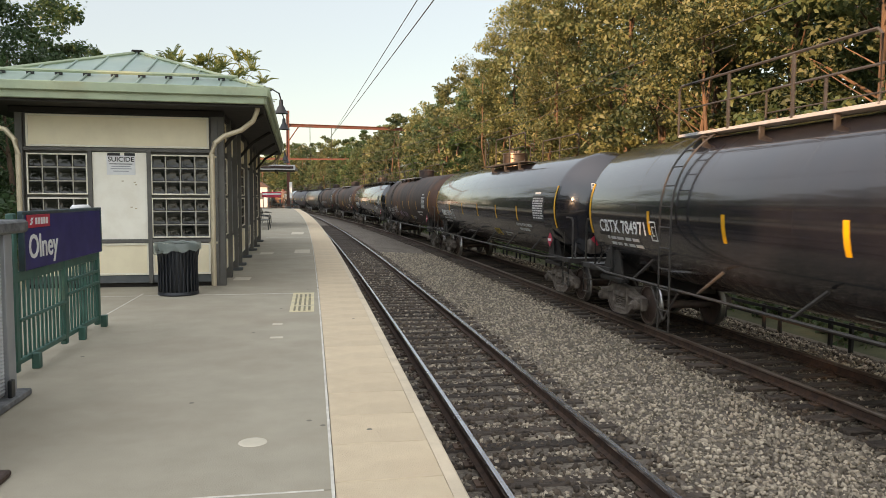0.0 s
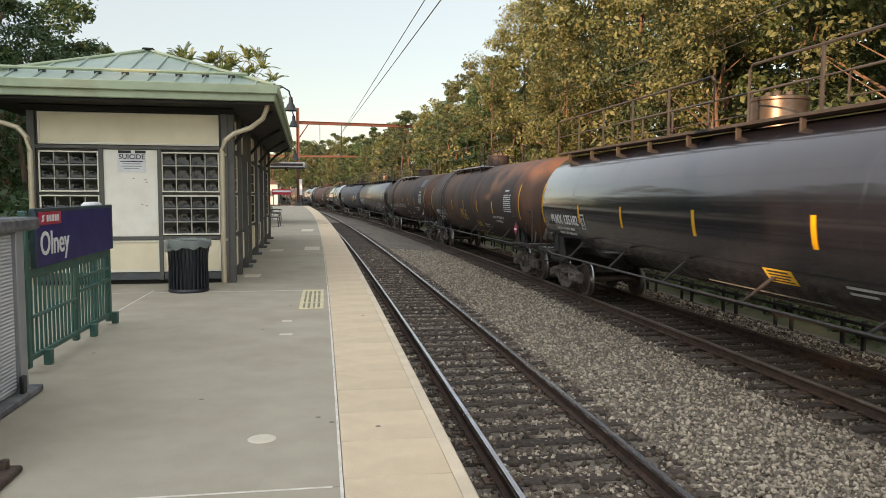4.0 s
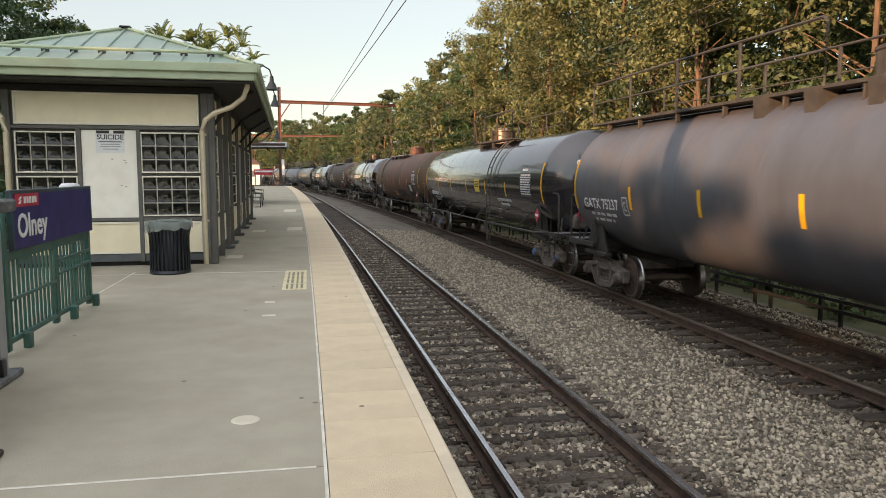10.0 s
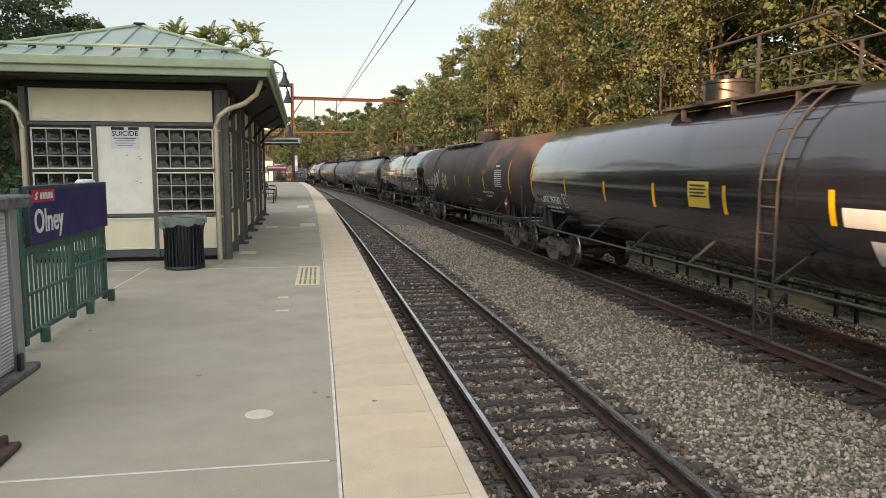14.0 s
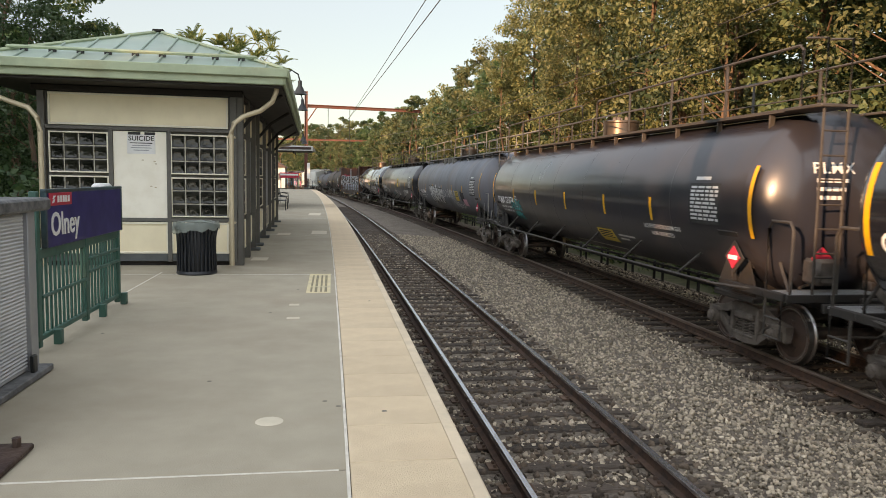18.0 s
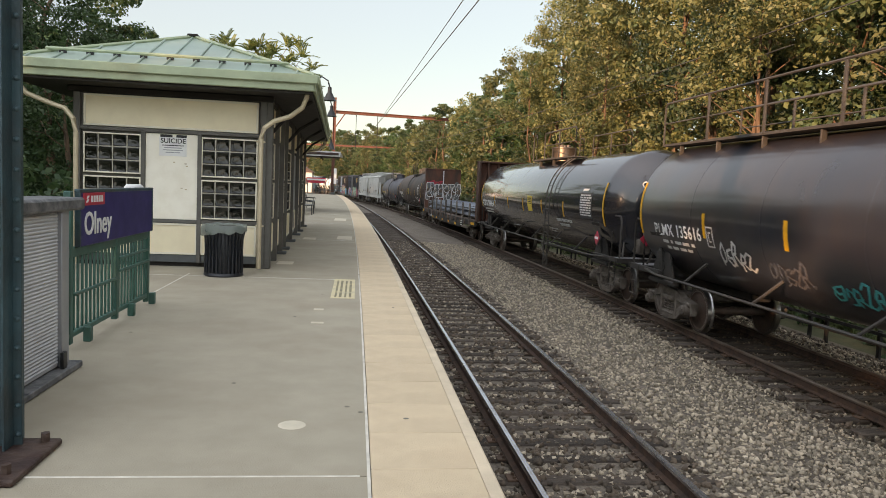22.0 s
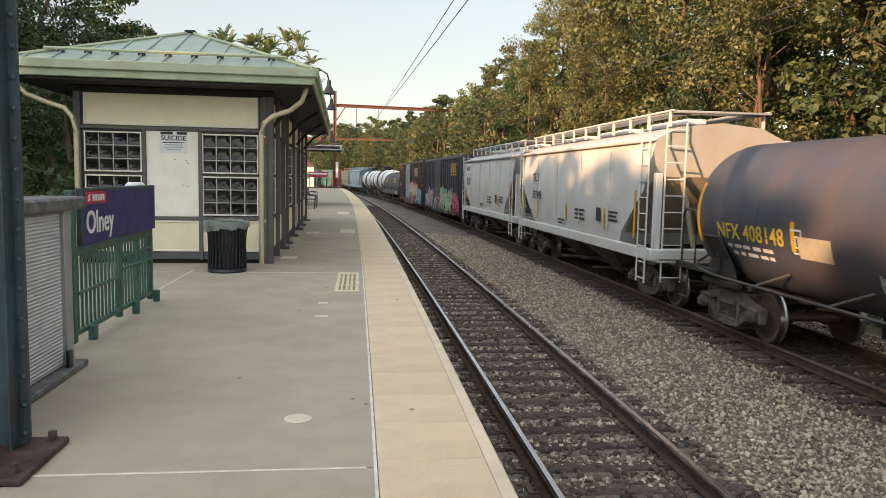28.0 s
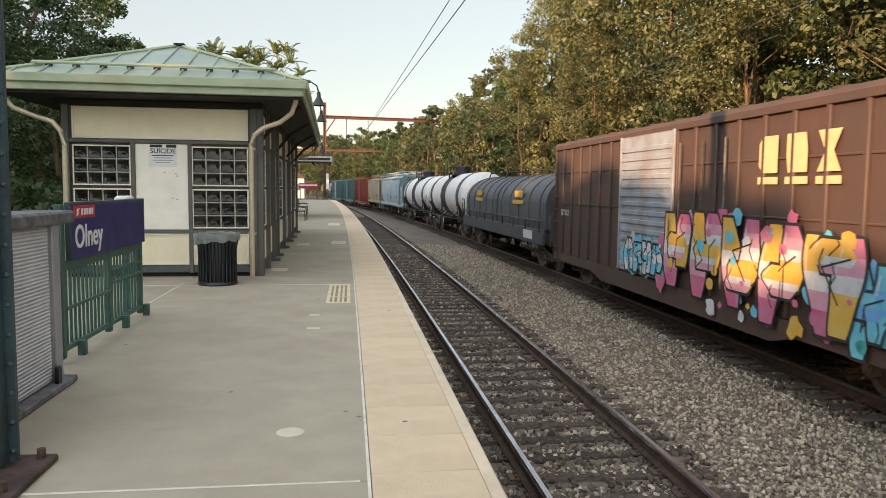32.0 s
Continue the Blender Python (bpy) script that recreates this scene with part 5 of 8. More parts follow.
# ---------------------------------------------------------------- fence with the station sign
def build_fence():
    fx, ya, yb = -2.52, 6.66, 9.16
    fence = thing("fence", "green steel picket fence on the platform", "fence")
    for y in (6.72, 7.97, 9.12):
        part("post", MB().box((fx, y, 0.72), (0.06, 0.075, 1.36), 0.008), M["green"], fence)
    for y in (7.06, 8.38, 9.2):
        part("foot", MB().box((fx + 0.05, y, 0.07), (0.07, 0.07, 0.14), 0.006), M["green"], fence)
    for z, h in ((0.12, 0.05), (0.855, 0.09)):
        part("rail", MB().box((fx, (ya + yb) / 2, z), (0.05, yb - ya, h), 0.008), M["green"], fence)
    for (a, b), z in (((6.76, 7.93), 0.48), ((8.0, 9.09), 0.68), ((8.0, 9.09), 0.545)):
        part("rail", MB().box((fx + 0.03, (a + b) / 2, z), (0.03, b - a, 0.03), 0.006), M["green"], fence)
    y = 6.84
    picket = MB().box((0, 0, 0.48), (0.02, 0.03, 0.7), 0.004).mesh("picket", M["green"])
    while y < 9.08:
        if min(abs(y - 7.97), abs(y - 6.72)) > 0.06:
            part("picket", picket, None, fence, m=Matrix.Translation((fx, y, 0)))
        y += 0.104
    # the next bay towards the camera, behind the cabinet
    for y in (3.6, 5.0, 6.45):
        part("post", MB().box((fx - 0.14, y, 0.7), (0.06, 0.075, 1.3), 0.008), M["green"], fence)
    for z in (0.12, 0.9, 1.3):
        part("rail", MB().box((fx - 0.14, 5.0, z), (0.05, 3.0, 0.05), 0.008), M["green"], fence)
    y = 3.7
    while y < 6.6:
        part("picket", picket, None, fence, m=Matrix.Translation((fx - 0.14, y, 0)))
        y += 0.104
    # behind the sign, along the platform's back edge
    for y in np.arange(-8, 13, 2.1):
        part("post", MB().box((-4.75, y, 0.55), (0.06, 0.06, 1.1), 0.006), M["column"], fence)
    for z in (0.5, 1.05):
        part("rail", MB().box((-4.75, 2.3, z), (0.05, 21, 0.05), 0.006), M["column"], fence)

    sign = thing("station_sign", "dark blue station name board on the green fence", "sign")
    part("board", MB().box((fx + 0.045, 7.98, 1.145), (0.03, 2.26, 0.49), 0.006), M["signblue"], sign)
    part("sign_frame", MB().box((fx + 0.04, 7.98, 1.4), (0.05, 2.34, 0.035), 0.006), M["column"], sign, "dark top rail")
    for y in (6.83, 9.13):
        part("sign_frame", MB().box((fx + 0.04, y, 1.15), (0.05, 0.035, 0.5), 0.006), M["column"], sign, "dark end rail")
    # lettering reads from the far end... the viewer's left is the near end
    turn = Matrix.Rotation(radians(90), 4, "Z") @ Matrix.Rotation(radians(90), 4, "X")
    part("name", text_mesh("Olney", 0.30, M["white"], 0.003), None, sign, "white station name", m=Matrix.Translation((fx + 0.064, 6.915, 1.0)) @ turn)
    badge = part("badge", MB().box((fx + 0.063, 7.17, 1.325), (0.008, 0.56, 0.115), 0.002), M["signred"], sign, "red badge with white mark")
    part("mark", MB().prism([(-0.045, -0.03), (0.0, -0.03), (0.03, 0.0), (-0.005, 0.0), (0.045, 0.032), (0.0, 0.032), (-0.03, 0.004), (0.0, 0.002)], "x", 0, 0.004), M["white"], badge, m=Matrix.Translation((fx + 0.067, 6.99, 1.325)))
    for k in range(5):
        part("bar", MB().box((fx + 0.068, 7.1 + 0.066 * k, 1.325), (0.004, 0.045, 0.06)), M["white"], badge)
    note = thing("notice", "curled white paper notice tied to the fence", "notice")
    vs, fs = [], []
    for j in range(9):
        for i in range(4):
            vs.append((fx + 0.0 + 0.02 * math.sin(j * 0.9), 6.48 + 0.05 * i, 0.74 + 0.05 * j - 0.01 * math.sin(i)))
    for j in range(8):
        for i in range(3):
            q = j * 4 + i
            fs.append((q, q + 1, q + 5, q + 4))
    front = MB().add(vs, fs)
    front.add([(x - 0.004, y, z) for x, y, z in vs], [f[::-1] for f in fs])
    part("sheet", front, M["offwhite"], note)
    for k in range(6):
        part("bar", MB().box((fx + 0.022, 6.55, 0.8 + 0.05 * k), (0.004, 0.1, 0.012)), M["ink"], note)
    cap = thing("call_box", "small white plastic box on a post behind the sign", "box", m=pose(-2.62, 8.95, 0))
    part("post", MB().box((0, 0, 0.6), (0.05, 0.05, 1.2), 0.005), M["green"], cap)
    part("case", MB().box((0, 0, 1.33), (0.12, 0.42, 0.24), 0.03), M["white"], cap)


build_fence()


# ---------------------------------------------------------------- grey cabinet and steel column
def build_cabinet():
    cab = thing("cabinet", "grey ribbed metal cabinet with a slate-coloured cap", "cabinet")
    x, ya, yb = -2.27, 4.3, 6.0
    part("body", MB().box((x - 0.14, (ya + yb) / 2, 0.66), (0.26, yb - ya, 1.2), 0.008), M["cabinet"], cab)
    for z in np.arange(0.1, 1.24, 0.027):
        part("rib", MB().cyl((x - 0.008, ya + 0.05, z), (x - 0.008, yb - 0.16, z), 0.012, 6), M["cabinet"], cab)
    part("corner_post", MB().box((x, yb - 0.07, 0.64), (0.05, 0.14, 1.26), 0.006), M["greymetal"], cab)
    part("cap", MB().box((x - 0.12, (ya + yb) / 2 + 0.1, 1.315), (0.36, yb - ya + 0.3, 0.1), 0.02), M["slate"], cab, "chipped slate-grey cap")
    part("base_rail", MB().box((x + 0.03, (ya + yb) / 2 + 0.05, 0.03), (0.12, yb - ya + 0.12, 0.05), 0.008), M["slate"], cab)
    part("bracket", MB().box((x + 0.045, yb - 0.16, 0.1), (0.03, 0.07, 0.17), 0.006), M["lampblack"], cab)


build_cabinet()


def build_column():
    col = thing("steel_column", "riveted dark green steel column on a rusty base plate", "column")
    x, y = -1.83, 4.22
    H = 7.2
    part("flange", MB().box((x - 0.035, y, H / 2 + 0.02), (0.07, 0.016, H), 0.003), M["column"], col)
    part("flange", MB().box((x - 0.44, y, H / 2 + 0.02), (0.1, 0.016, H), 0.003), M["column"], col)
    part("web", MB().box((x - 0.26, y - 0.0, H / 2 + 0.02), (0.38, 0.012, H), 0.003), M["column"], col)
    part("flange", MB().box((x - 0.052, y - 0.06, H / 2 + 0.02), (0.014, 0.11, H), 0.003), M["column"], col)
    part("flange", MB().box((x - 0.052, y + 0.07, H / 2 + 0.02), (0.014, 0.12, H), 0.003), M["column"], col)
    part("gusset", MB().box((x - 0.24, y - 0.02, 0.33), (0.34, 0.02, 0.62), 0.004), M["column"], col, "riveted foot gusset")
    rivet = MB().lathe([(0.016, 0), (0.015, 0.008), (0.009, 0.014), (0.0, 0.016)], 10).mesh("rivet", M["column"])
    for k in range(43):
        for dx in (-0.022, -0.44):
            part("rivet", rivet, None, col, m=pose(x + dx, y - 0.008, 0.1 + 0.163 * k, 90, 0, 0))
    pl = MB().box((x - 0.16, y - 0.2, 0.02), (0.66, 0.62, 0.04), 0.01)
    part("base_plate", pl, M["rustplate"], col, "flaking rusty base plate")
    for dx, dy in ((0.1, -0.42), (0.1, 0.05), (-0.4, -0.42), (-0.4, 0.05)):
        part("bolt", MB().cyl((x + dx, y + dy, 0.03), (x + dx, y + dy, 0.09), 0.025, 6), M["rustplate"], col)


build_column()


# ---------------------------------------------------------------- overhead line
def build_gantry(xa, ya, xb, yb, zbeam, top, label):
    g = thing("gantry", label, "gantry", "overhead line gantries")
    for x, y, z0 in ((xa, ya, 0.0), (xb, yb, -1.2)):
        mast = MB()
        for dx in (-0.17, 0.17):
            mast.box((x + dx, y, (z0 + top) / 2), (0.06, 0.32, top - z0), 0.01)
        mast.box((x, y, (z0 + top) / 2), (0.3, 0.05, top - z0))
        part("mast", mast, M["gantry"], g, "rust-red steel mast")
        part("foot", MB().box((x, y, z0 + 0.15), (0.6, 0.6, 0.3), 0.03), M["plinth"], g)
    d = Vector((xb - xa, yb - ya, 0))
    ang = math.atan2(d.y, d.x)
    c = ((xa + xb) / 2, (ya + yb) / 2)
    for dz, h in ((0.17, 0.07), (-0.17, 0.07), (0.0, 0.3)):
        part("beam", MB().box((c[0], c[1], zbeam + dz), (d.length, 0.3 if dz else 0.05, h), 0.01, Matrix.Rotation(ang, 3, "Z")), M["gantry"], g, "rust-red cross beam")
    part("brace", MB().cyl((xa, ya, zbeam - 2.2), (xa + 1.4, ya, zbeam - 0.1), 0.08, 6), M["gantry"], g)
    part("brace", MB().cyl((xb, yb, zbeam - 2.2), (xb - 1.4, yb, zbeam - 0.1), 0.08, 6), M["gantry"], g)
    for t in (0.1, 0.2):
        x, y = xa + d.x * t, ya + d.y * t
        part("hanger", MB().cyl((x, y, zbeam - 0.15), (x, y, zbeam - 4.6 if zbeam > 10.7 else zbeam - 1.7), 0.04, 6), M["lampblack"], g, "insulated wire hanger")
    return g


build_gantry(-3.35, 97.4, 24.8, 102.0, 10.75, 12.6, "rust-red overhead line gantry at the platform end")
build_gantry(-15, 168.0, 16.7, 165.0, 9.9, 14.5, "rust-red overhead line gantry beyond the platform")
build_gantry(-18, 262.0, 7.0, 258.0, 10.6, 12.5, "rust-red overhead line gantry at the bend")
marker = thing("marker_post", "white upright marker board by the mast", "sign", m=pose(-3.0, 96.2, 0))
part("board", MB().box((0, 0, 2.4), (0.35, 0.06, 2.0), 0.02), M["white"], marker)
part("post", MB().box((0, 0.06, 1.2), (0.08, 0.06, 2.4), 0.01), M["frame"], marker)


def wire(name, pts, r, label):
    mb = MB().tube(pts, r, 5)
    return tagged(new(name, mb.mesh(name, M["wire"])), label, "wire")


def span(a, b, sag, n=24):
    """A hanging wire between two supports."""
    a, b = Vector(a), Vector(b)
    return [a.lerp(b, k / n) - Vector((0, 0, 4 * sag * k / n * (1 - k / n))) for k in range(n + 1)]


wire("contact_wire", span((3.13, -6.0, 6.3), (0.24, 98.0, 6.5), 0.1), 0.013, "overhead contact wire above the near line")
wire("messenger_wire", span((3.72, -6.0, 6.3), (0.01, 98.0, 6.6), 0.1), 0.016, "overhead messenger wire above the near line")
wire("feeder_cable", [(line2(y) + 4.1, y, 6.55 + 0.0002 * (y - 30) ** 2) for y in np.arange(-20, 110, 4.0)], 0.02, "dark feeder cable along the wood")
wire("feeder_cable", [(line2(y) + 4.3, y, 5.7 + 0.0003 * (y - 55) ** 2) for y in np.arange(20, 110, 4.0)], 0.015, "dark feeder cable along the wood")


def build_far():
    h = thing("house", "distant pale house beyond the line's bend", "house", m=pose(-16, 190, -1.2))
    part("wall", MB().box((0, 0, 2.6), (9, 7, 5.2), 0.05), M["offwhite"], h)
    part("roof", MB().prism([(-5, 5.1), (5, 5.1), (0, 8.0)], "y", -3.8, 3.8), M["boxbrown"], h)
    for x in (-2.6, 0.2, 2.8):
        w = part("window", MB().box((x, -3.52, 2.8), (1.0, 0.08, 1.5), 0.02), M["plinth"], h)
    r = thing("trackside_board", "red and white trackside board by the platform end", "sign", m=pose(-6.2, 110, -1.2))
    part("board", MB().box((0, 0, 3.0), (2.8, 0.1, 0.8), 0.02), M["signred"], r)
    part("stripe", MB().box((0, -0.06, 3.1), (2.6, 0.04, 0.25), 0.005), M["white"], r)
    for x in (-1.2, 1.2):
        part("post", MB().box((x, 0, 1.4), (0.12, 0.12, 2.8), 0.01), M["frame"], r)
    f = thing("end_railing", "dark railing at the platform's far end", "railing", m=pose(-3.5, 96.6, 0))
    for x in np.arange(-2.0, 1.6, 0.6):
        part("post", MB().cyl((x, 0, 0), (x, 0, 1.1), 0.03, 6), M["column"], f)
    part("rail", MB().cyl((-2.0, 0, 1.1), (1.5, 0, 1.1), 0.03, 6), M["column"], f)
    part("rail", MB().cyl((-2.0, 0, 0.55), (1.5, 0, 0.55), 0.03, 6), M["column"], f)


build_far()


def build_low_fence():
    f = thing("low_fence", "low black two-rail fence beyond the freight line", "fence")

    def at(y):
        return line2(y) + 3.05

    for z in (-1.1, -1.32):
        part("rail", MB().sweep([(-0.03, -0.035), (0.03, -0.035), (0.03, 0.035), (-0.03, 0.035)], [(at(y), y, z, heading(line2, y)) for y in np.arange(6, 64, 2.0)]), M["black"], f)
    y = 6.4
    while y < 62:
        for dy in (0.0, 0.62):
            part("post", MB().box((at(y + dy) + 0.05, y + dy, -1.36), (0.07, 0.09, 0.66), 0.008), M["black"], f)
        y += 2.35


build_low_fence()


# ---------------------------------------------------------------- rolling stock
def multi(name, pieces):
    """One mesh of several materials: pieces of (MB, material)."""
    mb, idx, mats = MB(), [], []
    for k, (p, m) in enumerate(pieces):
        mb.add(p.v, p.f)
        idx += [k] * len(p.f)
        mats.append(m)
    me = mb.mesh(name, mats)
    me.polygons.foreach_set("material_index", idx)
    return me


class TankSide:
    """The platform side of a tank: y along the car, s up along the shell from its middle height."""

    def __init__(self, r, zc):
        self.r, self.zc = r, zc

    def at(self, y, s, o=0.004):
        a = s / self.r
        return (-(self.r + o) * math.cos(a), y, self.zc + (self.r + o) * math.sin(a))


class FlatSide:
    def __init__(self, w):
        self.w = w

    def at(self, y, s, o=0.004):
        return (-self.w - o, y, s)


class EndFace:
    """An end facing the front of the train, y = d; u runs as the lettering does."""

    def __init__(self, d):
        self.d = d

    def at(self, u, s, o=0.004):
        return (-u, self.d - o, s)


class HeadFace:
    """The domed end of a tank that faces the front of the train."""

    def __init__(self, r, zc, half, head=0.8):
        self.r, self.zc, self.half, self.head = r, zc, half, head

    def at(self, u, s, o=0.004):
        q = min(0.98, math.hypot(u, s - self.zc) / self.r)
        return (-u, -(self.half - self.head + self.head * math.sqrt(1 - q * q)) - o, s)


def decal(side, y0, y1, s0, s1, o=0.004, n=5):
    vs, fs = [], []
    for k in range(n + 1):
        s = s0 + (s1 - s0) * k / n
        vs += [side.at(y0, s, o), side.at(y1, s, o)]
    fs = [(2 * k, 2 * k + 1, 2 * k + 3, 2 * k + 2) for k in range(n)]
    return MB().add(vs, fs)


def lettering(side, words, y, s, size, material, spacing=1.0, o=0.004):
    """Text laid on a side, its left end at y; the viewer's right is towards -y."""
    src = text_mesh(words, size, material, 0.001, spacing)
    me = src.copy()
    co = np.empty(len(me.vertices) * 3)
    me.vertices.foreach_get("co", co)
    co = co.reshape(-1, 3)
    out = np.array([side.at(y - u, s + v, o + (0.002 if w > 0 else 0)) for u, v, w in co])
    me.vertices.foreach_set("co", out.reshape(-1))
    me.update()
    return me


def bars(side, y, s, rows, o=0.004):
    """Lines of small print as bars. rows: (length, height, gap below)."""
    mb = MB()
    for ln, h, gap in rows:
        p = decal(side, y, y - ln, s - h, s, o, 1)
        mb.add(p.v, p.f)
        s -= h + gap
    return mb


def blobs(side, y0, y1, s0, s1, colours, seed, count, size, outline=None):
    """Spray-painted lettering: overlapping rounded shapes with dark outlines."""
    rng = random.Random(seed)
    groups = {}
    for k in range(count):
        c = colours[rng.randrange(len(colours))] if rng.random() < 0.25 else colours[int(len(colours) * k / count) % len(colours)]
        yc = y0 + (y1 - y0) * (k + rng.uniform(0.1, 0.9)) / count
        sc = rng.uniform(s0, s1)
        w, h = size * rng.uniform(0.35, 0.8), size * rng.uniform(0.5, 1.25)
        ph, lean = rng.uniform(0, 6), rng.uniform(-0.4, 0.4)
        ring = []
        for i in range(14):
            a = 2 * math.pi * i / 14
            r = 1 + 0.22 * math.sin(3 * a + ph) + 0.12 * math.sin(5 * a + ph * 2)
            ring.append((w * r * math.cos(a), h * r * math.sin(a)))
        for col, grow, o in ((outline, 1.16, 0.004 + 0.0011 * k), (c, 1.0, 0.0045 + 0.0011 * k)):
            if col is None:
                continue
            mb = groups.setdefault(col, MB())
            vs = []
            for u, v in [(0, 0)] + ring:
                u, v = u * grow + lean * v, v * grow
                s = max(s0 - size * 0.3, min(s1 + size * 0.5, sc + v))
                vs.append(side.at(yc + u, s, o))
            mb.add(vs, [(0, i + 1, (i + 1) % 14 + 1) for i in range(14)])
    return multi("graffiti", [(mb, M[c]) for c, mb in groups.items()])


def ribbon(mb, side, line, width, o):
    """A stroke of even width along a line of (y, s) points, with round ends and joints."""
    for (u0, v0), (u1, v1) in zip(line, line[1:]):
        dx, dy = u1 - u0, v1 - v0
        ln = math.hypot(dx, dy)
        if ln < 1e-4:
            continue
        nx, ny = -dy / ln * width / 2, dx / ln * width / 2
        n = max(1, int(abs(dy) / 0.12))
        vs = []
        for k in range(n + 1):
            u, v = u0 + dx * k / n, v0 + dy * k / n
            vs += [side.at(u + nx, v + ny, o), side.at(u - nx, v - ny, o)]
        mb.add(vs, [(2 * k, 2 * k + 1, 2 * k + 3, 2 * k + 2) for k in range(n)])
    for u, v in line:
        vs = [side.at(u, v, o)] + [side.at(u + width / 2 * math.cos(i * 0.7854), v + width / 2 * math.sin(i * 0.7854), o) for i in range(8)]
        mb.add(vs, [(0, i + 1, (i + 1) % 8 + 1) for i in range(8)])


# abstract spray strokes in a unit box: hooks, bows, loops and arrows
STROKES = [
    [[(0, 0.8), (0.35, 1), (0.8, 0.9), (0.45, 0.5), (0.1, 0.15), (0.5, 0.0), (1.0, 0.2)]],
    [[(0.05, 0.1), (0.25, 0.7), (0.6, 1), (0.9, 0.7), (0.7, 0.3), (0.3, 0.2), (0.15, 0.5)]],
    [[(0.9, 0.95), (0.3, 0.85), (0.1, 0.4), (0.4, 0.05), (0.85, 0.2), (0.8, 0.55), (0.45, 0.5)], [(0.45, 0.5), (0.2, 0.75)]],
    [[(0, 0.3), (0.2, 1), (0.45, 0.4), (0.6, 0.9), (1.0, 0.75), (0.85, 0.1), (0.4, 0.0)]],
    [[(0.8, 1), (0.2, 0.9), (0.0, 0.6), (0.5, 0.45), (0.95, 0.3), (0.6, 0.0), (0.05, 0.1)], [(0.6, 0.75), (1.05, 0.9)]],
    [[(0.15, 0), (0.05, 0.6), (0.35, 1), (0.75, 0.85), (0.6, 0.5), (0.2, 0.45)], [(0.45, 0.45), (0.9, 0.1), (1.1, 0.2)]],
]


def tag_stroke(side, y, s, length, height, seed, width=0.03, glyphs=6):
    """A quick spray tag: a row of letter-like strokes."""
    rng = random.Random(seed)
    mb = MB()
    step = length / glyphs
    for k in range(glyphs):
        h = height * rng.uniform(0.65, 1.1)
        up = s + rng.uniform(-0.12, 0.12) * height
        lean = rng.uniform(-0.15, 0.3)
        for line in rng.choice(STROKES):
            pts = [(y - step * (k + 1.05 * (u + lean * (v - 0.5))) + rng.uniform(-0.06, 0.06) * step, up + h * v + rng.uniform(-0.05, 0.05) * h) for u, v in line]
            ribbon(mb, side, pts, width * rng.uniform(0.8, 1.2), 0.006 + 0.0002 * k)
    return mb


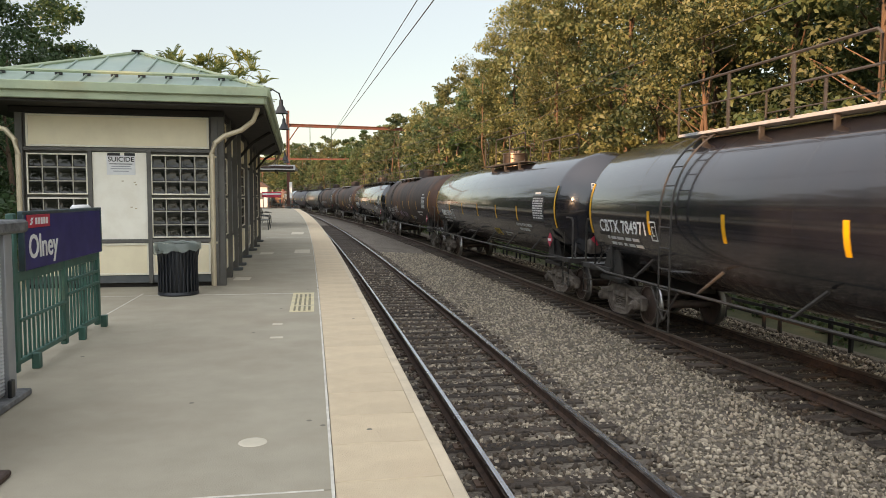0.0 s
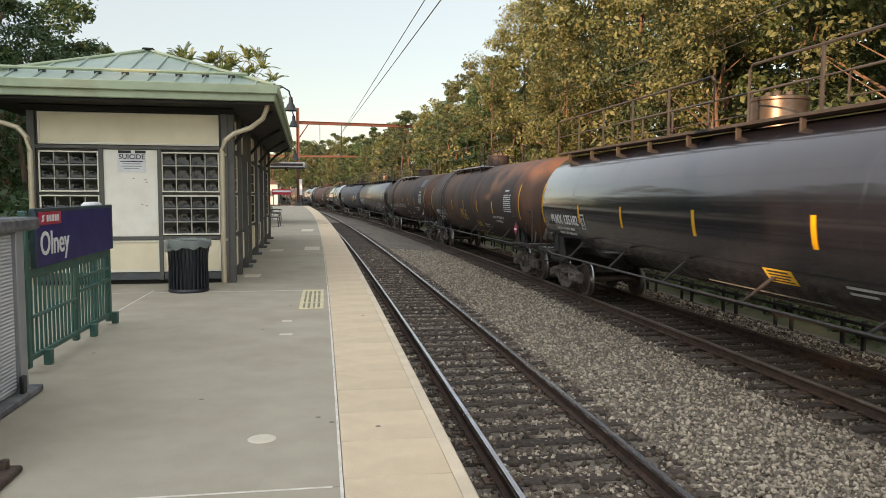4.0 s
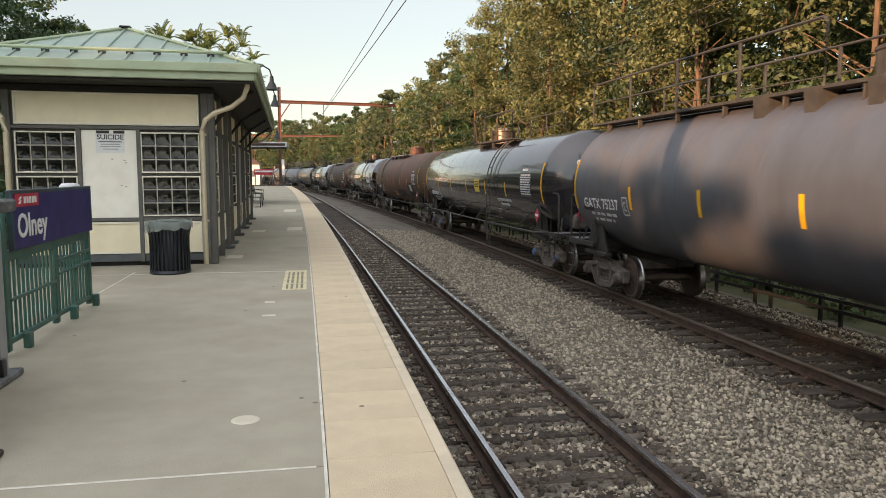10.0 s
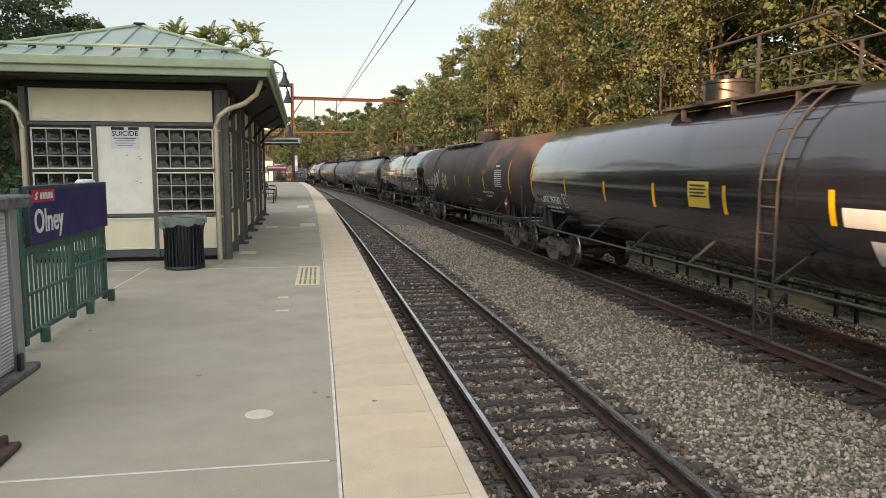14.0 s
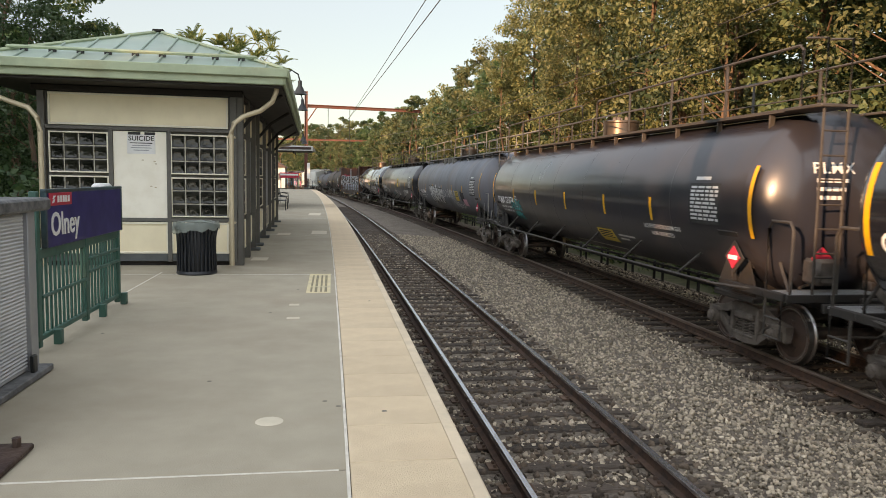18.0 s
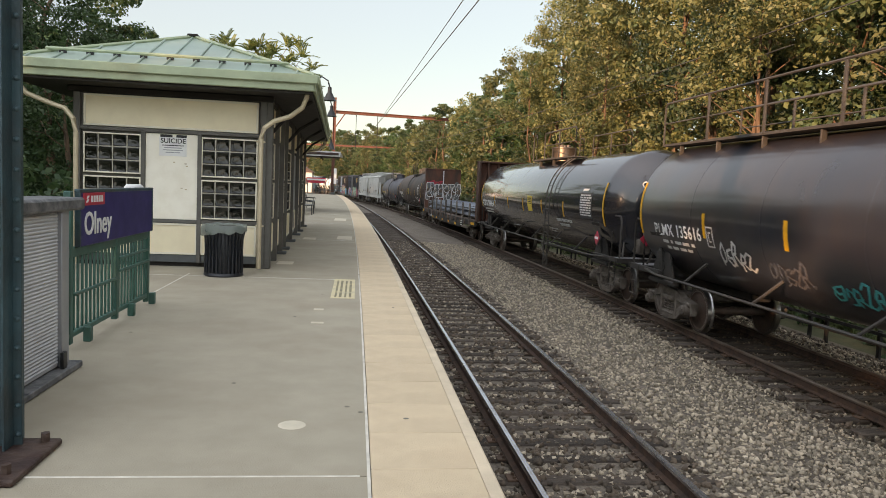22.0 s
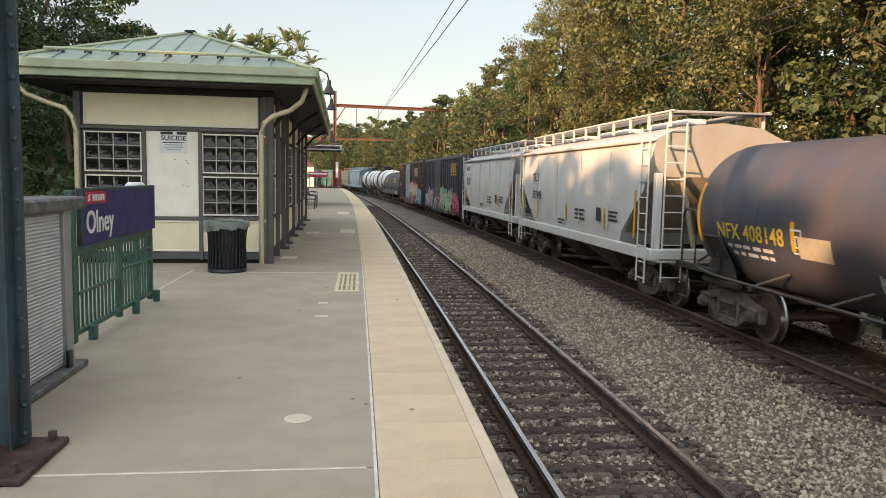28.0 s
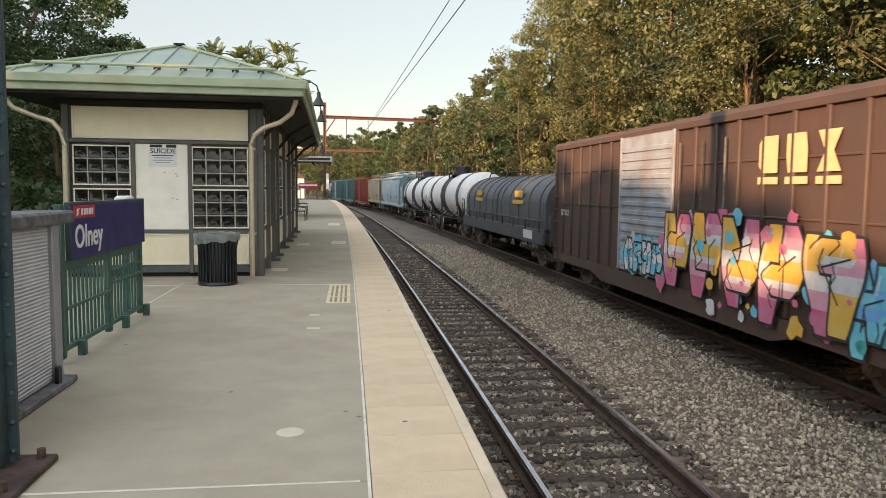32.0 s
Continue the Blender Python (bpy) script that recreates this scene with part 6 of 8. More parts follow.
def piece(side, y, s, length, height, letters, seed, fills, cloud, edge="ink", shine="spraywhite", width=0.24, jag=0.12):
    """A painted graffiti piece: a coloured cloud, then fat overlapping upright shapes in bands of colour with dark outlines."""
    rng = random.Random(seed)
    groups = {}

    def layer(name):
        return groups.setdefault(name, MB())

    for k in range(int(length * 9)):
        c = cloud[rng.randrange(len(cloud))]
        u, v = y - length * rng.uniform(-0.03, 1.03), s + height * rng.uniform(-0.05, 1.02)
        r = rng.uniform(0.06, 0.24)
        ring = [(r * rng.uniform(0.6, 1.2) * math.cos(i * 0.6283), r * rng.uniform(0.6, 1.2) * math.sin(i * 0.6283)) for i in range(10)]
        o = 0.004 + 0.0001 * k
        layer(c).add([side.at(u, v, o)] + [side.at(u + p, v + q, o) for p, q in ring], [(0, i + 1, (i + 1) % 10 + 1) for i in range(10)])

    def bar(u, v0, v1, w, lean, o, cols):
        """An upright rounded shape with a ragged edge, its fill in bands."""
        n = 16
        rows = []
        ph, kink = rng.uniform(0, 6.28), rng.uniform(-0.06, 0.06)
        for j in range(n + 1):
            t = j / n
            half = w / 2 * math.sin(math.pi * (0.07 + 0.86 * t)) ** 0.35 * (1 + jag * math.sin(7 * t + ph))
            mid = u + lean * (t - 0.5) * (v1 - v0) + kink * math.sin(5 * t + ph)
            rows.append((mid - half, mid + half, v0 + (v1 - v0) * t))
        for grow, oo, paint in ((0.045, o, None), (0.0, o + 0.0008, cols)):
            for j in range(n):
                (a0, b0, z0), (a1, b1, z1) = rows[j], rows[j + 1]
                lo = grow if j == 0 else 0
                hi = grow if j == n - 1 else 0
                c = edge if paint is None else paint[min(len(paint) - 1, int(len(paint) * j / n))]
                layer(c).add([side.at(a0 - grow, z0 - lo, oo), side.at(b0 + grow, z0 - lo, oo), side.at(b1 + grow, z1 + hi, oo), side.at(a1 - grow, z1 + hi, oo)], [(0, 1, 2, 3)])
        ribbon(layer(shine), side, [(rows[10][1] - 0.05, rows[10][2]), (rows[14][1] - 0.05, rows[14][2])], 0.025, o + 0.0016)

    step = length / letters
    for k in range(letters):
        yc = y - step * (k + 0.5)
        cols = fills if len(fills) > 2 else [fills[(k + i) % len(fills)] for i in range(3)]
        o = 0.013 + 0.004 * k
        lean = rng.uniform(-0.25, 0.25)
        h0, h1 = s + rng.uniform(-0.05, 0.08) * height, s + height * rng.uniform(0.88, 1.05)
        bar(yc + step * 0.22, h0, h1, step * 0.5, lean, o, cols)
        bar(yc - step * 0.24, h0 + rng.uniform(0, 0.4) * height, h1, step * 0.48, -lean, o + 0.0025, cols[::-1])
        if rng.random() < 0.8:
            m = rng.uniform(0.15, 0.6)
            bar(yc, h0 + m * height, h0 + (m + 0.3) * height, step * 0.7, 0.0, o + 0.0032, cols[1:])
        for j in range(4):
            c = cloud[rng.randrange(len(cloud))]
            u, v, q = yc + rng.uniform(-0.35, 0.35) * step, h0 + rng.uniform(0.1, 0.9) * height, rng.uniform(0.3, 1.0)
            ru, rv = 0.16 * step * q, 0.09 * height * q
            layer(c).add([side.at(u, v, o + 0.005)] + [side.at(u + ru * math.cos(i * 0.785) * rng.uniform(0.7, 1.1), v + rv * math.sin(i * 0.785), o + 0.005) for i in range(8)], [(0, i + 1, (i + 1) % 8 + 1) for i in range(8)])
        for j in range(3):
            u, v = yc + rng.uniform(-0.35, 0.35) * step, h0 + rng.uniform(0.1, 0.75) * height
            bow = rng.uniform(-0.2, 0.2) * step
            ribbon(layer(edge), side, [(u, v), (u + bow, v + 0.1 * height), (u + 0.3 * bow, v + 0.22 * height)], 0.025, o + 0.0054)
        ribbon(layer(edge), side, [(yc + rng.uniform(-0.2, 0.2) * step, h0 + 0.3 * height), (yc + rng.uniform(-0.2, 0.2) * step, h0 + 0.6 * height), (yc - 0.3 * step, h0 + 0.7 * height)], 0.03, o + 0.0056)
    return multi("graffiti", [(mb, M[c]) for c, mb in groups.items()])


CACHE = {}


def cached(key, make):
    if key not in CACHE:
        CACHE[key] = make()
    return CACHE[key]


WHEEL_R = 0.457
AXLES = []


def wheelset_mesh():
    body, tread = MB(), MB()
    body.cyl((-0.98, 0, 0), (0.98, 0, 0), 0.085, 12)
    for sx in (-1, 1):
        prof = [(0.1, 0.64), (0.13, 0.66), (0.2, 0.70), (0.36, 0.69), (0.40, 0.665), (0.44, 0.66), (0.445, 0.80), (0.4, 0.80), (0.36, 0.775), (0.22, 0.79), (0.13, 0.83), (0.1, 0.84)]
        body.lathe([(r, sx * h) for r, h in prof], 32, axis="x")
        tread.lathe([(r, sx * h) for r, h in ((0.44, 0.655), (0.478, 0.668), (0.482, 0.685), (0.462, 0.70), (WHEEL_R, 0.715), (0.452, 0.795), (0.42, 0.80), (0.42, 0.8), (0.40, 0.803))], 32, axis="x")
        for k in range(3):
            a = 2.1 * k
            body.box((sx * 0.83, 0.23 * math.cos(a), 0.23 * math.sin(a)), (0.02, 0.06, 0.06), 0.01)
    return multi("wheelset", [(body, M["wheelm"]), (tread, M["tread"])])


def side_frame_mesh():
    """A cast side frame: top chord, slanting tension members and columns round open windows, springs in the middle, jaws over the axles."""
    mb = MB()

    def bar(y0, z0, y1, z1, h0, h1, d=0.07):
        mb.prism([(y0, z0 - h0 / 2), (y1, z1 - h1 / 2), (y1, z1 + h1 / 2), (y0, z0 + h0 / 2)], "x", -d, d)

    for sg in (-1, 1):
        bar(sg * 1.12, 0.57, sg * 0.64, 0.63, 0.1, 0.13)
        bar(sg * 0.64, 0.63, sg * 0.38, 0.72, 0.13, 0.15)
        bar(sg * 0.8, 0.52, sg * 0.38, 0.25, 0.13, 0.15)
        bar(sg * 0.38, 0.25, 0, 0.21, 0.15, 0.14, 0.08)
        bar(sg * 0.38, 0.72, 0, 0.74, 0.15, 0.15, 0.08)
        mb.box((0, sg * 0.36, 0.48), (0.17, 0.1, 0.5), 0.02)
        mb.box((0, sg * 1.07, 0.47), (0.13, 0.09, 0.24), 0.02)
        mb.box((0, sg * 0.72, 0.46), (0.13, 0.08, 0.2), 0.02)
        mb.box((0, sg * 0.89, 0.575), (0.2, 0.3, 0.1), 0.03)
        # outer lips of the windows
        bar(sg * 0.7, 0.55, sg * 0.44, 0.37, 0.03, 0.03, 0.09)
        bar(sg * 0.44, 0.62, sg * 0.72, 0.575, 0.03, 0.03, 0.09)
        mb.cyl((-0.15, sg * 0.89, WHEEL_R), (0.15, sg * 0.89, WHEEL_R), 0.115, 16)
    for y in (-0.2, 0, 0.2):
        for k in range(5):
            mb.lathe([(0.05, 0.285 + 0.05 * k), (0.085, 0.297 + 0.05 * k), (0.085, 0.312 + 0.05 * k), (0.05, 0.325 + 0.05 * k)], 12, (0, y, 0))
    mb.box((0, 0, 0.6), (0.24, 0.5, 0.13), 0.03)
    mb.box((0, 0, 0.27), (0.2, 0.56, 0.04), 0.01)
    return mb.mesh("side_frame", M["truckm"])


def bearing_cap_mesh(material):
    mb = MB().lathe([(0.1, 0.0), (0.1, -0.035), (0.085, -0.05), (0.03, -0.055), (0.0, -0.055)], 18, axis="x")
    for k in range(3):
        a = 0.5 + 2.094 * k
        mb.cyl((-0.045, 0.06 * math.cos(a), 0.06 * math.sin(a)), (-0.07, 0.06 * math.cos(a), 0.06 * math.sin(a)), 0.017, 6)
    return mb.mesh("bearing_cap", material)


def bolster_mesh():
    mb = MB().box((0, 0, 0.64), (2.1, 0.36, 0.2), 0.03)
    mb.cyl((0, 0, 0.7), (0, 0, 0.82), 0.2, 14)
    for y in (-0.42, 0.42):
        mb.box((0, y, 0.42), (1.7, 0.1, 0.1), 0.02)
    return mb.mesh("truck", M["truckm"])


def add_truck(car, y, caps="truckm"):
    tr = part("truck", cached("bolster", bolster_mesh), None, car, "cast steel two-axle truck", m=Matrix.Translation((0, y, 0)))
    for sx in (-1, 1):
        part("side_frame", cached("side_frame", side_frame_mesh), None, tr, m=Matrix.Translation((sx * 0.98, 0, 0)))
    for dy in (-0.89, 0.89):
        part("bearing_cap", cached(("cap", caps), lambda: bearing_cap_mesh(M[caps])), None, tr, m=Matrix.Translation((-1.13, dy, WHEEL_R)))
        w = part("wheelset", cached("wheelset", wheelset_mesh), None, tr, "wheelset with bright treads", m=Matrix.Translation((0, dy, WHEEL_R)))
        AXLES.append((car, y + dy, w, dy))
    return tr


def add_coupler(car, y, sgn):
    def make():
        mb = MB().box((0, 0, 0.86), (0.16, 0.7, 0.2), 0.02)
        mb.box((0.04, 0.36, 0.86), (0.3, 0.24, 0.28), 0.05)
        mb.tube([(-0.28, 0.1, 0.8), (-0.3, 0.35, 0.5), (-0.25, 0.55, 0.42)], 0.03, 6)
        mb.tube([(-1.2, -0.05, 0.75), (-0.5, 0.02, 0.72), (0.1, 0.1, 0.9)], 0.02, 6)
        return mb.mesh("coupler", M["truckm"])

    part("coupler", cached("coupler", make), None, car, "knuckle coupler with air hose", m=Matrix.Translation((0, y, 0)) @ Matrix.Rotation(0 if sgn > 0 else math.pi, 4, "Z"))


def shell(r, half, zc, head=0.8):
    prof = []
    for k in range(11):
        a = math.pi / 2 * k / 10
        prof.append((max(0.002, r * math.sin(a)), -half - head * math.cos(a) + head))
    prof += [(r, p[1] * -1) for p in prof[::-1][:1]]
    prof += [(p[0], -p[1]) for p in prof[:10][::-1]]
    return MB().lathe(prof, 56, (0, 0, zc), axis="y")


def weld_rings(r, half, zc, n):
    y = 0
    return MB().lathe([(r - 0.004, y - 0.02), (r + 0.002, y - 0.012), (r + 0.002, y + 0.012), (r - 0.004, y + 0.02)], 56, (0, 0, zc), axis="y")


def ladder_round(r, zc, y, lo, hi, w=0.42, off=0.14, foot=0.35):
    """A ladder that follows the shell from angle lo up to hi (degrees from the horizontal), with a straight foot."""
    mb = MB()
    pts = []
    n = 14
    for k in range(n + 1):
        a = radians(lo + (hi - lo) * k / n)
        rr = r + off
        pts.append((-rr * math.cos(a) if a > 0 else -rr, zc + rr * math.sin(a)))
    pts = [(-(r + off), foot)] + pts
    for dy in (-w / 2, w / 2):
        mb.tube([(x, y + dy, z) for x, z in pts], 0.02, 6)
    d = 0.0
    for (x0, z0), (x1, z1) in zip(pts, pts[1:]):
        seg = math.hypot(x1 - x0, z1 - z0)
        while d < seg:
            t = d / seg
            mb.cyl((x0 + (x1 - x0) * t, y - w / 2, z0 + (z1 - z0) * t), (x0 + (x1 - x0) * t, y + w / 2, z0 + (z1 - z0) * t), 0.014, 6)
            d += 0.38
        d -= seg
    return mb


def rail_run(car, xs, y0, y1, z, h, material, posts, label=""):
    for x in xs:
        part("handrail", MB().tube([(x, y0, z), (x, y0, z + h - 0.08), (x, y0 + math.copysign(0.08, y1 - y0), z + h), (x, y1 - math.copysign(0.08, y1 - y0), z + h), (x, y1, z + h - 0.08), (x, y1, z)], 0.024, 6), material, car, label)
        part("handrail", MB().cyl((x, y0, z + h * 0.52), (x, y1, z + h * 0.52), 0.016, 6), material, car)
        for k in range(1, posts):
            y = y0 + (y1 - y0) * k / posts
            part("rail_post", MB().box((x, y, z + h / 2), (0.03, 0.07, h), 0.004), material, car)


def tank_car(L, skin, label, number="", ncol="white", walk="center", ladder="mid", r=1.53, zc=2.5, rail="steelrail", dome="brass",
             seed=0, num=(2.0, 2.15, 2.1), table=True, strips=6, panel=None, low_text=True, end_text=None, brackets=False, caps="truckm", group="tank cars of the train", back="black", half=None):
    car = thing("tank_car", label, "tank car", group)
    half = half or L / 2 - 0.5
    bb = L / 2 - 2.0
    rk, hk = round(r, 3), round(half, 2)
    part("tank", cached(("shell", rk, hk, skin), lambda: shell(r, half, zc).mesh("tank", M[skin])), None, car, "")
    for k in range(1, 7):
        part("weld", cached(("weld", rk, zc, skin), lambda: weld_rings(r, half, zc, 7).mesh("weld", M[skin])), None, car, m=Matrix.Translation((0, -half + 0.8 + (2 * half - 1.6) * k / 7, 0)))
    side = TankSide(r, zc)
    dark = M["black"]

    # ends: sill, platform, saddle, rails
    def sill():
        mb = MB().box((0, 0, 0.98), (0.42, 3.6, 0.34), 0.02)
        return mb.mesh("sill", dark)

    def saddle():
        mb = MB()
        mb.prism([(-1.25, 1.05), (1.25, 1.05), (1.32, zc - r * 0.42), (0.6, zc - r * 0.9), (-0.6, zc - r * 0.9), (-1.32, zc - r * 0.42)], "y", -0.05, 0.05)
        for sx in (-1, 1):
            mb.prism([(-0.62, 0.92), (0.62, 0.92), (0.5, 1.2), (0.24, zc - r * 0.52), (-0.24, zc - r * 0.52), (-0.5, 1.2)], "x", sx * 1.22 - 0.02, sx * 1.22 + 0.02)
            mb.lathe([(0.13, sx * 1.245 - 0.012), (0.15, sx * 1.245), (0.13, sx * 1.245 + 0.012), (0.11, sx * 1.245), (0.13, sx * 1.245 - 0.012)], 16, (0, 0, 1.32), axis="x")
            mb.box((sx * 1.2, 0, 0.95), (0.2, 1.2, 0.1), 0.02)
            mb.box((sx * 1.28, 0, zc - r * 0.5), (0.05, 0.6, 0.7), 0.02, Matrix.Rotation(sx * 0.5, 3, "Y"))
        return mb.mesh("saddle", dark)

    def plat():
        mb = MB()
        mb.box((0, -0.3, 1.14), (2.8, 0.05, 0.1), 0.006)
        mb.box((0, 0.3, 1.14), (2.8, 0.05, 0.12), 0.006)
        for sx in (-1.35, 1.35):
            mb.box((sx, -0.6, 1.14), (0.08, 1.6, 0.12), 0.01)
        return mb.mesh("end_platform", dark)

    def endrail():
        mb = MB()
        mb.tube([(0, -0.35, 1.15), (0, -0.35, 2.15), (0, -0.28, 2.26), (0, 0.16, 2.26), (0, 0.24, 2.15), (0, 0.24, 1.15)], 0.025, 6)
        return mb.mesh("end_rail", M[rail])

    def steps():
        mb = MB()
        mb.tube([(0, -0.2, 1.1), (0, -0.2, 0.5), (0, 0.2, 0.5), (0, 0.2, 1.1)], 0.022, 6)
        mb.cyl((0, -0.2, 0.8), (0, 0.2, 0.8), 0.018, 6)
        return mb.mesh("step", M[rail])

    def brake():
        mb = MB().lathe([(0.02, -0.42), (0.17, -0.38), (0.2, -0.28), (0.2, 0.3), (0.16, 0.38), (0.02, 0.42)], 16, (-0.55, 0, 1.42), axis="y")
        mb.box((-0.55, 0, 1.25), (0.5, 0.2, 0.16), 0.02)
        mb.tube([(-0.55, -0.3, 1.4), (0.2, -0.4, 1.3), (0.7, -0.2, 1.2)], 0.025, 6)
        mb.box((0.6, 0.1, 1.5), (0.35, 0.4, 0.4), 0.05)
        return mb.mesh("brake_gear", M["truckm"])

    for sgn in (-1, 1):
        turn = Matrix.Rotation(0 if sgn > 0 else math.pi, 4, "Z")
        ye = sgn * (L / 2)
        part("sill", cached("sill", sill), None, car, m=Matrix.Translation((0, ye - sgn * 2.1, 0)))
        part("saddle", cached(("saddle", rk, zc), saddle), None, car, m=Matrix.Translation((0, sgn * bb, 0)))
        ep = part("end_platform", cached("plat", plat), None, car, "grated end platform", m=Matrix.Translation((0, ye - sgn * 0.72, 0)) @ turn)
        for k in range(7):
            part("slat", cached("slat", lambda: MB().box((0, 0, 0), (2.7, 0.045, 0.04)).mesh("slat", M["greymetal"])), None, ep, m=Matrix.Translation((0, -0.24 + 0.08 * k, 1.17)))
        for sx in (-1, 1):
            part("end_rail", cached(("endrail", rail), endrail), None, car, m=Matrix.Translation((sx * 1.3, ye - sgn * 0.72, 0)) @ turn)
            part("step", cached(("steps", rail), steps), None, car, m=Matrix.Translation((sx * 1.38, ye - sgn * 0.75, 0)) @ turn)
        part("brake_gear", cached("brake", brake), None, car, m=Matrix.Translation((0, ye - sgn * 0.9, 0)) @ turn)
        add_coupler(car, ye - sgn * 0.4, sgn)
        add_truck(car, sgn * bb, caps)
        # diagonal stay of the platform to the head
        for sx in (-1.1, 1.1):
            part("stay", MB().cyl((sx, ye - sgn * 0.8, 1.2), (sx * 0.9, sgn * (half - 0.5), zc - 0.85), 0.025, 6), M[rail], car)
    # long side rods with struts
    for sx in () if brackets else (-1, 1):
        xr = sx * 1.5
        part("side_rod", MB().tube([(sx * 1.36, -L / 2 + 1.3, 1.16), (xr, -L / 2 + 2.2, 1.12), (xr, 0, 1.1), (xr, L / 2 - 2.2, 1.12), (sx * 1.36, L / 2 - 1.3, 1.16)], 0.026, 6), M[rail], car, "long safety rod")
        for k in range(6):
            y = -L / 2 + 3.6 + (L - 7.2) * k / 5
            part("strut", MB().cyl((xr, y, 1.1), (sx * r * 0.82, y - 0.45, zc - r * 0.62), 0.028, 6), M[rail], car)
    # the fittings on top
    top = zc + r
    ym = {"center": 0.2, "half": -0.1, "full": 0.1, "small": 0.6}[walk]
    ring = MB().lathe([(0.48, top - 0.12), (0.48, top + 0.38), (0.5, top + 0.4), (0.5, top + 0.44), (0.46, top + 0.46), (0.0, top + 0.48)], 22, (0, ym, 0))
    ring.lathe([(0.52, top - 0.1), (0.52, top + 0.05), (0.49, top + 0.06)], 22, (0, ym, 0))
    part("manway", ring, M[dome], car, "round manway housing")
    fit = MB()
    for k in range(5):
        fit.cyl((0.18 * math.cos(k * 1.3), ym + 0.18 * math.sin(k * 1.3), top + 0.45), (0.18 * math.cos(k * 1.3), ym + 0.18 * math.sin(k * 1.3), top + 0.56), 0.06, 8)
    part("valve", fit, M["truckm"], car)
    yl = {"mid": -0.6 if walk == "small" else -3.7, "rear": L / 2 - 5.3, "end": -half + 0.1, "none": None}[ladder]
    spans = {"center": [(-4.0, 1.2)], "half": [(-1.3, L / 2 - 4.3)], "full": [(-half + 0.3, half - 0.4)], "small": [(-1.4, 1.4)]}[walk]
    for a, b in spans:
        for x in (-0.72, 0.72):
            part("walkway", MB().box((x, (a + b) / 2, top - 0.06), (0.42, b - a, 0.04), 0.008), M["alu" if walk == "half" else rail], car, "grated walkway")
            part("walkway_edge", MB().box((x * 1.29, (a + b) / 2, top - 0.05), (0.02, b - a, 0.055), 0.004), M["alu" if walk == "half" else rail], car)
        for k in range(max(2, int((b - a) / 1.6))):
            y = a + (b - a) * (k + 0.5) / max(2, int((b - a) / 1.6))
            part("walkway_bracket", MB().box((-0.86, y, top - 0.19), (0.1, 0.035, 0.24), 0.008), M[rail], car)
        mid = (a + b) / 2
        rail_run(car, (-0.93, 0.93), a, ym - 0.55, top - 0.05, 0.95, M[rail], max(1, int((ym - 0.55 - a) / 1.7)), "pipe handrail")
        rail_run(car, (-0.93, 0.93), ym + 0.55, b, top - 0.05, 0.95, M[rail], max(1, int((b - ym - 0.55) / 1.7)))
    if brackets:
        for y in (-0.39, 0.8, 1.99):
            part("gusset", MB().prism([(-1.05, top - 0.05), (-0.55, top - 0.05), (-0.62, top - 0.3), (-0.98, top - 0.75)], "y", y - 0.12, y + 0.12), M[rail], car, "walkway gusset")
    if yl is not None:
        if ladder == "end":
            mb = MB()
            for x in (-0.95, -0.55):
                mb.cyl((x, -half - 0.28, 1.2), (x, -half - 0.28, top + 0.05), 0.022, 6)
            for k in range(8):
                mb.cyl((-0.95, -half - 0.28, 1.45 + 0.36 * k), (-0.55, -half - 0.28, 1.45 + 0.36 * k), 0.016, 6)
            mb.box((-0.75, -half + 0.1, top - 0.06), (0.6, 0.9, 0.05), 0.01)
            mb.tube([(-0.95, -half - 0.28, top), (-0.95, -half - 0.28, top + 0.9), (-0.95, -half + 0.2, top + 0.98)], 0.022, 6)
            mb.tube([(-0.55, -half - 0.28, top), (-0.55, -half - 0.28, top + 0.9), (-0.55, -half + 0.2, top + 0.98)], 0.022, 6)
            part("ladder", mb, M[rail], car, "end ladder")
        else:
            part("ladder", ladder_round(r, zc, yl, -12, 62), M[rail], car, "side ladder bent over the shell")
            part("ladder_stay", MB().cyl((-1.66, yl - 0.5, 1.1), (-1.66, yl, 0.55), 0.02, 6).cyl((-1.66, yl + 0.5, 1.1), (-1.66, yl, 0.55), 0.02, 6), M[rail], car)
    # stencils and reflectors
    hs = L / 2 - 1.4
    for y in ((L / 2 - 4.3, L / 2 - 6.95, 0.2, 7.3 - L / 2, 4.8 - L / 2) if strips > 5 else np.linspace(hs - 3.0, 3.3 - hs, strips)):
        part("reflector", decal(side, y + 0.055, y - 0.055, -0.45, 0.02), M["yellow"], car, "yellow reflective strip")
    for y in (hs + 0.12, -hs - 0.12):
        part("reflector", decal(side, y + 0.05, y - 0.05, -0.55, 0.62, n=8), M["yellow"], car, "long yellow end strip")
    if number:
        nd, nw, nz = num
        yn, cap = L / 2 - nd, 0.1 * nw
        s0 = r * math.asin((nz - cap / 2 - zc) / r)
        wide = max(v.co.x for v in text_mesh(number, 1.0, M[ncol], 0.001, 1.05).vertices)
        for word in number.split():
            tail = number[number.index(word):]
            start = wide - max(v.co.x for v in text_mesh(tail, 1.0, M[ncol], 0.001, 1.05).vertices)
            part("number", lettering(side, word, yn - start * nw / wide, s0, nw / wide, M[ncol], 1.05), None, car, "stencilled car number")
        small = MB()
        rng = random.Random(seed + 90)
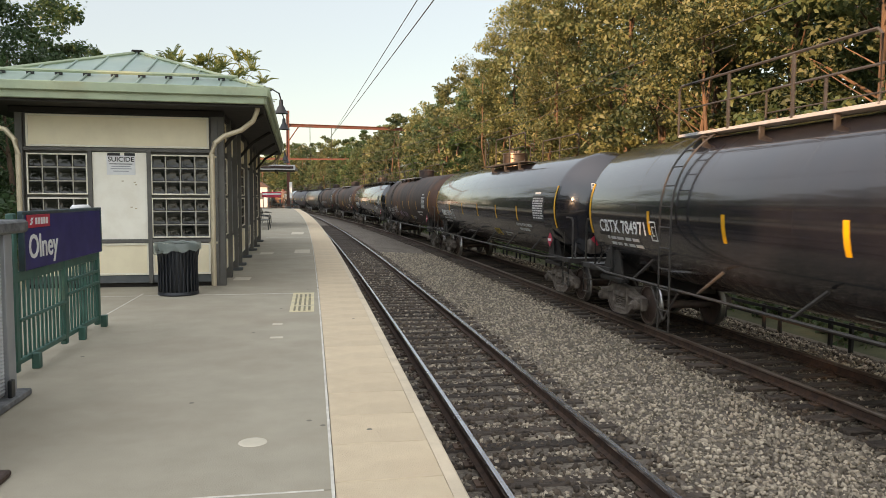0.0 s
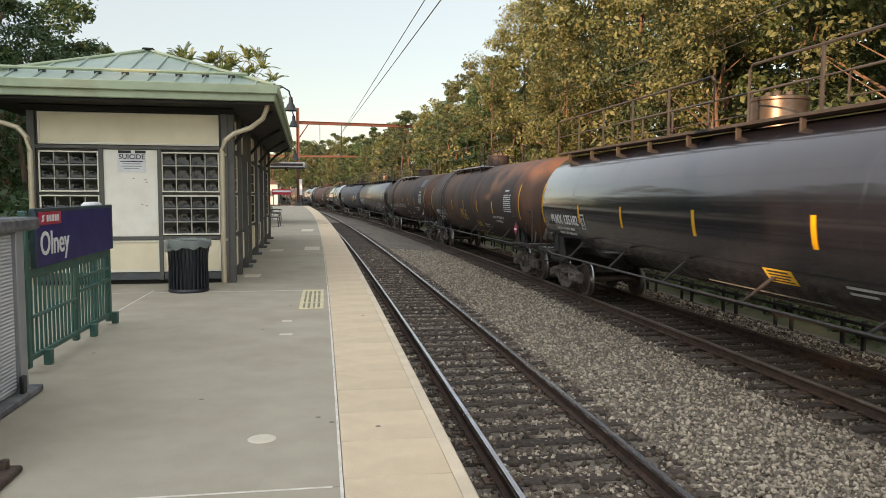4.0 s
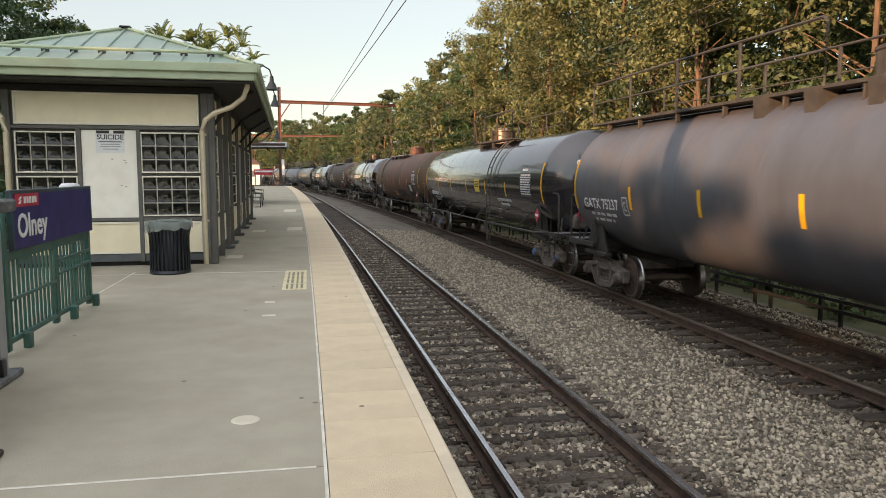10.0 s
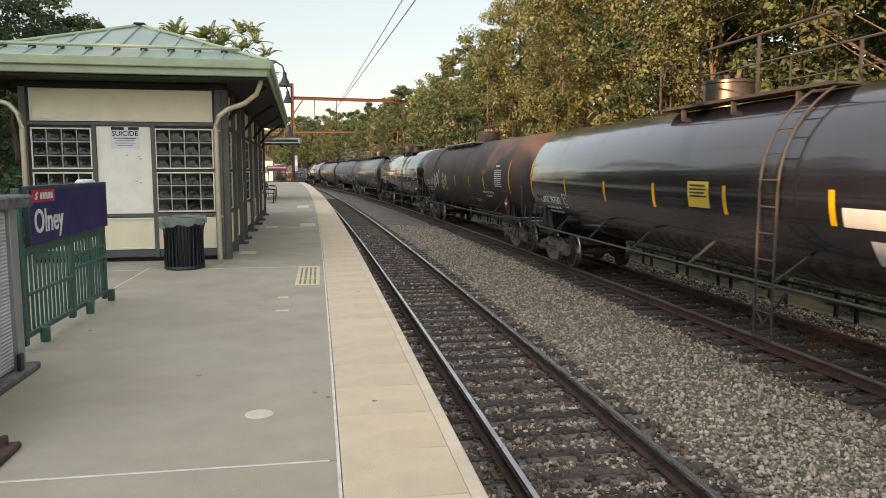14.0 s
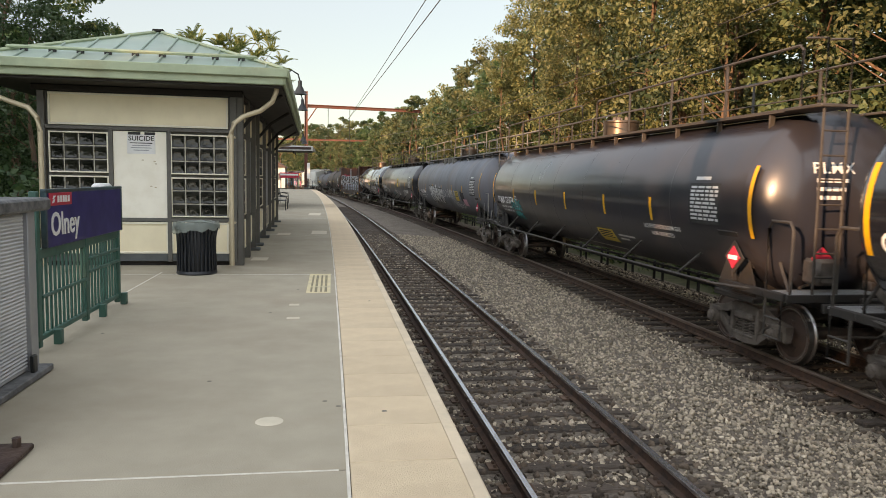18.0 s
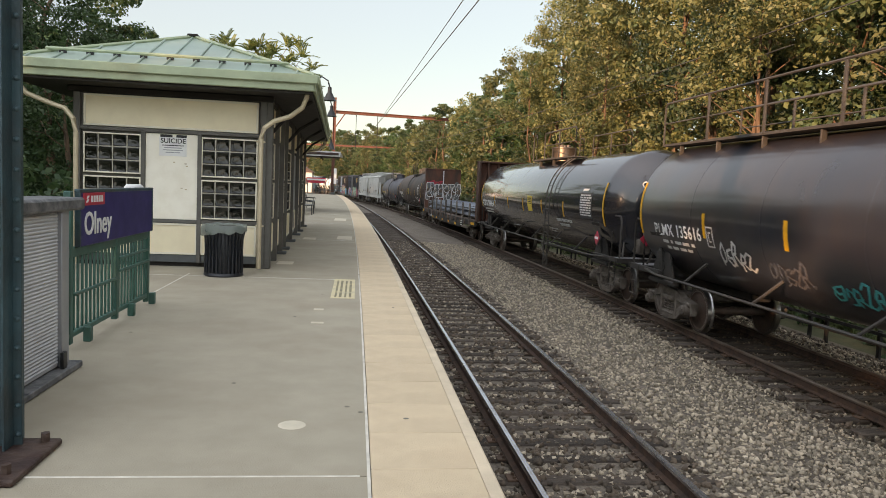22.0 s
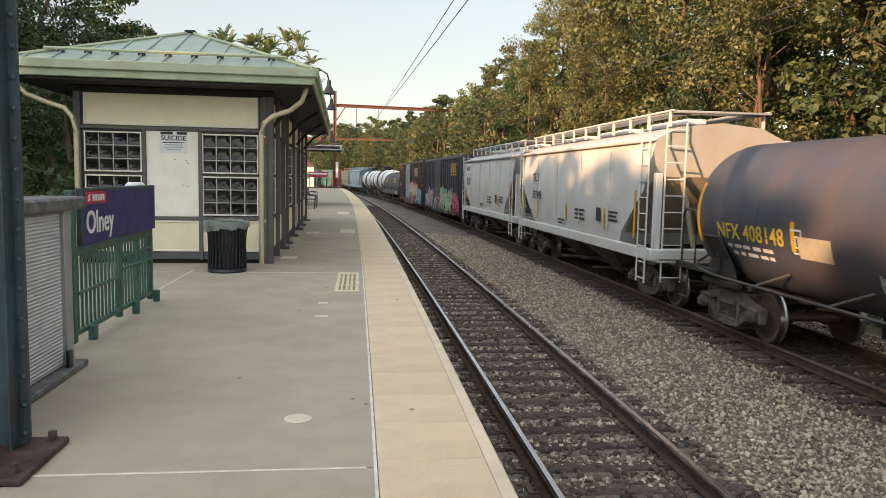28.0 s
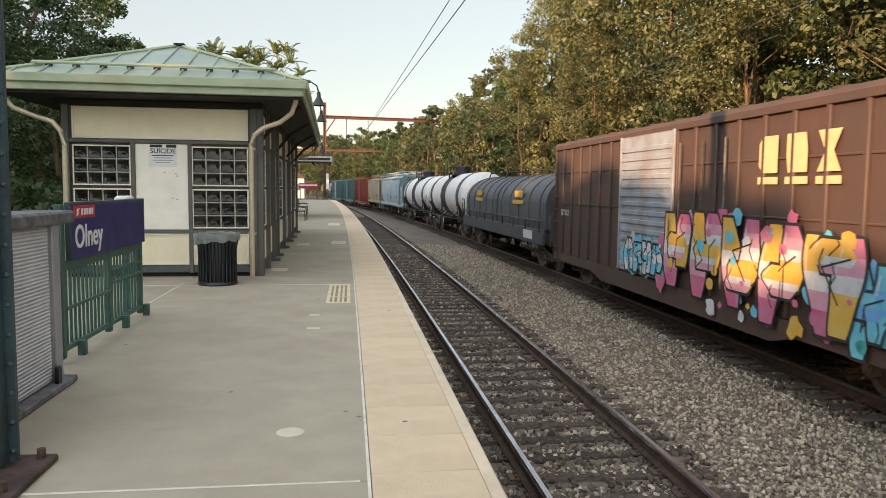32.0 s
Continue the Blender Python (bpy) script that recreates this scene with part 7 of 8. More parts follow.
        for row, (u, ln) in enumerate(((0.3, 0.68 * nw), (0.42, 0.62 * nw))):
            while u < ln + 0.3:
                w = rng.uniform(0.1, 0.34)
                p = decal(side, yn - u, yn - u - w, s0 - 0.17 - 0.14 * row, s0 - 0.1 - 0.14 * row, 0.004, 1)
                small.add(p.v, p.f)
                u += w + rng.uniform(0.05, 0.11)
        tagged(part("small_print", small, M["offwhite"], car, "two lines of small stencilled weights"), kind="stuff")
        box, yb, sb = MB(), yn - nw - 0.22, s0 + 0.1
        for u0, u1, v0, v1 in ((0, 0.26, 0.17, 0.2), (0, 0.26, -0.2, -0.17), (0, 0.03, -0.17, 0.17), (0.23, 0.26, -0.17, 0.17), (0.08, 0.11, -0.1, 0.1), (0.11, 0.18, 0.07, 0.1), (0.11, 0.18, -0.1, -0.07)):
            p = decal(side, yb - u0, yb - u1, sb + v0, sb + v1, 0.004, 2)
            box.add(p.v, p.f)
        part("plate_mark", box, M["offwhite"], car)
    if table:
        ya = -hs + 1.75
        part("table_backing", decal(side, ya + 0.06, ya - 0.98, -0.4, 0.32, 0.0035), M["ink"], car, "black test panel")
        rows = MB()
        rng = random.Random(seed + 5)
        for k in range(9):
            s = 0.27 - 0.07 * k
            u = 0.0
            while u < 0.86:
                w = min(rng.uniform(0.08, 0.26), 0.92 - u)
                p = decal(side, ya - u, ya - u - w, s - 0.04, s, 0.006, 1)
                rows.add(p.v, p.f)
                u += w + 0.04
        tagged(part("table", rows, M["offwhite"], car, "white test table of small print"), kind="stuff")
        part("bar", bars(side, ya - 0.1, 0.44, ((0.5, 0.06, 0.05),), 0.005), M["offwhite"], car)
    if low_text:
        yt = -4.0 if ladder == "mid" else -4.7
        tagged(part("lading", lettering(side, "LIQUEFIED PETROLEUM GAS", yt, -0.62, 0.125, M["offwhite"], 1.0), None, car, "white lading name"), kind="stuff")
        part("lading", lettering(side, "NON-ODORIZED", yt - 0.25, -0.78, 0.125, M["offwhite"], 1.0), None, car, "white lading name")
        part("bar", bars(side, -hs + 5.6, -0.95, ((0.9, 0.05, 0.06), (0.5, 0.05, 0.05))), M["offwhite"], car)
        part("rod_text", bars(side, 0.8, -1.5, ((3.4, 0.05, 0.05),)), M["offwhite"], car)
    if panel is not None:
        yy, ss, w, h = panel
        p = part("notice_panel", decal(side, yy + w / 2, yy - w / 2, ss - h / 2, ss + h / 2, 0.006), M["yellowsign"], car, "yellow instruction panel")
        part("bar", bars(side, yy + w * 0.4, ss + h * 0.38, ((w * 0.75, 0.035, 0.03), (w * 0.8, 0.03, 0.03), (w * 0.7, 0.03, 0.03), (w * 0.8, 0.03, 0.03)), 0.008), M["ink"], p)
    # hazard placards
    for y in (-L / 2 + 1.75,):
        mb = MB().box((-1.47, y, 1.62), (0.02, 0.27, 0.27), 0.003, Matrix.Rotation(radians(45), 3, "X"))
        pl = part("placard", mb, M["placard"], car, "red diamond placard")
        part("bar", MB().box((-1.484, y, 1.62), (0.006, 0.26, 0.07)), M["white"], pl)
        part("holder", MB().box((-1.45, y, 1.62), (0.02, 0.4, 0.4), 0.003, Matrix.Rotation(radians(45), 3, "X")), M["black"], car)
    mb = MB().box((-0.6, -half + 0.02, zc - 0.8), (0.26, 0.02, 0.26), 0.003, Matrix.Rotation(radians(45), 3, "Y"))
    part("placard", mb, M["placard"], car, "red diamond placard")
    part("brake_wheel", MB().lathe([(0.24, -0.02), (0.27, 0.0), (0.24, 0.02), (0.21, 0.0), (0.24, -0.02)], 18, (0.75, -L / 2 + 0.62, 1.9), axis="y").cyl((0.5, -L / 2 + 0.62, 1.9), (1.0, -L / 2 + 0.62, 1.9), 0.015, 6).cyl((0.75, -L / 2 + 0.62, 1.2), (0.75, -L / 2 + 0.62, 1.9), 0.03, 6), M["truckm"], car)
    if end_text:
        e = HeadFace(r, zc, half)
        part("end_number", lettering(e, end_text[0], 0.75, zc + 0.5, 0.24, M["offwhite"], 1.1, 0.006), None, car, "stencilled end number")
        for k, w in enumerate((0.5, 0.45, 0.4)):
            row = MB()
            for j in range(4):
                p = decal(e, 0.7 - w * j / 4, 0.7 - w * (j + 1) / 4 + 0.02, zc + 0.36 - 0.13 * k, zc + 0.42 - 0.13 * k, 0.006, 1)
                row.add(p.v, p.f)
            part("bar", row, M["offwhite"], car)
    return car, side, hs


def hopper_car(L, label, marks, skin="hopper", shade="hopperend", two=2, caps="truckm"):
    """A covered hopper with curved sides, sloped end sheets, roof running boards and discharge gates."""
    car = thing("hopper_car", label, "hopper car", "covered hoppers of the train")
    half = L / 2 - 0.55
    top, sillz = 4.22, 1.25
    w = 1.58
    # body: section swept along the car, ends sloped below the eaves
    sec = [(-w * 0.93, sillz), (-w, 1.6), (-w - 0.03, 2.6), (-w, 3.5), (-w * 0.95, 3.75), (-w * 0.6, 4.02), (0, top - 0.1), (w * 0.6, 4.02), (w * 0.95, 3.75), (w, 3.5), (w + 0.03, 2.6), (w, 1.6), (w * 0.93, sillz)]
    mb = MB()
    st = [(y, 1) for y in (-half + 0.02, half - 0.02)]
    n = len(sec)

    def end_z(z):
        return max(0.0, min(1.0, (2.9 - z) / 1.6)) * 2.1

    vs = []
    for y, _ in st:
        for x, z in sec:
            vs.append((x, y - math.copysign(end_z(z), y), z))
    fs = [(i, i + 1, n + i + 1, n + i) for i in range(n - 1)] + [(n - 1, 0, n, 2 * n - 1)]
    fs += [tuple(range(n))[::-1], tuple(range(n, 2 * n))]
    mb.add(vs, fs)
    part("body", mb, M[skin], car, "pale painted body")
    part("eave", MB().box((-w - 0.0, 0, 3.73), (0.12, 2 * half, 0.09), 0.02), M[skin], car)
    part("eave", MB().box((w, 0, 3.73), (0.12, 2 * half, 0.09), 0.02), M[skin], car)
    for sx in (-1, 1):
        part("side_sill", MB().box((sx * (w - 0.02), 0, 1.2), (0.14, 2 * half + 0.3, 0.26), 0.02), M[skin], car, "deep side sill")
    for k in range(4):
        y = -half + 2.6 + (2 * half - 5.2) * k / 3
        part("seam", MB().box((-w - 0.035, y, 2.55), (0.02, 0.05, 2.0), 0.004), M[skin], car)
    # end sheets' shadowed bays and posts
    for sgn in (-1, 1):
        ye = sgn * half
        part("slope_sheet", MB().add([(-w + 0.06, ye - sgn * 0.05, 2.92), (w - 0.06, ye - sgn * 0.05, 2.92), (w - 0.1, ye - sgn * 2.1, 1.3), (-w + 0.1, ye - sgn * 2.1, 1.3)], [(0, 1, 2, 3)]), M[shade], car, "tan sloped end sheet")
        for x in (-1.45, 1.45):
            part("corner_post", MB().box((x, ye, 2.1), (0.16, 0.16, 1.8), 0.02), M[skin], car)
        part("end_beam", MB().box((0, ye + sgn * 0.05, 1.18), (3.0, 0.3, 0.3), 0.02), M[skin], car)
        part("deck", MB().box((0, ye - sgn * 0.7, 1.1), (2.9, 1.8, 0.06), 0.01), M["black"], car)
        for x in (-0.9, 0.9):
            part("stay", MB().cyl((x, ye, 2.9), (x * 0.5, ye - sgn * 0.2, 1.3), 0.06, 6), M[shade], car)
        # ladders on side and end
        for x, ya, yb in ((-w - 0.06, ye - sgn * 0.1, ye - sgn * 0.55),):
            lad = MB()
            for yy in (ya, yb):
                lad.cyl((x, yy, 0.55), (x, yy, 4.0), 0.02, 6)
            for k in range(10):
                lad.cyl((x, ya, 0.65 + 0.36 * k), (x, yb, 0.65 + 0.36 * k), 0.016, 6)
            part("ladder", lad, M[skin], car, "side ladder")
        lad = MB()
        for x in (-1.35, -0.9):
            lad.cyl((x, ye + sgn * 0.12, 0.6), (x, ye + sgn * 0.12, 4.1), 0.02, 6)
        for k in range(10):
            lad.cyl((-1.35, ye + sgn * 0.12, 0.7 + 0.36 * k), (-0.9, ye + sgn * 0.12, 0.7 + 0.36 * k), 0.016, 6)
        part("ladder", lad, M[skin], car, "end ladder")
        add_coupler(car, sgn * (L / 2 - 0.4), sgn)
        add_truck(car, sgn * (L / 2 - 1.75), caps)
    # running boards
    for x in (-0.85, 0.85):
        part("running_board", MB().box((x, 0, top + 0.12), (0.5, 2 * half - 0.2, 0.05), 0.01), M["greymetal"], car, "grated running board")
        for k in range(11):
            y = -half + 0.3 + (2 * half - 0.6) * k / 10
            part("board_post", MB().box((x * 1.3, y, top - 0.02), (0.06, 0.06, 0.34), 0.006), M[skin], car)
        part("board_rail", MB().cyl((x * 1.32, -half + 0.1, top + 0.16), (x * 1.32, half - 0.1, top + 0.16), 0.025, 6), M[skin], car)
    for sgn in (-1, 1):
        part("running_board", MB().box((0, sgn * (half - 0.2), top + 0.12), (2.2, 0.5, 0.05), 0.01), M["greymetal"], car)
    for k in range(3):
        part("hatch", MB().box((0, -half * 0.6 + half * 0.6 * k, top + 0.02), (0.5, 2.4, 0.14), 0.04), M[skin], car)
    # hoppers below
    for k in range(two):
        y = (k - (two - 1) / 2) * 3.1
        mb = MB()
        mb.add([(-1.4, y - 1.5, 1.15), (1.4, y - 1.5, 1.15), (1.4, y + 1.5, 1.15), (-1.4, y + 1.5, 1.15), (-0.5, y - 0.4, 0.36), (0.5, y - 0.4, 0.36), (0.5, y + 0.4, 0.36), (-0.5, y + 0.4, 0.36)],
               [(0, 1, 5, 4), (1, 2, 6, 5), (2, 3, 7, 6), (3, 0, 4, 7), (4, 5, 6, 7), (3, 2, 1, 0)])
        part("chute", mb, M["truckm"], car, "dark discharge hopper")
        part("gate", MB().box((0, y, 0.33), (1.2, 0.9, 0.1), 0.02).cyl((-1.25, y, 0.36), (1.25, y, 0.36), 0.04, 8), M["truckm"], car)
    side = FlatSide(w + 0.035)
    for k in range(3):
        y = -half + 2.9 + (2 * half - 5.6) * k / 2
        part("reflector", decal(side, y + 0.05, y - 0.05, 1.6, 2.1), M["yellow"], car, "yellow reflective strip")
    for y in (half - 0.62, -half + 0.85):
        part("reflector", decal(side, y + 0.05, y - 0.05, 1.5, 2.6), M["yellow"], car, "yellow end strip")
    hx = half - 0.95
    for words, yy, s, size in marks:
        part("number", lettering(side, words, yy, s, size, M["ink"], 1.0), None, car, "black stencilled marks")
    for yy, s, rows in ((hx, 1.75, ((0.9, 0.07, 0.06), (1.0, 0.07, 0.05))), (-0.8, 2.0, ((0.9, 0.06, 0.06), (0.8, 0.06, 0.06), (0.9, 0.06, 0.05))), (-half + 2.6, 2.05, ((0.7, 0.05, 0.05), (0.6, 0.05, 0.05), (0.7, 0.05, 0.05))), (0.9, 1.62, ((0.7, 0.05, 0.05), (0.5, 0.05, 0.05)))):
        part("bar", bars(side, yy, s, rows), M["ink"], car)
    part("panel_mark", decal(side, -half + 3.5, -half + 3.15, 1.75, 2.1), M["ink"], car, "black stencil panel")
    return car, side, half


def box_car(L, label, skin, doorskin, logo, colours, seed, marks=(), roof=None, dc=1.35):
    car = thing("box_car", label, "box car", "box cars of the train")
    half, w, z0, z1 = L / 2 - 0.72, 1.5, 0.85, 4.12
    part("body", MB().box((0, 0, (z0 + z1) / 2), (2 * w, 2 * half, z1 - z0), 0.03), M[skin], car, "ribbed steel body")
    part("roof", MB().prism([(-w - 0.06, z1 - 0.02), (w + 0.06, z1 - 0.02), (w + 0.02, z1 + 0.07), (0, z1 + 0.22), (-w - 0.02, z1 + 0.07)], "y", -half - 0.03, half + 0.03), M[roof or skin], car, "low pitched roof")
    k = -half + 0.6
    while k < half:
        part("roof_rib", MB().prism([(-w - 0.03, z1 + 0.06), (0, z1 + 0.215), (w + 0.03, z1 + 0.06), (w + 0.03, z1 + 0.1), (0, z1 + 0.26), (-w - 0.03, z1 + 0.1)], "y", k - 0.03, k + 0.03), M[roof or skin], car)
        k += 1.2
    dw = 1.38
    ribm = cached(("rib", skin), lambda: MB().box((0, 0, 0), (0.07, 0.1, z1 - z0 - 0.12), 0.02).mesh("side_post", M[skin]))
    for sx in (-1, 1):
        for sgn in (-1, 1):
            n = round((half - dw - sgn * dc) / 0.79)
            for j in range(n + 1):
                y = dc + sgn * dw + sgn * (0.05 + (half - dw - 0.1 - sgn * dc) * j / n)
                part("side_post", ribm, None, car, m=Matrix.Translation((sx * (w + 0.025), y, (z0 + z1) / 2)))
        part("side_sill", MB().prism([(-half, 0.66), (-half + 3.6, 0.66), (-half + 4.2, 0.5), (half - 4.2, 0.5), (half - 3.6, 0.66), (half, 0.66), (half, 0.89), (-half, 0.89)], "x", sx * (w + 0.01) - 0.05, sx * (w + 0.01) + 0.05), M[skin], car)
        for zz in (2.4, 3.3):
            part("panel_seam", MB().box((sx * (w + 0.012), 0, zz), (0.03, 2 * half - 0.1, 0.035), 0.008), M[skin], car)
        part("top_chord", MB().box((sx * (w + 0.03), 0, z1 - 0.07), (0.09, 2 * half, 0.13), 0.01), M[skin], car)
        mb = MB().box((sx * (w + 0.05), dc, (z0 + z1) / 2), (0.05, 2 * dw, z1 - z0 - 0.2), 0.01)
        door = part("door", mb, M[doorskin], car, "corrugated sliding door")
        for j in range(14):
            part("door_rib", MB().box((sx * (w + 0.085), dc, z0 + 0.25 + 0.2 * j), (0.04, 2 * dw - 0.16, 0.1), 0.018), M[doorskin], door)
        for y in (dc - dw, dc + dw):
            part("door_stile", MB().box((sx * (w + 0.085), y, (z0 + z1) / 2), (0.05, 0.09, z1 - z0 - 0.2), 0.01), M[doorskin], door)
        for y in (-2.3, -1.5, -0.6):
            part("lock_bar", MB().cyl((sx * (w + 0.1), y, z0 + 0.25), (sx * (w + 0.1), y, z1 - 0.4), 0.02, 6), M["truckm"], car)
    for sgn in (-1, 1):
        for j in range(7):
            mb = MB().box((0, sgn * (half + 0.04), 1.3 + 0.42 * j), (2 * w - 0.1, 0.12, 0.22), 0.05)
            part("end_rib", mb, M[skin], car, "corrugated end rib")
        lad = MB()
        for y in (half - 0.12, half - 0.55):
            lad.cyl((-w - 0.1, sgn * y, 0.6), (-w - 0.1, sgn * y, 2.7), 0.018, 6)
        for j in range(6):
            lad.cyl((-w - 0.1, sgn * (half - 0.12), 0.7 + 0.38 * j), (-w - 0.1, sgn * (half - 0.55), 0.7 + 0.38 * j), 0.016, 6)
        part("ladder", lad, M[skin], car, "side ladder")
        part("end_beam", MB().box((0, sgn * (half + 0.08), 1.05), (2.9, 0.3, 0.25), 0.02), M["black"], car)
        part("sill", MB().box((0, sgn * half / 2, 0.9), (0.4, half, 0.28), 0.02), M["black"], car)
        add_coupler(car, sgn * (L / 2 - 0.4), sgn)
        add_truck(car, sgn * (L / 2 - 2.4))
    side = FlatSide(w + 0.055)
    if logo:
        mt, yc, s, hgt = logo
        # the owner's mark as three plain shapes, each over a bar
        for j, shape in enumerate(([(-0.5, -0.3), (-0.3, -0.5), (0.5, -0.5), (0.5, 0.5), (-0.3, 0.5), (-0.5, 0.3)],
                                   [(-0.4, -0.5), (0.5, -0.5), (0.5, 0.1), (0.4, 0.5), (-0.5, 0.5), (-0.5, -0.1)],
                                   [(-0.5, -0.5), (0.5, -0.5), (0.18, 0.0), (0.5, 0.5), (-0.5, 0.5), (-0.18, 0.0)])):
            y = yc - 0.72 * j
            part("mark_bar", decal(side, y + 0.27, y - 0.27, s - 0.17, s - 0.06), M[mt], car)
            part("owner_mark", MB().add([side.at(y - u * 0.5, s + hgt / 2 + v * hgt) for u, v in shape], [tuple(range(6))]), M[mt], car, "owner's mark as a plain shape")
    for words, yy, s, size, mt in marks:
        part("number", lettering(side, words, yy, s, size, M[mt], 1.1), None, car, "stencilled marks")
    for y in np.linspace(-half + 1.2, half - 0.8, 6):
        part("reflector", decal(side, y + 0.22, y - 0.22, 0.68, 0.82), M["yellow"], car, "yellow reflective patch")
    for j, (y, s, ln, h, n, fills, cloud) in enumerate(colours or ()):
        part("graffiti", piece(FlatSide(w + 0.112), y, s, ln, h, n, seed + j, fills, cloud), None, car, "spray-painted lettering in bright colours")
    return car, side, half


def flat_car(L):
    """Bulkhead flat car loaded with steel rods."""
    car = thing("flat_car", "rusty bulkhead flat car loaded with blue-grey steel rods", "flat car")
    half = L / 2 - 0.6
    w = 1.42
    for sx in (-1, 1):
        part("side_sill", MB().prism([(-half, 0.84), (-half + 3.4, 0.84), (-half + 4.4, 0.6), (half - 4.4, 0.6), (half - 3.4, 0.84), (half, 0.84), (half, 1.12), (-half, 1.12)], "x", sx * w - 0.05, sx * w + 0.05), M["black"], car, "deep dirty side sill")
    for k in range(40):
        y = -half + 0.3 + (2 * half - 0.6) * k / 39
        part("deck_board", cached("deckboard", lambda: MB().box((0, 0, 0), (2.84, 0.5, 0.07), 0.01).mesh("deck_board", M["deck"])), None, car, m=Matrix.Translation((0, y, 1.12)))
    part("center_sill", MB().box((0, 0, 0.86), (0.5, 2 * half, 0.42), 0.02), M["black"], car)
    for k in range(14):
        y = -half + 1.3 + (2 * half - 2.6) * k / 13
        part("stake_pocket", MB().box((-w - 0.08, y, 0.98), (0.1, 0.2, 0.26), 0.015), M["deck"], car)
    for k in range(-4, 5):
        y = -0.67 + 2.0 * k
        for sx in (-1, 1):
            part("stake", MB().box((sx * (w + 0.02), y, 1.48), (0.09, 0.15, 1.06), 0.015), M["truckm"], car, "upright dark stake")
    for sgn in (-1, 1):
        ye = sgn * (half - 0.35)
        bk = part("bulkhead", MB().box((0, ye, 2.68), (2.78, 0.08, 3.1), 0.01), M["bulkhead"], car, "tall rust-red end bulkhead")
        for x in (-1.34, 1.34):
            part("bulkhead_flange", MB().box((x, ye + sgn * 0.3, 2.65), (0.1, 0.52, 3.1), 0.01), M["bulkhead"], bk)
        for x in (-0.85, -0.3, 0.3, 0.85):
            part("bulkhead_post", MB().prism([(ye + sgn * 0.04, 1.13), (ye + sgn * 0.62, 1.13), (ye + sgn * 0.3, 4.15), (ye + sgn * 0.04, 4.15)], "x", x - 0.04, x + 0.04), M["bulkhead"], bk)
        part("bulkhead_cap", MB().box((0, ye + sgn * 0.15, 4.18), (2.78, 0.5, 0.08), 0.01), M["bulkhead"], bk)
        lad = MB()
        for k in range(7):
            lad.cyl((-1.54, ye + sgn * 0.02, 1.5 + 0.38 * k), (-1.54, ye + sgn * 0.34, 1.5 + 0.38 * k), 0.016, 6)
        part("grab_iron", lad, M["steelrail"], bk)
        part("end_deck", MB().box((0, sgn * (half + 0.1), 1.08), (2.6, 0.5, 0.06), 0.01), M["greymetal"], car)
        part("corner_mark", decal(FlatSide(w + 0.055), sgn * (half - 0.1), sgn * (half - 1.0), 0.9, 1.04), M["yellow"], car, "yellow corner mark")
        add_coupler(car, sgn * (L / 2 - 0.4), sgn)
        add_truck(car, sgn * (L / 2 - 3.4))
    # bundles of rods
    rng = random.Random(9)
    for bx in (-0.95, -0.32, 0.32, 0.95):
        for bz in (1.36, 1.7):
            for k in range(22):
                x, z = bx + rng.uniform(-0.27, 0.27), bz + rng.uniform(-0.13, 0.13)
                ya, yb = -half + 0.8 + rng.uniform(0, 0.5), half - 1.5 + rng.uniform(-0.5, 0.6)
                rod = MB().tube([(x, ya, z), (x + rng.uniform(-0.05, 0.05), (ya + yb) / 2 - 3, z + rng.uniform(-0.04, 0.03)), (x + rng.uniform(-0.05, 0.05), (ya + yb) / 2 + 3, z + rng.uniform(-0.04, 0.03)), (x, yb, z + rng.uniform(-0.05, 0.05))], 0.033, 6)
                part("rod", rod, M["rods"], car)
        for y in np.arange(-half + 2, half - 2, 3.2):
            part("dunnage", MB().box((bx, y, 1.19), (0.6, 0.12, 0.08), 0.01).box((bx, y + 0.1, 1.53), (0.6, 0.1, 0.06), 0.01), M["deck"], car, "timber packing")
    side = FlatSide(w + 0.055)
    part("number", lettering(side, "JTFX", 6.7, 0.74, 0.16, M["white"]), None, car, "white stencilled marks")
    part("number", lettering(side, "66 020", 5.85, 0.68, 0.27, M["white"]), None, car, "white stencilled marks")
    for y in (-4.6, -2.1, 0.3, 2.86, 4.63):
        part("reflector", decal(side, y + 0.25, y - 0.25, 0.64, 0.78), M["yellow"], car, "yellow reflective patch")
    part("bar", bars(side, -half + 4.0, 1.0, ((0.5, 0.06, 0.05), (0.4, 0.06, 0.05), (0.5, 0.06, 0.05))), M["offwhite"], car)
    e = EndFace(half - 0.39)
    part("graffiti", piece(e, 1.35, 1.75, 2.7, 1.3, 4, 41, ["slate", "deck", "plinth"], ["plinth", "deck", "slate"], "spraywhite", "pipe", 0.26), None, car, "pale spray-painted lettering on the bulkhead")
    part("graffiti", tag_stroke(e, 1.3, 2.95, 1.2, 0.35, 60, 0.07, 4), M["red"], car, "red spray tag")
    part("drip", decal(e, 0.03, -0.06, 3.0, 4.1), M["spraywhite"], car, "white paint drip")
    part("graffiti", tag_stroke(EndFace(-half + 0.3), 0.7, 3.0, 0.6, 0.5, 66, 0.06, 3), M["spraywhite"], car)
    return car


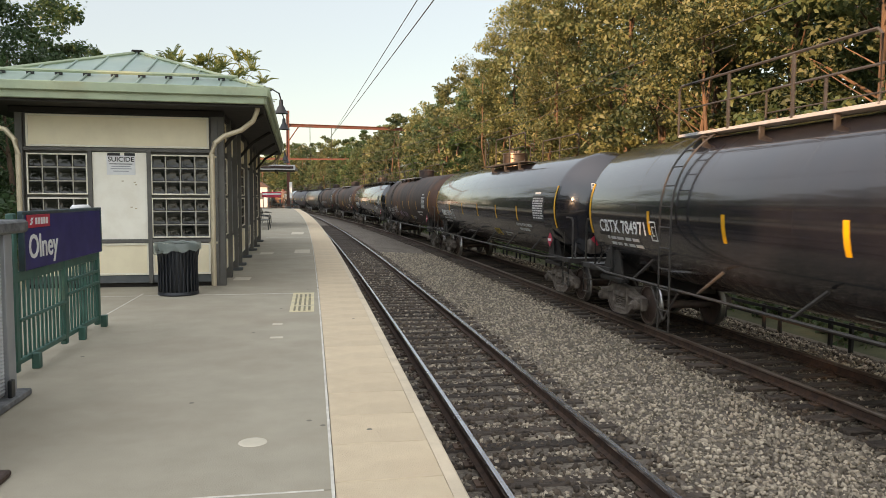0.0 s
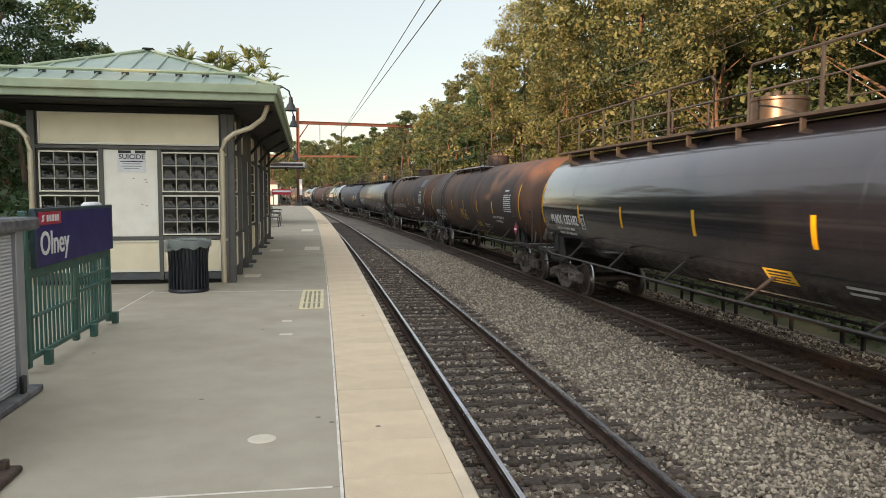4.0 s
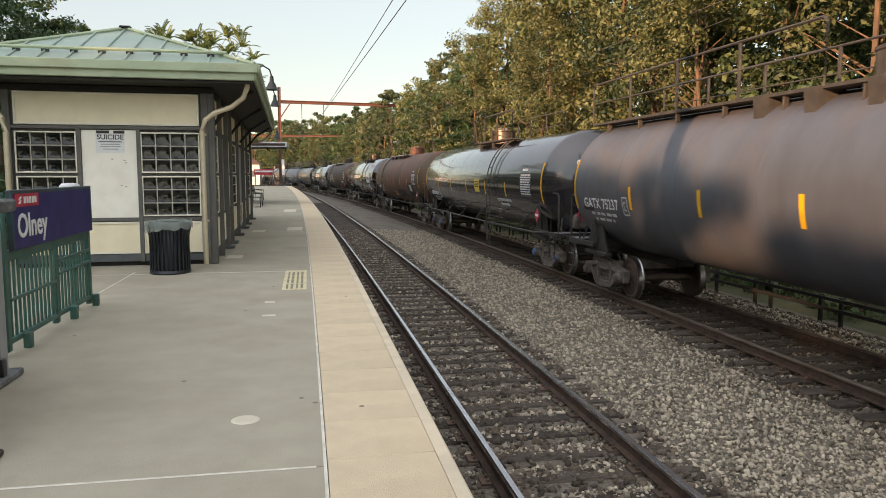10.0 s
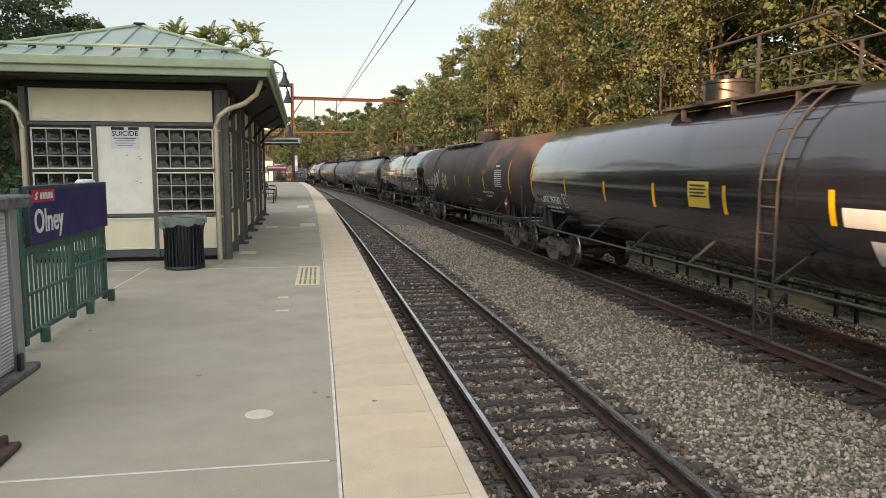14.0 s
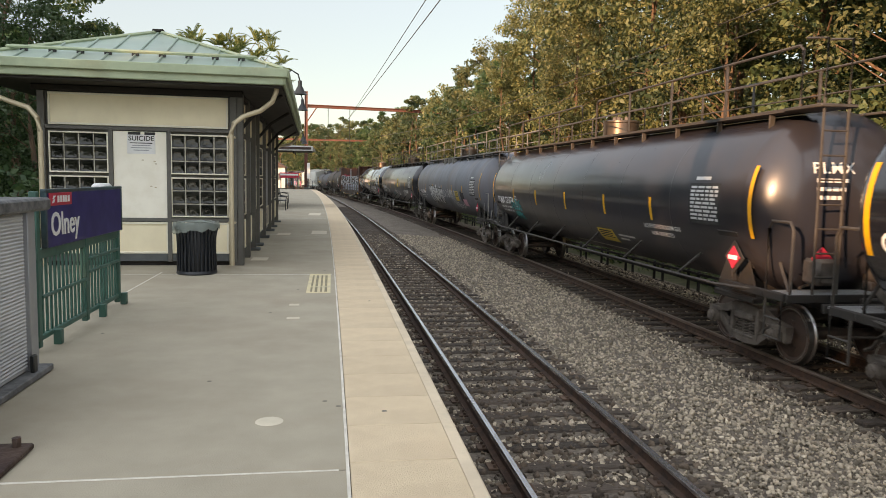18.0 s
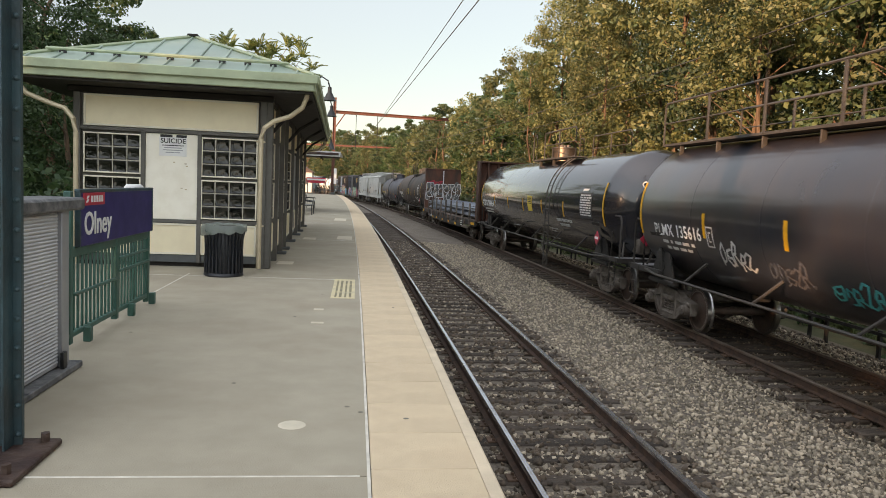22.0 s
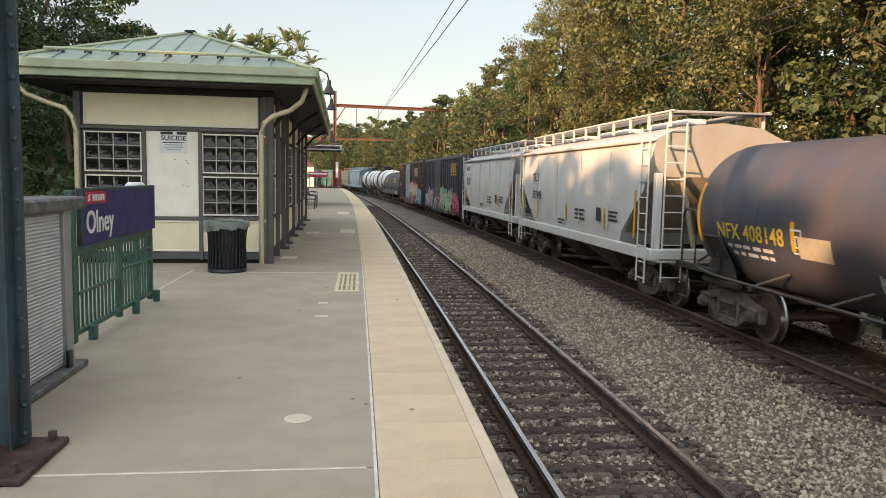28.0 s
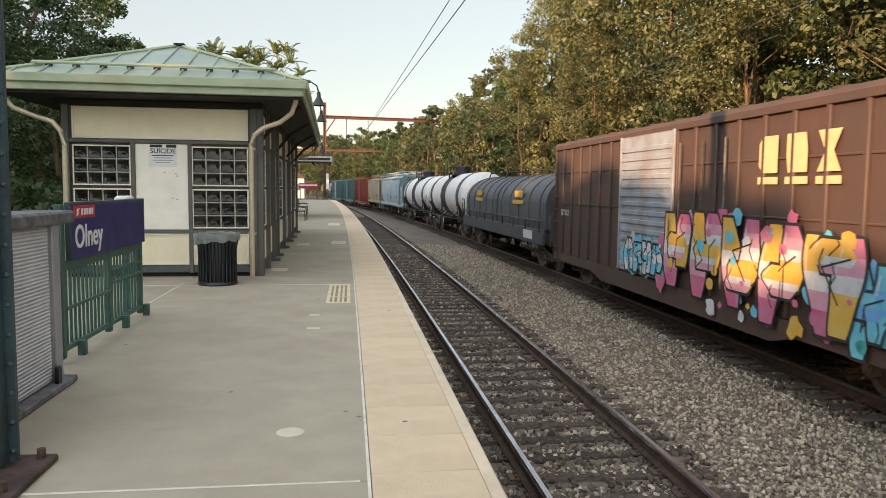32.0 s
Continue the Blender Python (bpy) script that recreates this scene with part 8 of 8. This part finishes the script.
def coil_car(L):
    car = thing("coil_car", "dark covered coil car with two rounded hoods", "coil car")
    half, w = L / 2 - 0.6, 1.5
    for sx in (-1, 1):
        part("side_sill", MB().box((sx * w, 0, 1.2), (0.12, 2 * half, 0.5), 0.02), M["coilcover"], car)
        part("side_rail", MB().cyl((sx * (w + 0.1), -half, 1.75), (sx * (w + 0.1), half, 1.75), 0.03, 6), M["steelrail"], car)
        for y in np.linspace(-half + 0.3, half - 0.3, 9):
            part("rail_post", MB().box((sx * (w + 0.1), y, 1.58), (0.05, 0.06, 0.36), 0.006), M["steelrail"], car)
    part("deck", MB().box((0, 0, 1.2), (2 * w, 2 * half, 0.3), 0.02), M["black"], car)
    for sgn in (-1, 1):
        yc = sgn * half / 2
        hl = half / 2 - 0.15
        prof = [(-1.42, 1.45)] + [(-1.42 * math.cos(a), 2.3 + 1.1 * math.sin(a)) for a in np.linspace(0, math.pi, 13)] + [(1.42, 1.45)]
        hood = part("hood", MB().prism(prof, "y", yc - hl, yc + hl), M["coilcover"], car, "rounded dark steel hood")
        for k in range(5):
            y = yc - hl + 2 * hl * (k + 0.5) / 5
            part("hood_rib", MB().prism([(x * 1.02, 1.45 + (z - 1.45) * 1.015) for x, z in prof], "y", y - 0.05, y + 0.05), M["coilcover"], hood)
        for y in (yc - hl * 0.5, yc + hl * 0.5):
            part("lifting_bar", MB().tube([(-0.6, y, 3.3), (-0.5, y, 3.6), (0.5, y, 3.6), (0.6, y, 3.3)], 0.04, 6), M["steelrail"], hood)
        side = FlatSide(1.44)
        part("mark_bar", decal(side, yc + 0.8, yc - 0.8, 2.25, 2.4, 0.03), M["gold"], hood, "yellow mark")
        part("mark_bar", decal(side, yc + 0.6, yc - 0.6, 2.5, 2.75, 0.0), M["gold"], hood, "yellow mark")
        add_coupler(car, sgn * (L / 2 - 0.4), sgn)
        add_truck(car, sgn * (L / 2 - 2.3))
        part("end_plate", MB().box((0, sgn * (half + 0.05), 1.5), (2.7, 0.08, 0.9), 0.02), M["coilcover"], car)
    part("number_patch", bars(FlatSide(w + 0.07), -half + 2.4, 1.38, ((1.2, 0.3, 0.05),)), M["offwhite"], car)
    return car


def build_train():
    cars = []

    def tank(L, *a, deco=None, **k):
        car, side, hs = tank_car(L, *a, **k)
        if deco:
            deco(car, side, hs)
        cars.append((car, L))

    gl = "glossy black tank car with yellow reflective strips"
    mid_panel = (-1.5, -0.15, 0.7, 0.45)
    low_panel = (-1.9, -1.0, 0.7, 0.28)
    tank(19.8, "gloss", "satin black tank car with a side ladder and top walkway", "CBTX 784971", walk="half", ladder="rear", seed=1, num=(1.8, 2.3, 2.15))
    tank(19.6, "gloss", gl + " and a steel manway", "PLMX 135108", num=(2.4, 2.17, 2.05), walk="center", ladder="none", panel=low_panel, seed=2, end_text=("PLMX",))

    def deco_b(car, side, hs):
        part("graffiti", tag_stroke(side, 4.1, -0.8, 1.3, 0.5, 3, 0.045, 5), M["spraywhite"], car, "white spray tag")
        part("graffiti", tag_stroke(side, 2.3, -1.0, 1.0, 0.4, 4, 0.03, 6), M["lilac"], car, "faded spray tag")
        part("graffiti", tag_stroke(side, 0.6, -1.05, 1.2, 0.4, 5, 0.03, 6), M["lilac"], car, "faded spray tag")

    tank(18.95, "brown", "weathered brown-black tank car with white spray tags", "CBTX 780788", "offwhite", num=(2.3, 2.3, 1.89), walk="half", ladder="rear", panel=low_panel, seed=3, dome="brown", deco=deco_b)
    tank(20.6, "gloss", gl + " and a full-length walkway", "PLMX 135182", walk="full", ladder="end", panel=low_panel, seed=4, end_text=("PLMX",))

    def deco_n(car, side, hs):
        part("graffiti", tag_stroke(side, 1.2, -0.9, 1.4, 0.5, 13, 0.05, 5), M["gold"], car, "faded spray tag")

    tank(19.35, "brown", "rust-streaked brown tank car with a side ladder", "NBTX 780812", "offwhite", num=(2.3, 2.14, 1.86), walk="half", ladder="rear", seed=5, panel=low_panel, dome="brown", deco=deco_n)

    def deco_c(car, side, hs):
        part("graffiti", tag_stroke(side, 4.9, -0.66, 5.6, 0.26, 21, 0.03, 26), M["spraywhite"], car, "long white spray-painted scrawl")
        part("patch", decal(side, -4.6, -6.0, 0.05, 0.75, 0.005), M["ink"], car, "black paint patch")
        part("patch", decal(side, -6.1, -7.3, 0.75, 1.3, 0.005), M["steelgrey"], car, "grey paint patch")
        part("patch", blobs(side, -3.2, -5.2, -1.1, -0.7, ["brown", "deck"], 5, 5, 0.35), None, car)

    tank(18.85, "brown", "weathered brown tank car with a long white scrawl", "CTCX 780457", "offwhite", num=(2.2, 2.1, 1.88), walk="half", ladder="rear", seed=6, panel=(-1.0, -1.0, 0.85, 0.32), dome="brown", deco=deco_c)
    tank(20.65, "satin", "blue-black tank car with a full-length walkway", "PLMX 135574", walk="full", ladder="end", panel=low_panel, seed=7, end_text=("PLMX",))

    def deco_g(car, side, hs):
        part("patch", decal(side, -4.9, -6.1, -0.62, 0.25, 0.005), M["ink"], car, "black lading panel")
        part("lading", bars(side, -5.0, 0.1, ((0.9, 0.13, 0.09), (0.95, 0.12, 0.09), (0.9, 0.1, 0.05)), 0.007), M["offwhite"], car)

    tank(19.47, "steelgrey", "grey-blue tank car with bracketed walkway", "GATX 75237", num=(1.8, 1.87, 2.11), walk="full", ladder="end", rail="steelrail", brackets=True, panel=(-4.1, -0.35, 0.8, 0.5), seed=8, end_text=("GATX",), low_text=False, deco=deco_g)
    tank(19.91, "gloss", gl + " and a middle ladder", "CBTX 787483", caps="capblue", num=(2.2, 1.62, 1.88), walk="center", ladder="mid", panel=mid_panel, seed=9, end_text=("CBTX",))

    def deco_s(car, side, hs):
        part("patch", decal(side, -0.6, -3.4, -1.25, -0.7, 0.005), M["ink"], car, "black paint patch")
        part("patch", decal(side, -4.7, -6.6, -1.1, -0.25, 0.005), M["ink"], car, "black paint patch")
        part("patch", decal(side, -5.3, -6.0, -0.75, -0.35, 0.008), M["offwhite"], car, "white label")

    tank(19.08, "rust", "rust-orange tank car with black paint patches", "SHPX 222241", "offwhite", num=(2.2, 1.75, 1.88), walk="half", ladder="rear", seed=10, panel=(0.9, -1.05, 0.9, 0.35), dome="rust", low_text=False, deco=deco_s)

    def deco_w(car, side, hs):
        part("label", decal(side, -5.0, -6.6, -0.45, -0.2, 0.006), M["offwhite"], car, "white label")
        part("label", decal(side, -5.4, -6.2, -0.95, -0.6, 0.006), M["offwhite"], car, "white label")

    tank(19.23, "gloss", gl + " and a middle ladder", "CBTX 787532", num=(1.98, 1.72, 1.93), walk="center", ladder="mid", panel=mid_panel, seed=11, end_text=("CBTX",), low_text=False, deco=deco_w)

    def deco_k(car, side, hs):
        part("graffiti", tag_stroke(side, 6.2, -0.6, 2.2, 0.8, 31, 0.12, 4), M["spraywhite"], car, "white spray tag")
        part("graffiti", tag_stroke(side, 3.6, -0.7, 1.4, 0.7, 32, 0.08, 4), M["pipe"], car, "faded spray tag")

    tank(19.73, "dirty", "dark brown tank car with pale spray tags", "CGTX 64342", "offwhite", walk="half", ladder="rear", seed=12, dome="brown", deco=deco_k)
    tank(19.45, "gloss", gl + " and a yellow panel", "CBTX 787272", num=(1.5, 2.35, 2.13), walk="center", ladder="mid", panel=(0.0, -0.05, 0.62, 0.55), seed=13, end_text=("CBTX",))

    def deco_p(car, side, hs):
        for k in range(2):
            part("graffiti", tag_stroke(side, hs - 2.35 - 0.2 * k, -0.72 - 0.36 * k, 1.25 - 0.3 * k, 0.36, 44 + k, 0.05, 5 - k), M["sprayteal"], car, "teal spray tag")

    tank(19.89, "satin", "black tank car with a teal tag and full walkway", "PLMX 135074", half=9.2, walk="full", ladder="end", panel=(-2.2, -1.05, 1.0, 0.4), seed=14, end_text=("PLMX",), deco=deco_p)

    def deco_bm(car, side, hs):
        part("graffiti", piece(side, 3.95, -1.02, 4.1, 0.9, 5, 51, ["spraywhite", "spraywhite", "offwhite"], ["offwhite", "steelgrey"], "ink", "spraywhite", 0.17), None, car, "big white bubble lettering")
        for k, (y, u, ln, h, n, w) in enumerate(((0.1, -0.62, 1.4, 0.36, 6, 0.035), (-1.5, -0.72, 0.8, 0.5, 3, 0.05), (-2.2, -0.85, 1.1, 0.75, 4, 0.045), (-2.7, -1.1, 1.0, 0.3, 5, 0.03), (-3.3, -1.2, 1.5, 0.34, 7, 0.035))):
            part("graffiti", tag_stroke(side, y, u, ln, h, 52 + k, w, n), M["spraywhite"], car, "white spray tag")
        part("patch", decal(side, -4.55, -5.0, -0.75, -0.25, 0.005), M["ink"], car, "black paint patch")
        part("patch", decal(side, -4.95, -5.35, -0.62, -0.3, 0.006), M["ink"], car, "black paint patch")
        part("label", decal(side, -4.95, -5.75, -0.98, -0.62, 0.008), M["palepink"], car, "faded pink label")

    tank(19.86, "steellight", "blue-grey tank car with big white graffiti", "GATX 75816", num=(2.38, 1.68, 2.05), walk="full", ladder="end", rail="greyrail", brackets=True, panel=(-3.7, -0.5, 0.78, 0.5), seed=15, end_text=("GATX",), low_text=False, deco=deco_bm)

    def deco_o(car, side, hs):
        for k in range(7):
            part("graffiti", tag_stroke(side, 5.2 - 1.5 * k, -0.95 - 0.12 * (k % 3), 1.1, 0.45, 70 + k, 0.045, 5), M[("offwhite", "steelgrey", "sprayteal", "offwhite", "offwhite", "steelgrey", "offwhite")[k]], car, "pale spray tag")

    tank(19.89, "satin", "dirty black tank car covered in small tags", "PLMX 135616", walk="full", ladder="end", panel=mid_panel[:1] + (0.0, 0.7, 0.6), seed=16, end_text=("PLMX",), deco=deco_o)
    tank(19.38, "gloss", gl + " and white labels", "CBTX 784964", num=(1.6, 2.44, 2.15), walk="center", ladder="mid", panel=(-0.83, -0.15, 0.62, 0.55), seed=17, end_text=("CBTX",))
    cars.append((flat_car(21.8), 21.8))
    tank(17.43, "dirty", "short black tank car with a rusty top", "TILX 201104", walk="small", ladder="mid", r=1.5, zc=2.42, strips=4, panel=(0.2, -0.1, 0.7, 0.5), seed=18, dome="truckm")

    def deco_nf(car, side, hs):
        part("graffiti", tag_stroke(side, 2.3, -0.95, 1.3, 0.4, 81, 0.032, 8), M["spraywhite"], car, "white spray tag")
        part("label", decal(side, 3.95, 3.15, -0.55, -0.2, 0.006), M["pipe"], car, "pale label")

    tank(16.95, "nfx", "slate-grey tank car streaked with rust", "NFX 408148", "yellowsign", walk="small", ladder="mid", r=1.37, zc=2.21, num=(2.0, 2.15, 1.93), strips=4, seed=19, dome="nfx", table=False, low_text=False, deco=deco_nf)
    cars.append((hopper_car(13.39, "dirty white covered hopper with tan end bays", (("TILX", 4.2, 2.75, 0.4), ("337498", 4.2, 2.15, 0.4)))[0], 13.39))
    c, side, half = hopper_car(13.11, "pale grey covered hopper with black numbers", (("MRMX", 4.9, 3.2, 0.4), ("3152", 4.75, 2.5, 0.5)), caps="capblue")
    part("label", decal(FlatSide(1.61), 4.95, 3.5, 3.12, 3.6), M["white"], c, "white patch behind the marks")
    cars.append((c, 13.11))
    cars.append((box_car(17.26, "black ribbed box car with bright graffiti", "boxblack", "boxblack", ("gold", -4.8, 3.15, 0.58),
                         [(6.6, 0.72, 1.6, 0.9, 3, ["lilac", "lilac", "cyan"], ["cyan", "cyan", "lilac"]), (5.4, 0.78, 3.0, 1.25, 4, ["lilac", "pink", "palepink", "pink"], ["cyan", "skyblue", "cyan", "lilac"]),
                          (2.3, 0.72, 1.3, 0.75, 2, ["cyan", "skyblue"], ["cyan", "skyblue", "cyan"]), (1.0, 0.78, 1.6, 0.8, 3, ["red", "red", "pink"], ["red", "red", "pink"]),
                          (-0.5, 0.74, 5.0, 1.4, 6, ["lime", "palelime", "palelime", "lime"], ["pink", "sprayteal", "lime", "skyblue"]), (-5.5, 0.75, 2.3, 1.15, 3, ["red", "red", "pink"], ["red", "red", "pink"])], 100,
                         (("1342", 6.9, 1.83, 0.3, "gold"),), dc=0.93)[0], 17.26))
    cars.append((box_car(17.4, "brown ribbed box car with yellow and pink graffiti", "boxbrown", "doorgrey", ("markcream", -3.53, 3.08, 0.57),
                         [(2.0, 1.0, 2.0, 0.7, 4, ["spraywhite", "cyan"], ["cyan", "cyan", "spraywhite"]), (-0.05, 0.82, 5.8, 1.55, 5, ["pink", "palepink", "spraywhite", "gold", "gold"], ["pink", "cyan", "gold", "spraywhite", "pink"]),
                          (-5.6, 0.72, 2.3, 1.15, 3, ["cyan", "skyblue", "cyan"], ["cyan", "sprayteal", "skyblue"])], 120,
                         (("507602", 7.3, 2.05, 0.24, "offwhite"),), dc=1.09)[0], 17.4))
    cars.append((coil_car(15.9), 15.9))
    for skin, nm in (("white", "white tank car with black ends"), ("white", "white tank car with a black middle band")):
        car, side, hs = tank_car(14.2, skin, nm, walk="small", ladder="mid", r=1.4, zc=2.35, strips=3, table=False, low_text=False, dome="boxblack")
        band = MB().lathe([(1.403, -0.9), (1.41, -0.88), (1.41, 0.88), (1.403, 0.9)], 40, (0, 0, 2.35), axis="y")
        part("band", band, M["boxblack"], car, "black middle band")
        for s in (-1, 1):
            part("band", MB().lathe([(1.403, s * 4.4), (1.41, s * 4.42), (1.41, s * 5.25), (1.403, s * 5.27)], 40, (0, 0, 2.35), axis="y"), M["boxblack"], car)
        cars.append((car, 14.2))
    cars.append((hopper_car(16.5, "pale blue covered hopper", (), "bluehopper", "bluehopper", 3)[0], 16.5))
    cars.append((hopper_car(14.0, "plain tan covered hopper car", (), "hopperend", "hopperend")[0], 14.0))
    cars.append((box_car(17.5, "plain dark red box car", "boxred", "boxred", None, None, 1)[0], 17.5))
    cars.append((box_car(18.2, "plain teal painted box car", "boxteal", "boxteal", None, None, 2)[0], 18.2))
    cars.append((box_car(18.2, "teal box car with grey doors", "boxteal", "doorgrey", None, None, 3)[0], 18.2))
    tank(20.0, "satin", "black tank car at the rear", walk="center", ladder="mid", seed=30)
    return cars


TRAIN = build_train()
SPEED_T = (0, 5, 10, 15, 20, 24, 28, 32)
SPEED_V = (13.54, 13.88, 13.49, 13.25, 12.86, 12.96, 13.08, 13.51)
FIRST_END = 17.7


def travelled(t):
    s = 0.0
    for (a, va), (b, vb) in zip(zip(SPEED_T, SPEED_V), zip(SPEED_T[1:], SPEED_V[1:])):
        if t <= a:
            break
        e = min(t, b)
        ve = va + (vb - va) * (e - a) / (b - a)
        s += (va + ve) / 2 * (e - a)
    return s


def car_pose(yc, reach):
    ya, yb = yc - reach, yc + reach
    xa, xb = line2(ya), line2(yb)
    return Matrix.Translation(((xa + xb) / 2, yc, RAIL2)) @ Matrix.Rotation(math.atan2(-(xb - xa), yb - ya), 4, "Z")


def motions():
    """The train rolls past: every car follows the far line, and the wheels turn while a car is near."""
    rear = FIRST_END
    home = {}
    for k, (car, length) in enumerate(TRAIN):
        if k:
            rear += length
        yc = rear - length / 2
        home[car] = yc
        walk(car, [(t, car_pose(yc - travelled(t), length / 2 - 2.8)) for t in range(0, 33)])
    for car, y, wheel, dy in AXLES:
        y0 = home[car] + y
        near = [k for k in range(0, 961) if 4.0 < y0 - travelled(k / 30) < 26.0]
        if not near:
            continue
        ks = sorted({0, *near, 960})
        base = travelled(near[0] / 30)
        last = travelled(near[-1] / 30)
        rows = []
        for k in ks:
            s = min(max(travelled(k / 30), base), last) - base
            rows.append((k / 30, Matrix.Translation((0, dy, WHEEL_R)) @ Matrix.Rotation(s / WHEEL_R, 4, "X")))
        walk(wheel, rows)


motions()
